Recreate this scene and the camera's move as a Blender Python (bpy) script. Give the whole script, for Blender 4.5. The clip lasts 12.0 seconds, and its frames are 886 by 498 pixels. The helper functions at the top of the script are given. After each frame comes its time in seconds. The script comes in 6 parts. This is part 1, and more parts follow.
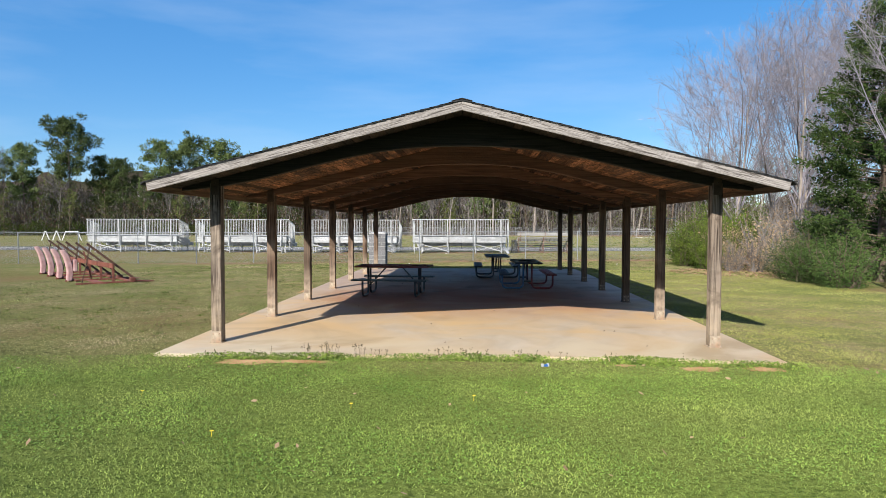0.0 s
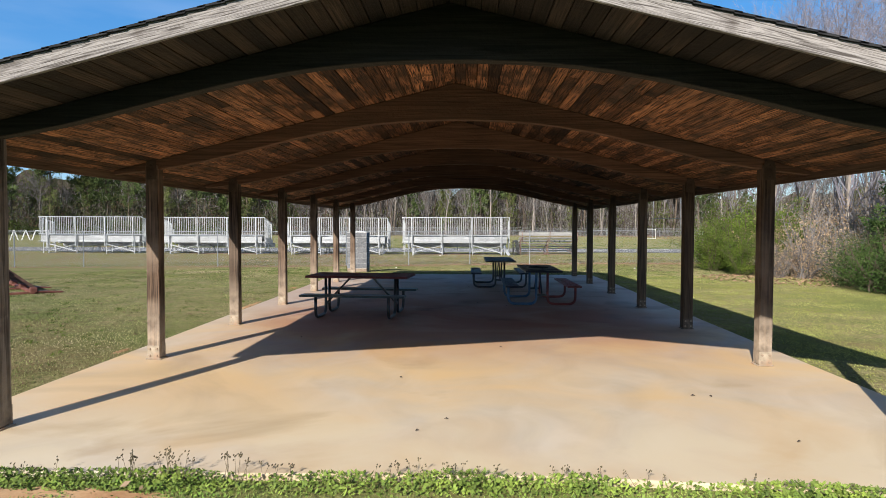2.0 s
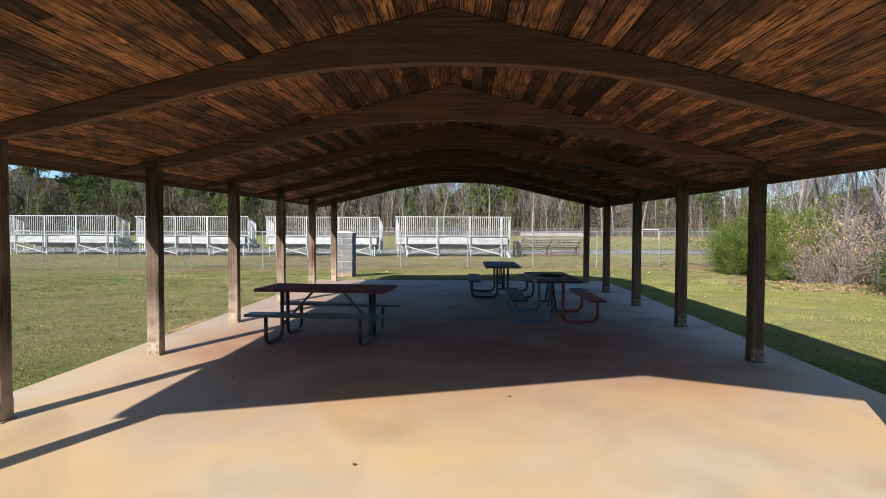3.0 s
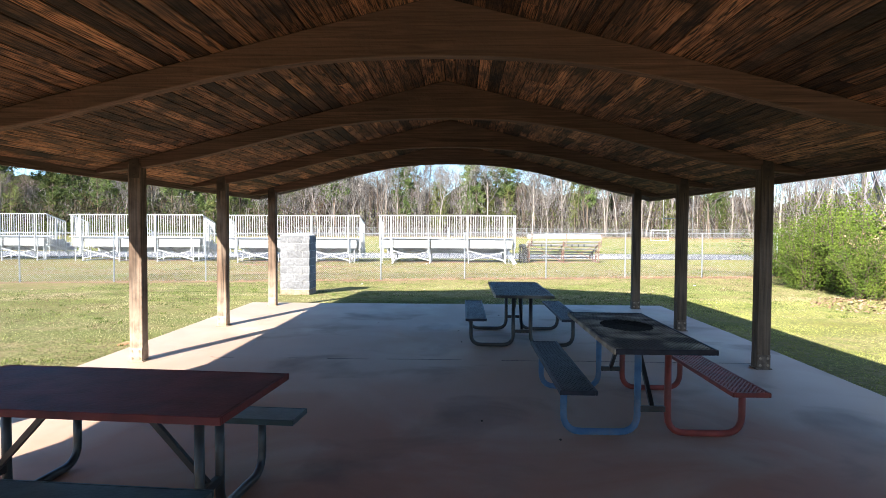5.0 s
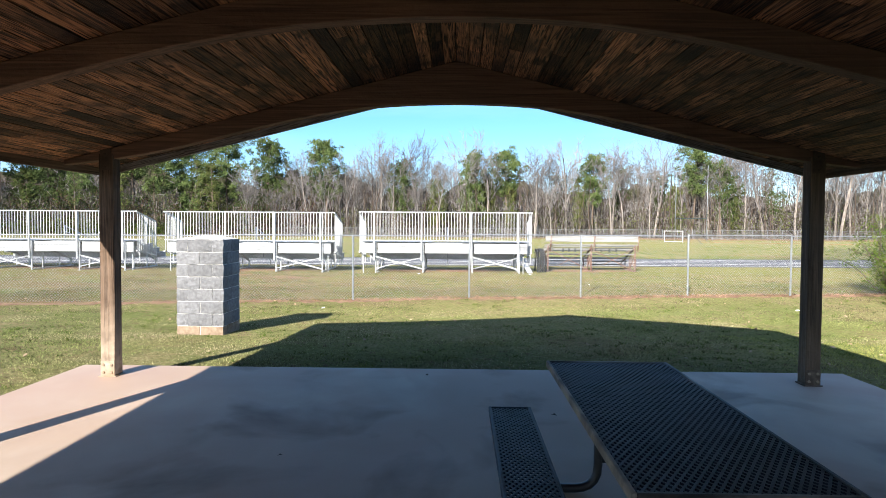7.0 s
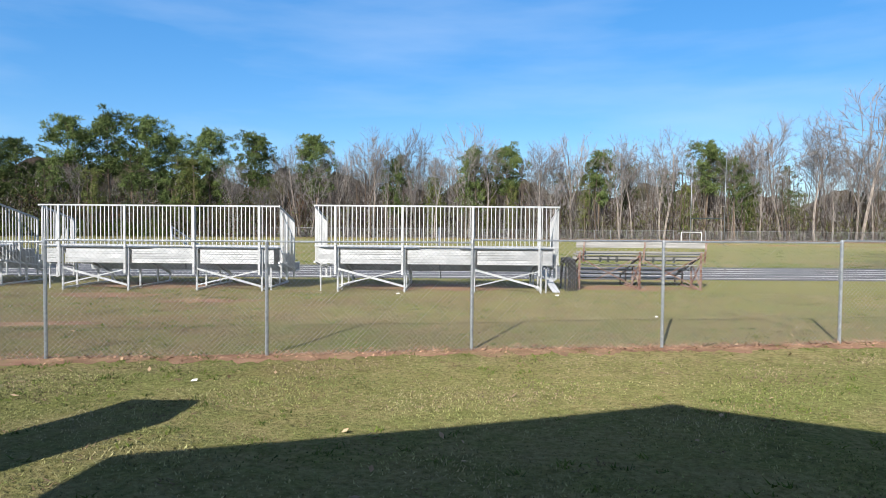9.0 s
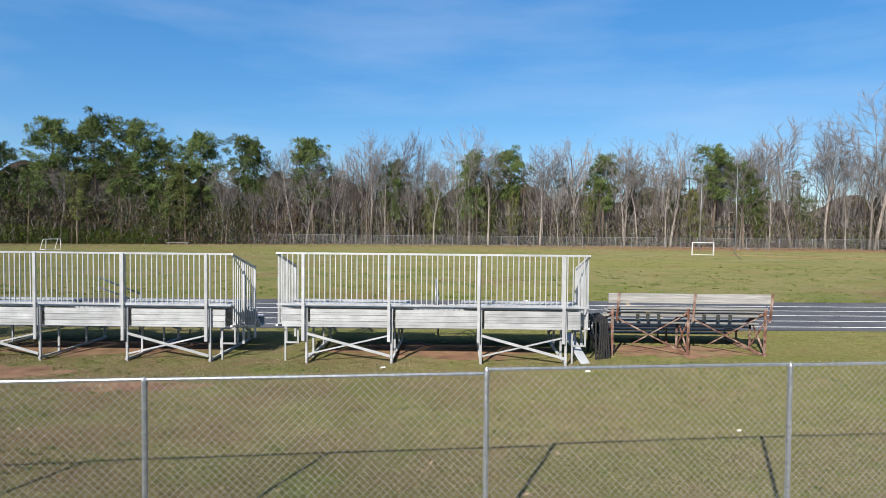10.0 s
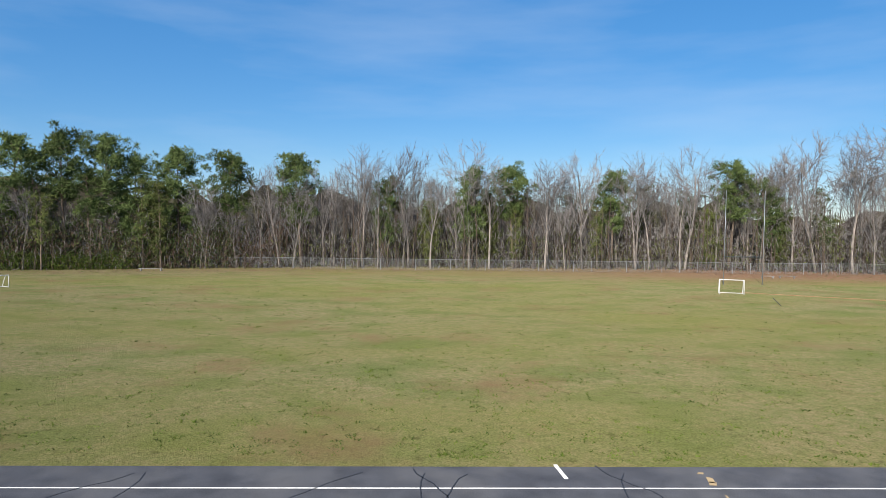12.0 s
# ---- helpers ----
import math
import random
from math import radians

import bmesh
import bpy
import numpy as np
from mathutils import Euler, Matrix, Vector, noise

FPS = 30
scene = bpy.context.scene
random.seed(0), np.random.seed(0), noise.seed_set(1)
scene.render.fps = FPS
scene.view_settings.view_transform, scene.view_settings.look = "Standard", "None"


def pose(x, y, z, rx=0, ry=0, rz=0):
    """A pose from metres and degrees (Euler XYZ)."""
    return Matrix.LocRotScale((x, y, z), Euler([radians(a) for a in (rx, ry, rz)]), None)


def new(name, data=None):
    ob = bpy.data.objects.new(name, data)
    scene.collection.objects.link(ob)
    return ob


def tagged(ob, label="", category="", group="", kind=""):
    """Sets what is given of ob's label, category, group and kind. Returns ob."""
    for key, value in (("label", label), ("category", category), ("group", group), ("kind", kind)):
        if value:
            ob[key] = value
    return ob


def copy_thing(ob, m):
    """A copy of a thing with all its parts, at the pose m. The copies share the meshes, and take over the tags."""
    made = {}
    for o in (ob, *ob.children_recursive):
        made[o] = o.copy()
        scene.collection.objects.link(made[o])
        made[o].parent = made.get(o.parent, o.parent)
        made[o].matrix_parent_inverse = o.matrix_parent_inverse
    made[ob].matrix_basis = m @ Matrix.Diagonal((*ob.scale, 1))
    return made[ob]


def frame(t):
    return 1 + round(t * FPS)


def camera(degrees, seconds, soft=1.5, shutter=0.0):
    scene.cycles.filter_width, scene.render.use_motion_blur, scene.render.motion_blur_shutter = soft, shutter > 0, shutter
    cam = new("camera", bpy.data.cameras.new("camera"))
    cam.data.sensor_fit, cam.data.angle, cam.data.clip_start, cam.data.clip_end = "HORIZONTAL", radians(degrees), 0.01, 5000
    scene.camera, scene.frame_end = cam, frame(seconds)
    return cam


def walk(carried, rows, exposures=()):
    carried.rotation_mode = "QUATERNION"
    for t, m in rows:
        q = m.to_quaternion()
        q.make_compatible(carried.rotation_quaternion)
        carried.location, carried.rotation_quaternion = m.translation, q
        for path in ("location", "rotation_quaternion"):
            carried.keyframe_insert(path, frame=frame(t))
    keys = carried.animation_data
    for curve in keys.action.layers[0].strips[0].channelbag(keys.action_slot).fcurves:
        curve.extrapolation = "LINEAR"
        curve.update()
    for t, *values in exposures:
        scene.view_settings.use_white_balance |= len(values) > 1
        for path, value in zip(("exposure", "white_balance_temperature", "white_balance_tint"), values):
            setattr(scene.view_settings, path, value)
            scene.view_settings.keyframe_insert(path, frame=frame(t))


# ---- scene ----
cam = camera(69.0, 12.0, soft=0.8)
# seconds, x, y, z, yaw, pitch, lean to the left
PATH = [
    (0, 0.250, -10.364, 1.930, 2.39, -2.05, 0.12),
    (0.5, 0.271, -9.244, 1.942, 2.39, -2.05, 0.12),
    (1, 0.284, -8.090, 1.890, 2.29, -2.04, 0.14),
    (1.5, 0.291, -6.804, 1.849, 2.20, -2.02, 0.17),
    (2, 0.283, -5.449, 1.814, 2.12, -2.01, 0.19),
    (2.5, 0.301, -4.059, 1.793, 2.04, -2.00, 0.21),
    (3, 0.323, -2.555, 1.795, 1.97, -1.99, 0.23),
    (3.2, 0.330, -1.915, 1.797, 1.94, -1.99, 0.24),
    (4.8, 0.358, 3.215, 1.812, 1.75, -1.97, 0.31),
    (5, 0.358, 3.855, 1.812, 1.74, -1.97, 0.32),
    (5.5, 0.316, 5.552, 1.802, 1.70, -1.96, 0.34),
    (6, 0.276, 7.346, 1.810, 1.66, -1.96, 0.36),
    (6.5, 0.233, 9.051, 1.81, 1.62, -1.95, 0.38),
    (7, 0.195, 10.866, 1.794, 1.58, -1.95, 0.40),
    (7.2, 0.191, 11.618, 1.792, 1.57, -1.94, 0.41),
    (8.8, 0.233, 17.955, 1.76, 1.47, -1.91, 0.48),
    (9, 0.233, 18.709, 1.785, 1.46, -1.91, 0.49),
    (9.5, 0.233, 20.769, 2.100, 1.44, -1.90, 0.51),
    (10, 0.154, 22.828, 3.005, 1.41, -1.88, 0.53),
    (10.5, 0.105, 24.883, 3.946, 1.38, -1.86, 0.55),
    (11, 0.058, 27.211, 4.944, 1.36, -1.84, 0.57),
    (11.5, 0.138, 29.618, 5.830, 1.33, -1.82, 0.59),
    (12, 0.127, 31.863, 6.776, 1.30, -1.79, 0.61),
]
walk(cam, [(t, pose(x, y, z, 90 + pitch, -roll, yaw)) for t, x, y, z, yaw, pitch, roll in PATH],
     exposures=[(0, 0.7), (1.8, 0.7), (3.0, 0.85), (5.0, 1.98), (6.5, 1.62), (7.2, 1.42), (8.6, 0.88), (9.2, 0.8), (10.0, 0.55), (12.0, 0.5)])

# ---- daylight: low winter sun from behind and to the left ----
SUN_WAY = Vector((2.37, 6.27, -3.62)).normalized()
SUN_ELEV = math.asin(-SUN_WAY.z)
SUN_TURN = math.atan2(-SUN_WAY.x, -SUN_WAY.y)

world = bpy.data.worlds.new("world")
scene.world = world
world.use_nodes = True
wn, wl = world.node_tree.nodes, world.node_tree.links
wn.clear()
sky = wn.new("ShaderNodeTexSky")
sky.sky_type, sky.sun_disc = "NISHITA", False
sky.sun_elevation, sky.sun_rotation = SUN_ELEV, SUN_TURN
sky.air_density, sky.dust_density, sky.ozone_density = 1.0, 0.0, 2.6
# thin high wisps of cloud
w_co = wn.new("ShaderNodeTexCoord")
w_map = wn.new("ShaderNodeMapping")
w_map.inputs["Scale"].default_value = (1.2, 2.0, 7.0)
w_map.inputs["Rotation"].default_value = (0.0, 0.25, 0.3)
w_noise = wn.new("ShaderNodeTexNoise")
w_noise.inputs["Scale"].default_value, w_noise.inputs["Detail"].default_value = 2.2, 6.0
w_ramp = wn.new("ShaderNodeMapRange")
w_ramp.inputs["From Min"].default_value, w_ramp.inputs["From Max"].default_value = 0.48, 0.75
w_ramp.inputs["To Max"].default_value = 0.14
w_mix = wn.new("ShaderNodeMixRGB")
w_mix.inputs["Color2"].default_value = (6.5, 7.2, 8.2, 1)
w_bg, w_out = wn.new("ShaderNodeBackground"), wn.new("ShaderNodeOutputWorld")
w_bg.inputs["Strength"].default_value = 0.087
wl.new(w_co.outputs["Generated"], w_map.inputs["Vector"])
wl.new(w_map.outputs["Vector"], w_noise.inputs["Vector"])
wl.new(w_noise.outputs["Fac"], w_ramp.inputs["Value"])
wl.new(w_ramp.outputs["Result"], w_mix.inputs["Fac"])
w_hue = wn.new("ShaderNodeHueSaturation")
w_hue.inputs["Saturation"].default_value = 1.32
w_hue.inputs["Hue"].default_value = 0.5
wl.new(sky.outputs["Color"], w_hue.inputs["Color"])
# clear winter air: the blue changes little with height
w_even = wn.new("ShaderNodeMixRGB")
w_even.inputs["Fac"].default_value, w_even.inputs["Color2"].default_value = 0.45, (0.62, 2.45, 6.1, 1)
wl.new(w_hue.outputs["Color"], w_even.inputs["Color1"])
# and pales towards the sun
w_dot, w_near, w_haze = wn.new("ShaderNodeVectorMath"), wn.new("ShaderNodeMapRange"), wn.new("ShaderNodeMixRGB")
w_dot.operation = "DOT_PRODUCT"
w_dot.inputs[1].default_value = tuple(-SUN_WAY)
w_near.interpolation_type = "SMOOTHSTEP"
w_near.inputs["From Min"].default_value, w_near.inputs["From Max"].default_value, w_near.inputs["To Max"].default_value = 0.0, 1.0, 0.3
w_haze.inputs["Color2"].default_value = (9.0, 8.6, 8.0, 1)
wl.new(w_co.outputs["Generated"], w_dot.inputs[0])
wl.new(w_dot.outputs["Value"], w_near.inputs["Value"])
wl.new(w_near.outputs["Result"], w_haze.inputs["Fac"])
wl.new(w_even.outputs["Color"], w_haze.inputs["Color1"])
wl.new(w_haze.outputs["Color"], w_mix.inputs["Color1"])
wl.new(w_mix.outputs["Color"], w_bg.inputs["Color"])
wl.new(w_bg.outputs["Background"], w_out.inputs["Surface"])

sun_data = bpy.data.lights.new("sun", "SUN")
sun_data.energy, sun_data.angle, sun_data.color = 5.0, radians(0.53), (1.0, 0.94, 0.85)
sun = new("sun", sun_data)
sun.rotation_mode = "QUATERNION"
sun.rotation_quaternion = SUN_WAY.to_track_quat("-Z", "Y")
sun.location = (-20, -50, 32)

# ---- materials ----
def surface(name, dark, light, scale=(6, 6, 6), rough=0.8, metal=0.0, bump=0.3, fine=40.0, stain=None, stain_scale=0.6,
            stain_amount=0.5, per_object=0.0, per_island=0.0, distort=0.0, spec=0.3, contrast=(0.3, 0.7), bump_far=0.02, sheen=0.0, blot=None, matte=1.0):
    """Two colours mixed by stretched noise, a broader stain, fine grain and relief."""
    m = bpy.data.materials.new(name)
    m.use_nodes = True
    n, l = m.node_tree.nodes, m.node_tree.links
    bsdf = n["Principled BSDF"]
    bsdf.inputs["Roughness"].default_value, bsdf.inputs["Metallic"].default_value = rough, metal
    bsdf.inputs["Specular IOR Level"].default_value = spec
    bsdf.inputs["Diffuse Roughness"].default_value = matte
    co, info = n.new("ShaderNodeTexCoord"), n.new("ShaderNodeObjectInfo")
    shift = n.new("ShaderNodeVectorMath")
    shift.operation = "MULTIPLY_ADD"
    shift.inputs[1].default_value = (1, 1, 1)
    spread = n.new("ShaderNodeCombineXYZ")
    times = n.new("ShaderNodeMath")
    times.operation = "MULTIPLY"
    times.inputs[1].default_value = 37.0 if per_object else 0.0
    l.new(info.outputs["Random"], times.inputs[0])
    for k in range(3):
        l.new(times.outputs[0], spread.inputs[k])
    l.new(co.outputs["Object"], shift.inputs[0])
    l.new(spread.outputs[0], shift.inputs[2])
    grow = n.new("ShaderNodeMapping")
    grow.inputs["Scale"].default_value = scale
    l.new(shift.outputs[0], grow.inputs["Vector"])
    a = n.new("ShaderNodeTexNoise")
    a.inputs["Scale"].default_value, a.inputs["Detail"].default_value, a.inputs["Distortion"].default_value = 1.0, 6.0, distort
    l.new(grow.outputs[0], a.inputs["Vector"])
    ramp = n.new("ShaderNodeMapRange")
    ramp.inputs["From Min"].default_value, ramp.inputs["From Max"].default_value = contrast
    l.new(a.outputs["Fac"], ramp.inputs["Value"])
    mix = n.new("ShaderNodeMixRGB")
    mix.inputs["Color1"].default_value, mix.inputs["Color2"].default_value = (*dark, 1), (*light, 1)
    l.new(ramp.outputs["Result"], mix.inputs["Fac"])
    colour = mix.outputs["Color"]
    if stain:
        b = n.new("ShaderNodeTexNoise")
        b.inputs["Scale"].default_value, b.inputs["Detail"].default_value = stain_scale, 5.0
        l.new(shift.outputs[0], b.inputs["Vector"])
        br = n.new("ShaderNodeMapRange")
        br.inputs["From Min"].default_value, br.inputs["From Max"].default_value = 0.45, 0.68
        br.inputs["To Max"].default_value = stain_amount
        l.new(b.outputs["Fac"], br.inputs["Value"])
        sm = n.new("ShaderNodeMixRGB")
        sm.inputs["Color2"].default_value = (*stain, 1)
        l.new(br.outputs["Result"], sm.inputs["Fac"])
        l.new(colour, sm.inputs["Color1"])
        colour = sm.outputs["Color"]
        if sheen:
            rv = n.new("ShaderNodeMapRange")
            rv.inputs["From Min"].default_value, rv.inputs["From Max"].default_value = 0.38, 0.62
            rv.inputs["To Min"].default_value, rv.inputs["To Max"].default_value = rough, rough - sheen
            l.new(b.outputs["Fac"], rv.inputs["Value"])
            l.new(rv.outputs["Result"], bsdf.inputs["Roughness"])
    if blot:
        # darker marks with soft edges: colour, scale, amount
        k = n.new("ShaderNodeTexNoise")
        k.inputs["Scale"].default_value, k.inputs["Detail"].default_value, k.inputs["Distortion"].default_value = blot[1], 7.0, 0.6
        l.new(shift.outputs[0], k.inputs["Vector"])
        kr = n.new("ShaderNodeMapRange")
        kr.inputs["From Min"].default_value, kr.inputs["From Max"].default_value, kr.inputs["To Max"].default_value = 0.55, 0.7, blot[2]
        l.new(k.outputs["Fac"], kr.inputs["Value"])
        km = n.new("ShaderNodeMixRGB")
        km.inputs["Color2"].default_value = (*blot[0], 1)
        l.new(kr.outputs["Result"], km.inputs["Fac"])
        l.new(colour, km.inputs["Color1"])
        colour = km.outputs["Color"]
    for amount, source in ((per_object, info.outputs["Random"]), (per_island, None)):
        if amount:
            if source is None:
                source = n.new("ShaderNodeNewGeometry").outputs["Random Per Island"]
            vr = n.new("ShaderNodeMapRange")
            vr.inputs["To Min"].default_value, vr.inputs["To Max"].default_value = 1 - amount, 1 + amount
            l.new(source, vr.inputs["Value"])
            hs = n.new("ShaderNodeHueSaturation")
            l.new(vr.outputs["Result"], hs.inputs["Value"])
            l.new(colour, hs.inputs["Color"])
            colour = hs.outputs["Color"]
    l.new(colour, bsdf.inputs["Base Color"])
    if bump:
        c = n.new("ShaderNodeTexNoise")
        c.inputs["Scale"].default_value, c.inputs["Detail"].default_value = fine, 4.0
        l.new(shift.outputs[0], c.inputs["Vector"])
        add = n.new("ShaderNodeMath")
        add.operation = "ADD"
        l.new(c.outputs["Fac"], add.inputs[0])
        l.new(a.outputs["Fac"], add.inputs[1])
        bp = n.new("ShaderNodeBump")
        bp.inputs["Strength"].default_value, bp.inputs["Distance"].default_value = bump, bump_far
        l.new(add.outputs[0], bp.inputs["Height"])
        l.new(bp.outputs["Normal"], bsdf.inputs["Normal"])
    return m


def wood(name, dark, light, along="y", **more):
    """Weathered timber with the grain along one axis."""
    s = {"x": (0.9, 26, 26), "y": (26, 0.9, 26), "z": (26, 26, 0.9)}[along]
    opts = dict(matte=0.3, rough=0.85, bump=0.5, fine=18.0, distort=1.2, per_object=0.25)
    opts.update(more)
    return surface(name, dark, light, scale=s, **opts)


# pale, brown and dark post woods: sun and shade put into the colour
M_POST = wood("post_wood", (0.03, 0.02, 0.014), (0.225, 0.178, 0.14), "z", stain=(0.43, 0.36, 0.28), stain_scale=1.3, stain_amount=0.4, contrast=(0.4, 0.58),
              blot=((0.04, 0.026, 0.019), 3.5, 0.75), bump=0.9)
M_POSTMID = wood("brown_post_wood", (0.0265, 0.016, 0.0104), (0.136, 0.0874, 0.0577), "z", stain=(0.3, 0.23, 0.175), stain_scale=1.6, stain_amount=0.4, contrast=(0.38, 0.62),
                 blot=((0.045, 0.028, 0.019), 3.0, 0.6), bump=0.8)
M_POSTSHADE = wood("shaded_post_wood", (0.03, 0.02, 0.013), (0.14, 0.093, 0.058), "z", stain=(0.24, 0.17, 0.12), stain_scale=1.1, stain_amount=0.3, bump=0.8)
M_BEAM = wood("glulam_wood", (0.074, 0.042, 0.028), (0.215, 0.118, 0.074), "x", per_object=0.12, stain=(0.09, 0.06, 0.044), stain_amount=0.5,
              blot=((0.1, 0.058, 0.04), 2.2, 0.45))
M_BEAMBLACK = wood("near_black_beam", (0.014, 0.013, 0.011), (0.05, 0.043, 0.035), "x", per_object=0.12, stain=(0.02, 0.02, 0.018), stain_amount=0.6)
M_DECK = wood("deck_wood", (0.0229, 0.0123, 0.00792), (0.352, 0.163, 0.0792), "y", per_object=0.8, stain=(0.044, 0.0299, 0.0229), stain_scale=1.3,
              stain_amount=0.85, distort=3.5, contrast=(0.4, 0.6), blot=((0.0176, 0.0123, 0.00968), 2.6, 0.75))
M_DECKBLACK = wood("near_black_deck", (0.01, 0.008, 0.007), (0.075, 0.05, 0.036), "y", per_object=0.6, stain=(0.016, 0.013, 0.011), stain_scale=1.3,
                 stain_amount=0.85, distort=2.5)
M_FASCIA = wood("fascia_wood", (0.075, 0.0638, 0.057), (0.315, 0.289, 0.27), "x", distort=4.5, contrast=(0.36, 0.56), blot=((0.0675, 0.0525, 0.045), 3.2, 0.6))
M_EAVE = wood("eave_wood", (0.05, 0.03, 0.02), (0.17, 0.11, 0.07), "y")
M_SHINGLE = surface("shingle", (0.012, 0.012, 0.014), (0.05, 0.05, 0.052), (9, 9, 9), rough=0.95, bump=0.6, fine=160, per_island=0.25)
M_SLAB = surface("slab_concrete", (0.405, 0.345, 0.275), (0.54, 0.475, 0.395), (1.5, 0.9, 1.4), rough=0.8, bump=0.12, fine=90,
                 stain=(0.5, 0.36, 0.235), stain_scale=0.3, stain_amount=0.7, bump_far=0.006, spec=0.22, sheen=0.2, matte=0.0, distort=1.0,
                 blot=((0.312, 0.211, 0.117), 0.5, 0.5))
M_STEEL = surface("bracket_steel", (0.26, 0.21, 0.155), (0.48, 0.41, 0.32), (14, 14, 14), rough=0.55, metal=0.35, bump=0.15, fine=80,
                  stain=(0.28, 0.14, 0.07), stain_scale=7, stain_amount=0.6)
# rusty bracket colour, darkened for the posts in shade
M_SHADESTEEL = surface("rusty_shaded_bracket", (0.07, 0.05, 0.038), (0.2, 0.15, 0.11), (14, 14, 14), rough=0.75, metal=0.1, bump=0.15, fine=80)
M_PLATE = surface("dark_plate", (0.03, 0.035, 0.035), (0.07, 0.075, 0.07), (12, 12, 12), rough=0.5, metal=0.3, bump=0.1)
M_CAPPLATE = surface("browned_plate", (0.045, 0.03, 0.022), (0.1, 0.068, 0.048), (12, 12, 12), rough=0.7, metal=0.05, bump=0.1)
M_COAT = surface("black_coating", (0.01, 0.011, 0.02), (0.028, 0.03, 0.045), (8, 8, 8), rough=0.55, bump=0.1, fine=60,
                 stain=(0.12, 0.12, 0.125), stain_scale=3.5, stain_amount=0.14, spec=0.2)
M_COAT_WORN = surface("worn_coating", (0.012, 0.012, 0.014), (0.04, 0.04, 0.042), (6, 6, 6), rough=0.5, bump=0.15, fine=60,
                      stain=(0.3, 0.27, 0.24), stain_scale=2.0, stain_amount=0.6)
M_COAT_BARE = surface("rubbed_coating", (0.012, 0.012, 0.014), (0.05, 0.048, 0.045), (6, 6, 6), rough=0.6, bump=0.2, fine=60,
                      stain=(0.37, 0.33, 0.26), stain_scale=2.6, stain_amount=0.95)
M_EDGE = surface("rubbed_edge", (0.12, 0.1, 0.08), (0.4, 0.34, 0.27), (4, 4, 4), rough=0.7, bump=0.2, stain=(0.03, 0.03, 0.035), stain_scale=3.0, stain_amount=0.7)
M_LEGBLACK = surface("leg_paint", (0.008, 0.009, 0.01), (0.022, 0.022, 0.024), (9, 9, 9), rough=0.4, bump=0.05, spec=0.5)
M_BLUE = surface("blue_paint", (0.032, 0.08, 0.16), (0.06, 0.144, 0.256), (7, 7, 7), rough=0.5, bump=0.1, stain=(0.176, 0.176, 0.192), stain_scale=5, stain_amount=0.4)
M_RED = surface("red_paint", (0.13, 0.022, 0.018), (0.25, 0.045, 0.035), (7, 7, 7), rough=0.5, bump=0.1, stain=(0.08, 0.025, 0.02), stain_scale=4)
M_MAROON = surface("maroon_coating", (0.075, 0.016, 0.018), (0.15, 0.034, 0.034), (5, 5, 5), spec=0.2, rough=0.6, bump=0.15, stain=(0.04, 0.02, 0.03), stain_scale=2)
M_GREENBENCH = surface("dark_green_coating", (0.02, 0.035, 0.04), (0.05, 0.075, 0.08), (7, 7, 7), rough=0.4, bump=0.1)
M_BLOCK = surface("split_block", (0.129, 0.131, 0.137), (0.215, 0.217, 0.226), (18, 18, 18), rough=0.95, bump=0.7, fine=55, per_object=0.18, matte=0.3)
M_BLOCKDIRTY = surface("clay_stained_block", (0.2, 0.14, 0.095), (0.33, 0.255, 0.185), (12, 12, 12), rough=0.95, bump=0.9, fine=55, per_object=0.1, matte=0.3)
M_MORTAR = surface("mortar", (0.448, 0.442, 0.426), (0.627, 0.616, 0.594), (10, 10, 10), rough=0.95, bump=0.4, fine=70, matte=0.3)
M_ALU = surface("aluminium", (0.39, 0.4, 0.41), (0.56, 0.57, 0.58), (3, 3, 3), rough=0.42, metal=0.4, bump=0.04, per_object=0.08)
M_GALV = surface("galvanised", (0.24, 0.26, 0.285), (0.4, 0.425, 0.45), (20, 20, 20), rough=0.45, metal=0.7, bump=0.08, per_object=0.08)
M_WIRE = surface("fence_wire", (0.22, 0.225, 0.23), (0.36, 0.365, 0.37), (20, 20, 20), rough=0.5, metal=0.5, bump=0)
M_RUST = surface("rusty_paint", (0.07, 0.03, 0.022), (0.2, 0.1, 0.072), (8, 8, 8), rough=0.8, bump=0.3, stain=(0.42, 0.35, 0.3), stain_scale=4, stain_amount=0.6)
M_GREYWOOD = wood("grey_board", (0.14, 0.136, 0.13), (0.33, 0.325, 0.312), "x")
M_SLEDRED = surface("sled_red", (0.0992, 0.031, 0.0223), (0.223, 0.0868, 0.0589), (6, 6, 6), rough=0.6, bump=0.15, stain=(0.062, 0.0248, 0.0186), stain_scale=3)
M_RUSTDARK = surface("dark_rust", (0.035, 0.022, 0.018), (0.13, 0.07, 0.05), (7, 7, 7), rough=0.8, bump=0.2)
M_SLEDPAD = surface("faded_pad", (0.306, 0.17, 0.17), (0.468, 0.315, 0.306), (5, 5, 5), rough=0.75, bump=0.2)
M_WHITE = surface("white_paint", (0.6, 0.6, 0.59), (0.8, 0.8, 0.79), (5, 5, 5), rough=0.55, bump=0.08, stain=(0.45, 0.43, 0.4), stain_scale=2, stain_amount=0.4)
M_ASPHALT = surface("asphalt", (0.035, 0.037, 0.045), (0.062, 0.065, 0.076), (1.2, 1.2, 1.2), rough=0.85, bump=0.3, fine=120,
                    stain=(0.1, 0.1, 0.105), stain_scale=0.5, stain_amount=0.5)
M_SEAM = surface("sealed_crack", (0.012, 0.012, 0.014), (0.025, 0.025, 0.028), (6, 6, 6), rough=0.5, bump=0.1)
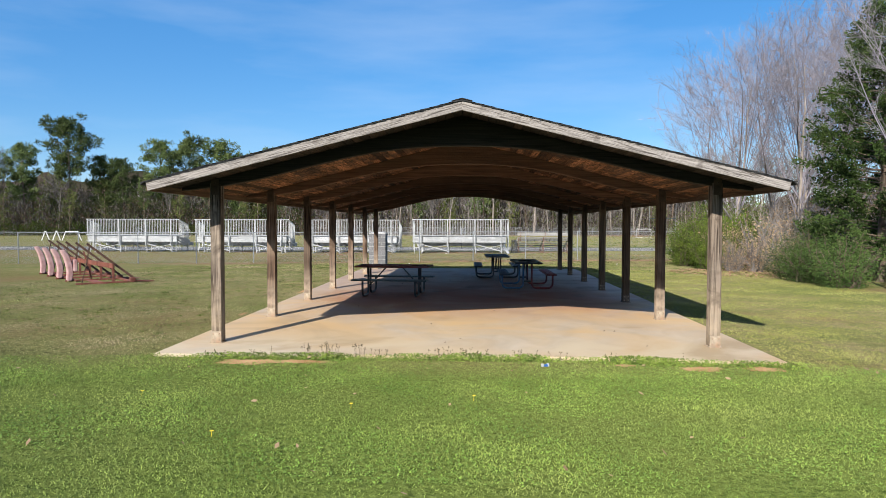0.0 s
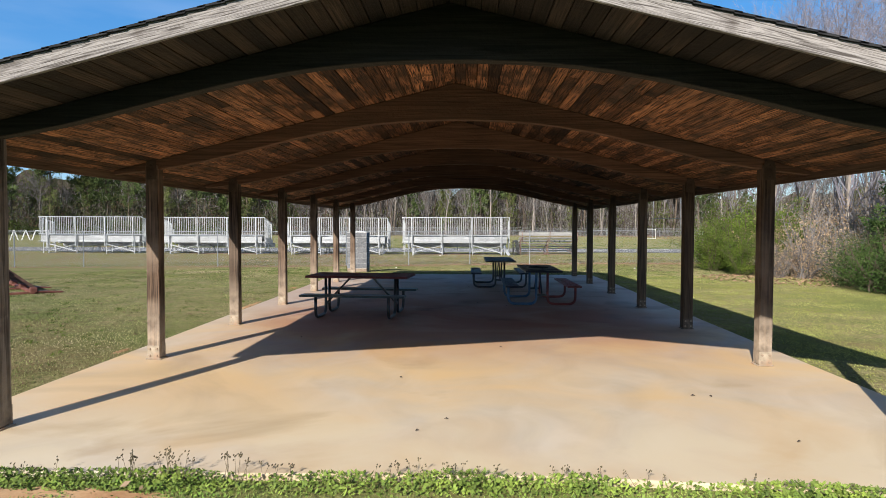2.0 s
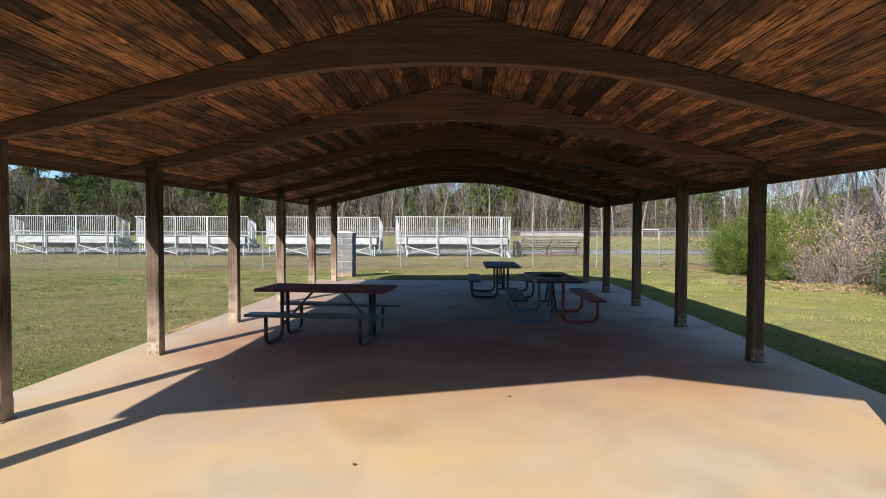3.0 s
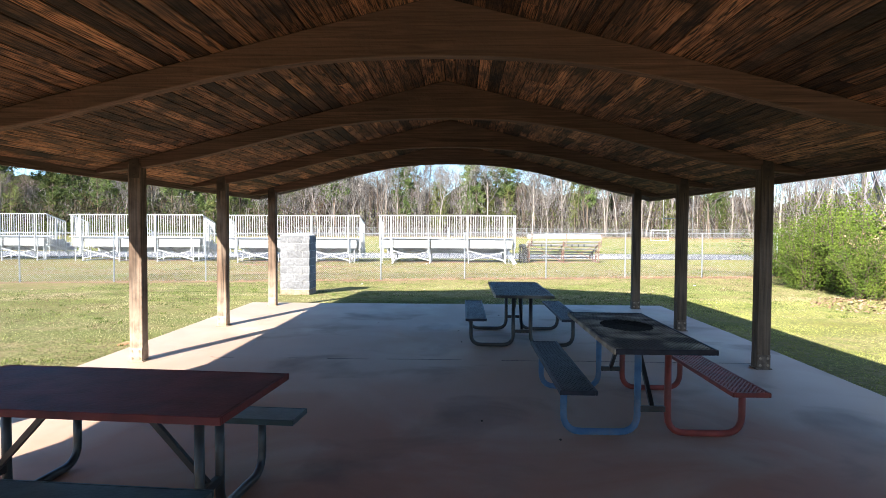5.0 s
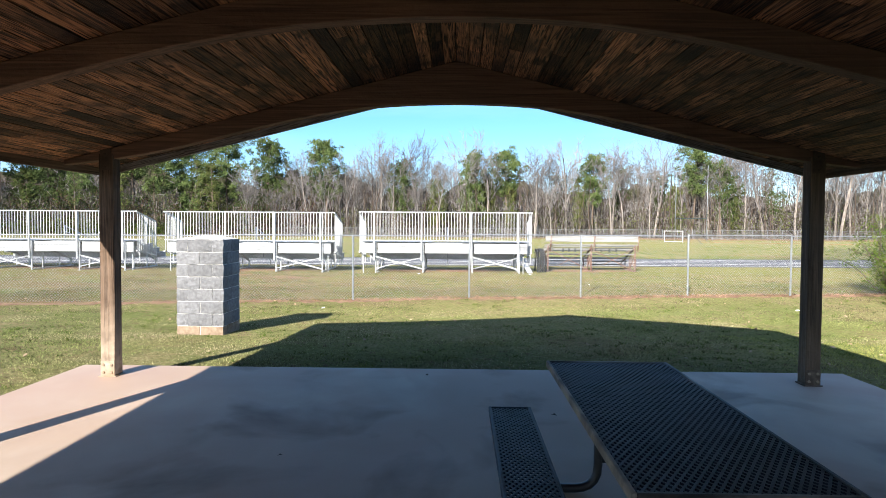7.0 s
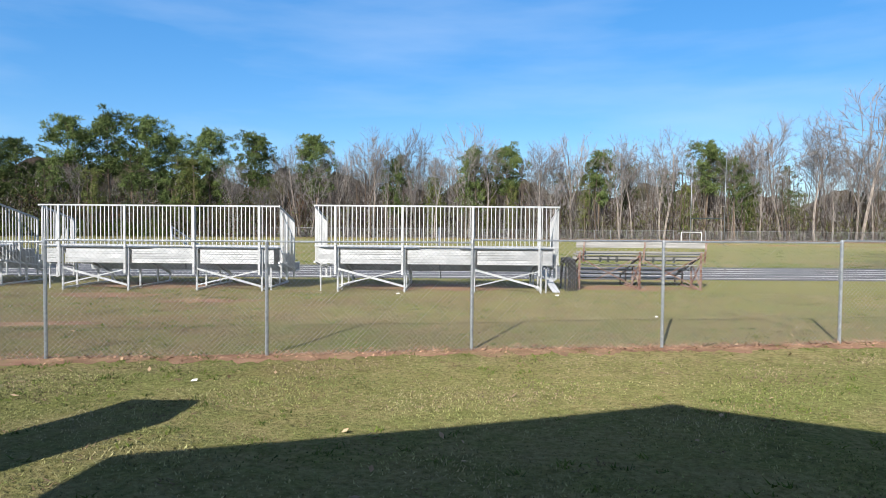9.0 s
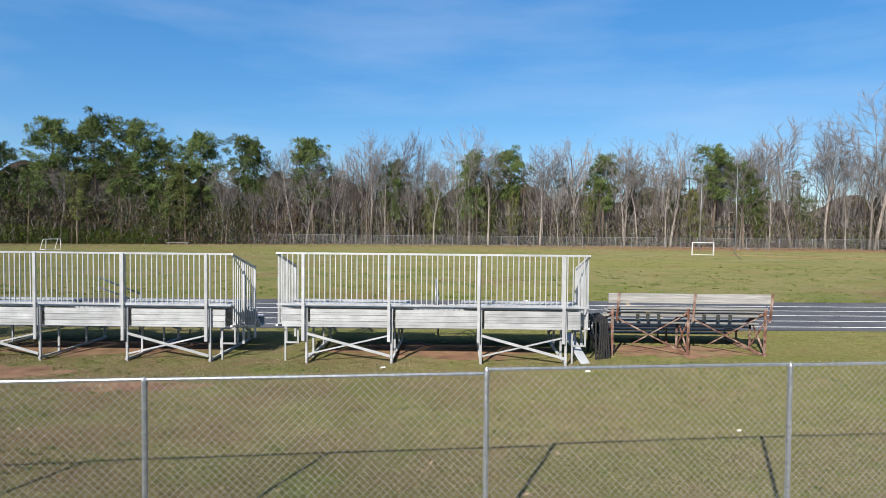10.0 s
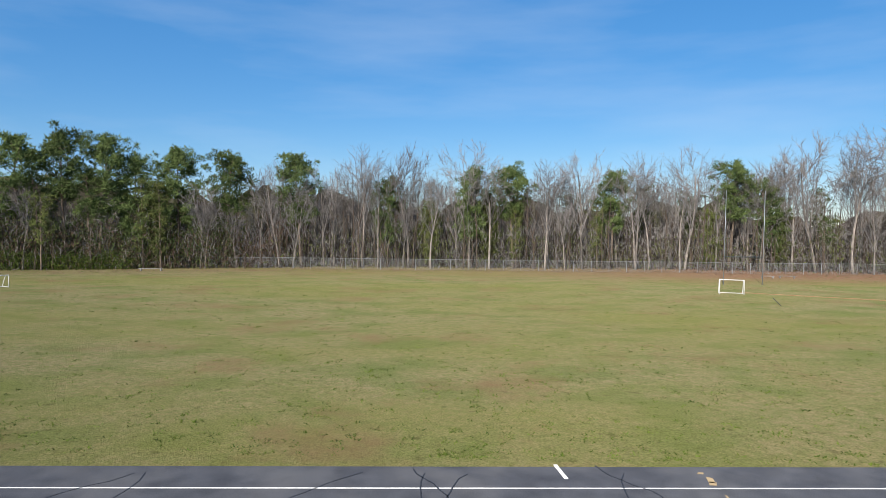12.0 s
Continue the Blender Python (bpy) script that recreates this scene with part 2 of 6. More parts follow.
M_OCHRE = surface("ochre_scuff", (0.2, 0.15, 0.09), (0.34, 0.26, 0.15), (5, 5, 5), rough=0.9, bump=0.2)
M_BARK = surface("grey_bark", (0.1, 0.085, 0.073), (0.33, 0.29, 0.255), (5, 5, 1.2), rough=0.95, bump=0.5, fine=20, per_object=0.35)
M_TWIG = surface("bare_twigs", (0.11, 0.099, 0.0946), (0.248, 0.228, 0.22), (1.5, 1.5, 1.5), rough=0.95, bump=0, per_object=0.3, per_island=0.3)
M_GREYTWIG = surface("grey_lilac_twigs", (0.151, 0.139, 0.157), (0.285, 0.265, 0.301), (1.5, 1.5, 1.5), rough=0.95, bump=0, per_object=0.3, per_island=0.3)
M_STEM = surface("shrub_stems", (0.05, 0.036, 0.027), (0.15, 0.115, 0.09), (6, 6, 6), rough=0.95, bump=0, per_object=0.2)
M_PINEBARK = surface("pine_bark", (0.1, 0.075, 0.055), (0.22, 0.17, 0.13), (5, 5, 1.5), rough=0.95, bump=0.5, fine=20, per_object=0.2)
M_NEEDLE = surface("pine_needles", (0.04, 0.067, 0.023), (0.135, 0.172, 0.058), (0.8, 0.8, 0.8), rough=0.75, spec=0.1, bump=0, per_object=0.3, per_island=0.15)
M_NEEDLE2 = surface("olive_needles", (0.055, 0.075, 0.022), (0.155, 0.17, 0.055), (0.8, 0.8, 0.8), rough=0.75, spec=0.1, bump=0, per_object=0.35, per_island=0.3)
M_LEAF = surface("shrub_leaves", (0.0332, 0.0605, 0.00886), (0.118, 0.159, 0.0258), (1.5, 1.5, 1.5), rough=0.7, spec=0.1, bump=0, per_object=0.2, per_island=0.3)
M_CEDAR = surface("cedar_leaves", (0.0261, 0.054, 0.015), (0.0871, 0.131, 0.0335), (1.5, 1.5, 1.5), rough=0.7, spec=0.1, bump=0, per_object=0.2, per_island=0.25)
M_DRYLEAF = surface("dry_leaves", (0.192, 0.128, 0.076), (0.4, 0.296, 0.192), (3, 3, 3), rough=0.85, bump=0, per_island=0.35)
M_LITTER = surface("fallen_leaves", (0.15, 0.0788, 0.0488), (0.36, 0.225, 0.15), (3, 3, 3), rough=0.9, bump=0, per_island=0.4)
M_BRUSH = surface("brown_brush", (0.0285, 0.0218, 0.0173), (0.09, 0.069, 0.0555), (0.375, 0.375, 0.375), rough=0.95, bump=0, per_island=0.4)
M_DRYBRUSH = surface("russet_brush", (0.06, 0.036, 0.024), (0.17, 0.105, 0.068), (0.5, 0.5, 0.5), rough=0.95, bump=0, per_island=0.4)
M_FARLITTER = surface("weathered_litter", (0.09, 0.057, 0.033), (0.18, 0.129, 0.078), (3, 3, 3), rough=0.9, bump=0, per_island=0.3)
M_CLOVER = surface("clover_leaves", (0.0683, 0.137, 0.0175), (0.215, 0.332, 0.0585), (0.78, 0.78, 0.78), rough=0.55, bump=0, per_island=0.35)
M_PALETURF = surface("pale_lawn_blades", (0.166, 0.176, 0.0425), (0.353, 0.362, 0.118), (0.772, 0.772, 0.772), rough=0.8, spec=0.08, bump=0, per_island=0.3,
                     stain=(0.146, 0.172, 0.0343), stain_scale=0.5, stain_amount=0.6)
M_BACKWOODS = surface("far_woods", (0.036, 0.0288, 0.024), (0.12, 0.0984, 0.0792), (1.6, 1.6, 0.22), rough=1.0, bump=0, stain=(0.06, 0.072, 0.0301), stain_scale=0.12, stain_amount=0.7, spec=0.0)
M_REDSOIL = surface("red_brown_soil", (0.105, 0.054, 0.033), (0.2, 0.12, 0.077), (3, 3, 3), rough=0.95, bump=0.5, fine=30, stain=(0.132, 0.112, 0.0528), stain_scale=1.8)
M_SOIL = surface("brown_soil", (0.09, 0.047, 0.029), (0.19, 0.11, 0.068), (3, 3, 3), rough=0.95, bump=0.5, fine=30, stain=(0.126, 0.112, 0.049), stain_scale=1.8)
M_CLAY = surface("red_clay", (0.216, 0.114, 0.0547), (0.36, 0.23, 0.123), (3, 3, 3), rough=0.95, bump=0.4, fine=30, stain=(0.216, 0.158, 0.0936), stain_scale=1.5)
M_TURF = surface("grass_blades", (0.0764, 0.104, 0.03), (0.246, 0.259, 0.101), (0.714, 0.714, 0.714), rough=0.8, spec=0.08, bump=0, per_island=0.6,
                 stain=(0.32, 0.272, 0.17), stain_scale=0.4, stain_amount=0.92)
M_DRYTURF = surface("winter_blades", (0.103, 0.0818, 0.0462), (0.263, 0.215, 0.14), (1.1, 1.1, 1.1), rough=0.8, spec=0.08, bump=0, per_island=0.65,
                    stain=(0.078, 0.096, 0.018), stain_scale=0.45, stain_amount=0.55)
M_LUSH = surface("lush_blades", (0.0774, 0.131, 0.0182), (0.264, 0.346, 0.0774), (0.819, 0.819, 0.819), rough=0.7, bump=0, per_island=0.45,
                 stain=(0.246, 0.231, 0.0865), stain_scale=0.7, stain_amount=0.28, blot=((0.0501, 0.091, 0.0164), 1.6, 0.5))
M_WEED = surface("weed_leaves", (0.0626, 0.103, 0.0173), (0.219, 0.288, 0.0518), (4, 4, 4), rough=0.7, bump=0, per_island=0.4)
M_WEEDHEAD = surface("weed_seed_heads", (0.06, 0.05, 0.03), (0.15, 0.12, 0.07), (4, 4, 4), rough=0.9, bump=0, per_island=0.3)
M_CANBLUE = surface("can_blue", (0.03, 0.1, 0.35), (0.06, 0.2, 0.55), (20, 20, 20), rough=0.3, metal=0.4, bump=0.1)
M_YELLOW = surface("yellow_petal", (0.6, 0.45, 0.02), (0.8, 0.65, 0.05), (30, 30, 30), rough=0.6, bump=0)
M_CHAR = surface("charred", (0.004, 0.004, 0.004), (0.015, 0.014, 0.013), (20, 20, 20), rough=0.95, bump=0.5)
M_TYRE = surface("black_rubber", (0.01, 0.01, 0.011), (0.03, 0.03, 0.032), (9, 9, 9), rough=0.7, bump=0.2)


def dusty_sunlit_foot(material, top, most, colour):
    """Splashed clay, and the sun below the eave's shadow painted as a paler lower post."""
    n, l = material.node_tree.nodes, material.node_tree.links
    bsdf = n["Principled BSDF"]
    co, axes, spots = n.new("ShaderNodeTexCoord"), n.new("ShaderNodeSeparateXYZ"), n.new("ShaderNodeTexNoise")
    spots.inputs["Scale"].default_value, spots.inputs["Detail"].default_value = 6.0, 6.0
    l.new(co.outputs["Object"], axes.inputs[0])
    l.new(co.outputs["Object"], spots.inputs["Vector"])
    low, patch, both, mix = n.new("ShaderNodeMapRange"), n.new("ShaderNodeMapRange"), n.new("ShaderNodeMath"), n.new("ShaderNodeMixRGB")
    for band, points, source in ((low, (0.1, top, most, 0.0), axes.outputs["Z"]), (patch, (0.3, 0.6, 0.3, 1.0), spots.outputs["Fac"])):
        for key, value in zip(("From Min", "From Max", "To Min", "To Max"), points):
            band.inputs[key].default_value = value
        l.new(source, band.inputs["Value"])
    both.operation = "MULTIPLY"
    l.new(low.outputs["Result"], both.inputs[0])
    l.new(patch.outputs["Result"], both.inputs[1])
    mix.inputs["Color2"].default_value = (*colour, 1)
    l.new(both.outputs[0], mix.inputs["Fac"])
    l.new(bsdf.inputs["Base Color"].links[0].from_socket, mix.inputs["Color1"])
    l.new(mix.outputs["Color"], bsdf.inputs["Base Color"])


dusty_sunlit_foot(M_POST, 1.1, 0.65, (0.4, 0.315, 0.215))
dusty_sunlit_foot(M_POSTMID, 0.85, 0.95, (0.46, 0.37, 0.28))


def knotty(material, wide):
    """Dark knots and rings in the boards."""
    n, l = material.node_tree.nodes, material.node_tree.links
    bsdf = n["Principled BSDF"]
    co, info, shift, grow, cells = (n.new("ShaderNode" + kind) for kind in ("TexCoord", "ObjectInfo", "VectorMath", "Mapping", "TexVoronoi"))
    shift.operation = "ADD"
    times = n.new("ShaderNodeMath")
    times.operation = "MULTIPLY"
    times.inputs[1].default_value = 61.0
    l.new(info.outputs["Random"], times.inputs[0])
    l.new(co.outputs["Object"], shift.inputs[0])
    l.new(times.outputs[0], shift.inputs[1])
    grow.inputs["Scale"].default_value = (6.0, 2.6, 0.4)
    l.new(shift.outputs[0], grow.inputs["Vector"])
    l.new(grow.outputs[0], cells.inputs["Vector"])
    cells.inputs["Scale"].default_value = 1.0
    spot = n.new("ShaderNodeMapRange")
    for key, value in zip(("From Min", "From Max", "To Min", "To Max"), (wide * 0.4, wide, 0.85, 0.0)):
        spot.inputs[key].default_value = value
    l.new(cells.outputs["Distance"], spot.inputs["Value"])
    mix = n.new("ShaderNodeMixRGB")
    mix.inputs["Color2"].default_value = (0.02, 0.01, 0.007, 1)
    l.new(spot.outputs["Result"], mix.inputs["Fac"])
    l.new(bsdf.inputs["Base Color"].links[0].from_socket, mix.inputs["Color1"])
    l.new(mix.outputs["Color"], bsdf.inputs["Base Color"])


knotty(M_DECK, 0.16)


def stain_and_shade_slab():
    """Clay stains that also paint sun on the front and shade under the roof, a paler washed strip along the open front.
    """
    n, l = M_SLAB.node_tree.nodes, M_SLAB.node_tree.links
    bsdf = n["Principled BSDF"]
    co, axes = n.new("ShaderNodeTexCoord"), n.new("ShaderNodeSeparateXYZ")
    l.new(co.outputs["Object"], axes.inputs[0])

    def cloud(scale, detail=7.0, distort=0.8):
        spots = n.new("ShaderNodeTexNoise")
        spots.inputs["Scale"].default_value, spots.inputs["Detail"].default_value, spots.inputs["Distortion"].default_value = scale, detail, distort
        l.new(co.outputs["Object"], spots.inputs["Vector"])
        return spots.outputs["Fac"]

    def laid(colour, bands):
        total = None
        for source, points in bands:
            band = n.new("ShaderNodeMapRange")
            for key, value in zip(("From Min", "From Max", "To Min", "To Max"), points):
                band.inputs[key].default_value = value
            l.new(source, band.inputs["Value"])
            if total is None:
                total = band.outputs["Result"]
            else:
                both = n.new("ShaderNodeMath")
                both.operation = "MULTIPLY"
                l.new(total, both.inputs[0])
                l.new(band.outputs["Result"], both.inputs[1])
                total = both.outputs[0]
        mix = n.new("ShaderNodeMixRGB")
        mix.inputs["Color2"].default_value = (*colour, 1)
        under = bsdf.inputs["Base Color"].links[0].from_socket
        l.new(total, mix.inputs["Fac"])
        l.new(under, mix.inputs["Color1"])
        l.new(mix.outputs["Color"], bsdf.inputs["Base Color"])

    x, y = axes.outputs["X"], axes.outputs["Y"]
    # orange tint kept to the front, where it also paints the sunlight
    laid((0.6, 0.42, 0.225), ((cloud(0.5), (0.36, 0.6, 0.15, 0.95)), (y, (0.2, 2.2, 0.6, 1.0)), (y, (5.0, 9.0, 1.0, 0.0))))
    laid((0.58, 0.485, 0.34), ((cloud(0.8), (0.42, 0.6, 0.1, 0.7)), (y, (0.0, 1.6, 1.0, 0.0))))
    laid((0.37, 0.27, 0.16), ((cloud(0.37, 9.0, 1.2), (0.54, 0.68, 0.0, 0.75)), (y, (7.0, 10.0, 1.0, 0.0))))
    # clay and dark blots under the roof, deepened to paint its shade
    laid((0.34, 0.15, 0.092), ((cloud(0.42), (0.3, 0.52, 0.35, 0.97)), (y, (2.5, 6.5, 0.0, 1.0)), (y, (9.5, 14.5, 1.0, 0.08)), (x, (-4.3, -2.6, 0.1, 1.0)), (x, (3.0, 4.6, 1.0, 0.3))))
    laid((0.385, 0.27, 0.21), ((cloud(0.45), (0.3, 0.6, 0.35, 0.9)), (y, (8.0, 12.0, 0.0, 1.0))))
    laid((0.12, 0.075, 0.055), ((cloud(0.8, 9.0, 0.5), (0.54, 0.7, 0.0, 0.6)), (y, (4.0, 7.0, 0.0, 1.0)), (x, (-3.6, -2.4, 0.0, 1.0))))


stain_and_shade_slab()


def ground_material():
    """Winter turf: green, straw and bare red earth at three scales."""
    m = bpy.data.materials.new("turf_ground")
    m.use_nodes = True
    n, l = m.node_tree.nodes, m.node_tree.links
    bsdf = n["Principled BSDF"]
    bsdf.inputs["Roughness"].default_value = 0.95
    bsdf.inputs["Specular IOR Level"].default_value = 0.05
    bsdf.inputs["Diffuse Roughness"].default_value = 1.0
    co = n.new("ShaderNodeTexCoord")

    def noise_at(scale, lo, hi, detail=6.0, top=1.0, squash=1.0):
        mp = n.new("ShaderNodeMapping")
        mp.inputs["Scale"].default_value = (scale * squash, scale, scale)
        tx = n.new("ShaderNodeTexNoise")
        tx.inputs["Scale"].default_value, tx.inputs["Detail"].default_value = 1.0, detail
        tx.inputs["Roughness"].default_value = 0.62
        mr = n.new("ShaderNodeMapRange")
        mr.inputs["From Min"].default_value, mr.inputs["From Max"].default_value, mr.inputs["To Max"].default_value = lo, hi, top
        l.new(co.outputs["Object"], mp.inputs["Vector"])
        l.new(mp.outputs[0], tx.inputs["Vector"])
        l.new(tx.outputs["Fac"], mr.inputs["Value"])
        return mr.outputs["Result"], tx.outputs["Fac"]

    def mixed(fac, one, two):
        mx = n.new("ShaderNodeMixRGB")
        l.new(fac, mx.inputs["Fac"])
        for key, value in (("Color1", one), ("Color2", two)):
            if isinstance(value, tuple):
                mx.inputs[key].default_value = (*value, 1)
            else:
                l.new(value, mx.inputs[key])
        return mx.outputs["Color"]

    fine, fine_raw = noise_at(14.0, 0.3, 0.7)
    tuft, tuft_raw = noise_at(2.6, 0.38, 0.62, detail=8.0, top=0.7)
    broad, _ = noise_at(0.28, 0.37, 0.53, detail=9.0, squash=0.7)
    vast, _ = noise_at(0.035, 0.42, 0.6, top=0.5, squash=0.5)
    bare, _ = noise_at(0.13, 0.54, 0.7, top=0.7)
    dark_spots, _ = noise_at(1.6, 0.6, 0.7, top=0.5)
    speck, _ = noise_at(45.0, 0.35, 0.65, detail=3.0)
    green = mixed(speck, mixed(fine, (0.045, 0.063, 0.017), (0.13, 0.152, 0.049)), mixed(fine, (0.082, 0.097, 0.03), (0.195, 0.202, 0.082)))
    straw = mixed(fine, (0.125, 0.102, 0.048), (0.265, 0.225, 0.125))
    turf = mixed(broad, green, straw)
    turf = mixed(tuft, turf, green)
    turf = mixed(vast, turf, mixed(fine, (0.0924, 0.098, 0.0196), (0.196, 0.193, 0.056)))
    turf = mixed(dark_spots, turf, (0.0392, 0.0476, 0.0112))
    turf = mixed(bare, turf, mixed(tuft, (0.146, 0.0896, 0.0476), (0.19, 0.129, 0.0728)))
    # trodden earth between the wire fence and the track
    axes = n.new("ShaderNodeSeparateXYZ")
    l.new(co.outputs["Object"], axes.inputs[0])
    worn = None
    for axis, points in (("Y", (27.0, 31.0, 0.0, 1.0)), ("Y", (36.0, 43.0, 1.0, 0.0)), ("X", (-4.0, 7.0, 1.0, 0.25))):
        band = n.new("ShaderNodeMapRange")
        for key, value in zip(("From Min", "From Max", "To Min", "To Max"), points):
            band.inputs[key].default_value = value
        l.new(axes.outputs[axis], band.inputs["Value"])
        if worn is None:
            worn = band.outputs["Result"]
        else:
            both = n.new("ShaderNodeMath")
            both.operation = "MULTIPLY"
            l.new(worn, both.inputs[0])
            l.new(band.outputs["Result"], both.inputs[1])
            worn = both.outputs[0]
    # lusher turf on the sunny side of the slab
    lush = n.new("ShaderNodeMapRange")
    for key, value in zip(("From Min", "From Max", "To Min", "To Max"), (-2.0, -0.6, 0.8, 0.0)):
        lush.inputs[key].default_value = value
    l.new(axes.outputs["Y"], lush.inputs["Value"])
    turf = mixed(lush.outputs["Result"], turf, mixed(fine, (0.05, 0.085, 0.014), (0.15, 0.2, 0.045)))
    # bare clay along the far edge, widest where the path leaves
    edge = None
    for axis, points in (("Y", (116.0, 134.0, 0.0, 1.0)), ("X", (0.0, 45.0, 0.3, 1.0))):
        band = n.new("ShaderNodeMapRange")
        for key, value in zip(("From Min", "From Max", "To Min", "To Max"), points):
            band.inputs[key].default_value = value
        l.new(axes.outputs[axis], band.inputs["Value"])
        if edge is None:
            edge = band.outputs["Result"]
        else:
            both = n.new("ShaderNodeMath")
            both.operation = "MULTIPLY"
            l.new(edge, both.inputs[0])
            l.new(band.outputs["Result"], both.inputs[1])
            edge = both.outputs[0]
    turf = mixed(edge, turf, mixed(tuft, (0.15, 0.085, 0.052), (0.2, 0.13, 0.085)))
    tread, _ = noise_at(0.7, 0.38, 0.62, top=0.8)
    both = n.new("ShaderNodeMath")
    both.operation = "MULTIPLY"
    l.new(worn, both.inputs[0])
    l.new(tread, both.inputs[1])
    turf = mixed(both.outputs[0], turf, mixed(fine, (0.11, 0.075, 0.042), (0.2, 0.145, 0.085)))
    l.new(turf, bsdf.inputs["Base Color"])
    add = n.new("ShaderNodeMath")
    add.operation = "ADD"
    l.new(fine_raw, add.inputs[0])
    l.new(tuft_raw, add.inputs[1])
    bp = n.new("ShaderNodeBump")
    bp.inputs["Strength"].default_value, bp.inputs["Distance"].default_value = 0.9, 0.1
    l.new(add.outputs[0], bp.inputs["Height"])
    l.new(bp.outputs["Normal"], bsdf.inputs["Normal"])
    return m


M_GROUND = ground_material()

# ---- mesh tools ----
class Mesh:
    """Gathers vertices and faces of one part."""

    def __init__(self):
        self.v, self.f = [], []

    def box(self, cx, cy, cz, sx, sy, sz, turn=None):
        base = len(self.v)
        for dx in (-0.5, 0.5):
            for dy in (-0.5, 0.5):
                for dz in (-0.5, 0.5):
                    p = Vector((dx * sx, dy * sy, dz * sz))
                    if turn is not None:
                        p = turn @ p
                    self.v.append((p.x + cx, p.y + cy, p.z + cz))
        self.f += [tuple(base + i for i in q) for q in ((0, 1, 3, 2), (4, 6, 7, 5), (0, 4, 5, 1), (2, 3, 7, 6), (0, 2, 6, 4), (1, 5, 7, 3))]
        return self

    def bar(self, a, b, wide, high, up=(0, 0, 1)):
        """A straight bar of rectangular section from a to b."""
        a, b = Vector(a), Vector(b)
        ahead = (b - a).normalized()
        side = ahead.cross(Vector(up))
        side = side.normalized() if side.length > 1e-6 else Vector((1, 0, 0))
        top = side.cross(ahead)
        base = len(self.v)
        for p in (a, b):
            for s, u in ((-1, -1), (1, -1), (1, 1), (-1, 1)):
                self.v.append(tuple(p + side * (s * wide / 2) + top * (u * high / 2)))
        self.f += [tuple(base + i for i in q) for q in ((3, 2, 1, 0), (4, 5, 6, 7), (0, 1, 5, 4), (1, 2, 6, 5), (2, 3, 7, 6), (3, 0, 4, 7))]
        return self

    def tube(self, points, radii, sides=8, caps=True):
        points = [Vector(p) for p in points]
        if isinstance(radii, (int, float)):
            radii = [radii] * len(points)
        base, side = len(self.v), None
        for i, p in enumerate(points):
            ahead = (points[min(i + 1, len(points) - 1)] - points[max(i - 1, 0)]).normalized()
            if side is None:
                side = ahead.cross(Vector((0, 0, 1)) if abs(ahead.z) < 0.9 else Vector((1, 0, 0))).normalized()
            else:
                side = (side - ahead * side.dot(ahead)).normalized()
            up = ahead.cross(side)
            for k in range(sides):
                a = 2 * math.pi * k / sides
                self.v.append(tuple(p + (side * math.cos(a) + up * math.sin(a)) * radii[i]))
        for i in range(len(points) - 1):
            for k in range(sides):
                a, b = base + i * sides + k, base + i * sides + (k + 1) % sides
                self.f.append((a, b, b + sides, a + sides))
        if caps:
            self.f.append(tuple(base + k for k in reversed(range(sides))))
            self.f.append(tuple(base + (len(points) - 1) * sides + k for k in range(sides)))
        return self

    def slab(self, outline, z0, z1):
        """A flat plate with an outline in x and y, wound to the left."""
        base, n = len(self.v), len(outline)
        self.v += [(x, y, z0) for x, y in outline] + [(x, y, z1) for x, y in outline]
        self.f.append(tuple(base + i for i in reversed(range(n))))
        self.f.append(tuple(base + n + i for i in range(n)))
        for i in range(n):
            j = (i + 1) % n
            self.f.append((base + i, base + j, base + n + j, base + n + i))
        return self

    def data(self, name, material, bevel=0.0, smooth=False):
        me = bpy.data.meshes.new(name)
        me.from_pydata(self.v, [], self.f)
        if bevel:
            bm = bmesh.new()
            bm.from_mesh(me)
            bmesh.ops.recalc_face_normals(bm, faces=bm.faces)
            edges = [e for e in bm.edges if len(e.link_faces) == 2 and e.calc_face_angle() > 0.6]
            bmesh.ops.bevel(bm, geom=edges, offset=bevel, segments=1, affect="EDGES", clamp_overlap=True)
            bm.to_mesh(me)
            bm.free()
        if smooth:
            me.polygons.foreach_set("use_smooth", [True] * len(me.polygons))
        me.materials.append(material)
        me.update()
        return me


def fast_mesh(name, verts, tris, material):
    """A mesh of triangles from arrays."""
    verts, tris = np.asarray(verts, np.float32), np.asarray(tris, np.int32)
    me = bpy.data.meshes.new(name)
    me.vertices.add(len(verts))
    me.vertices.foreach_set("co", verts.ravel())
    me.loops.add(tris.size)
    me.loops.foreach_set("vertex_index", tris.ravel())
    me.polygons.add(len(tris))
    me.polygons.foreach_set("loop_start", np.arange(0, tris.size, 3, dtype=np.int32))
    me.materials.append(material)
    me.update(calc_edges=True)
    return me


def thing(name, x, y, z, turn=0.0, label="", category="", group="", kind=""):
    """An empty at a thing's base, which carries its parts."""
    ob = new(name)
    ob.matrix_basis = pose(x, y, z, 0, 0, turn)
    ob.empty_display_size = 0.2
    return tagged(ob, label, category, group, kind)


def part(name, data, parent, x=0.0, y=0.0, z=0.0, turn=(0, 0, 0), label=""):
    ob = new(name, data)
    ob.parent = parent
    ob.matrix_basis = pose(x, y, z, *turn)
    return tagged(ob, label)


def setting(name, data, label="", category="", kind="structure"):
    return tagged(new(name, data), label, category, "", kind)


GROUND_YS = (-400, -30, -1, 19, 22, 26, 29.5, 37.5, 41, 52, 62, 143, 400)
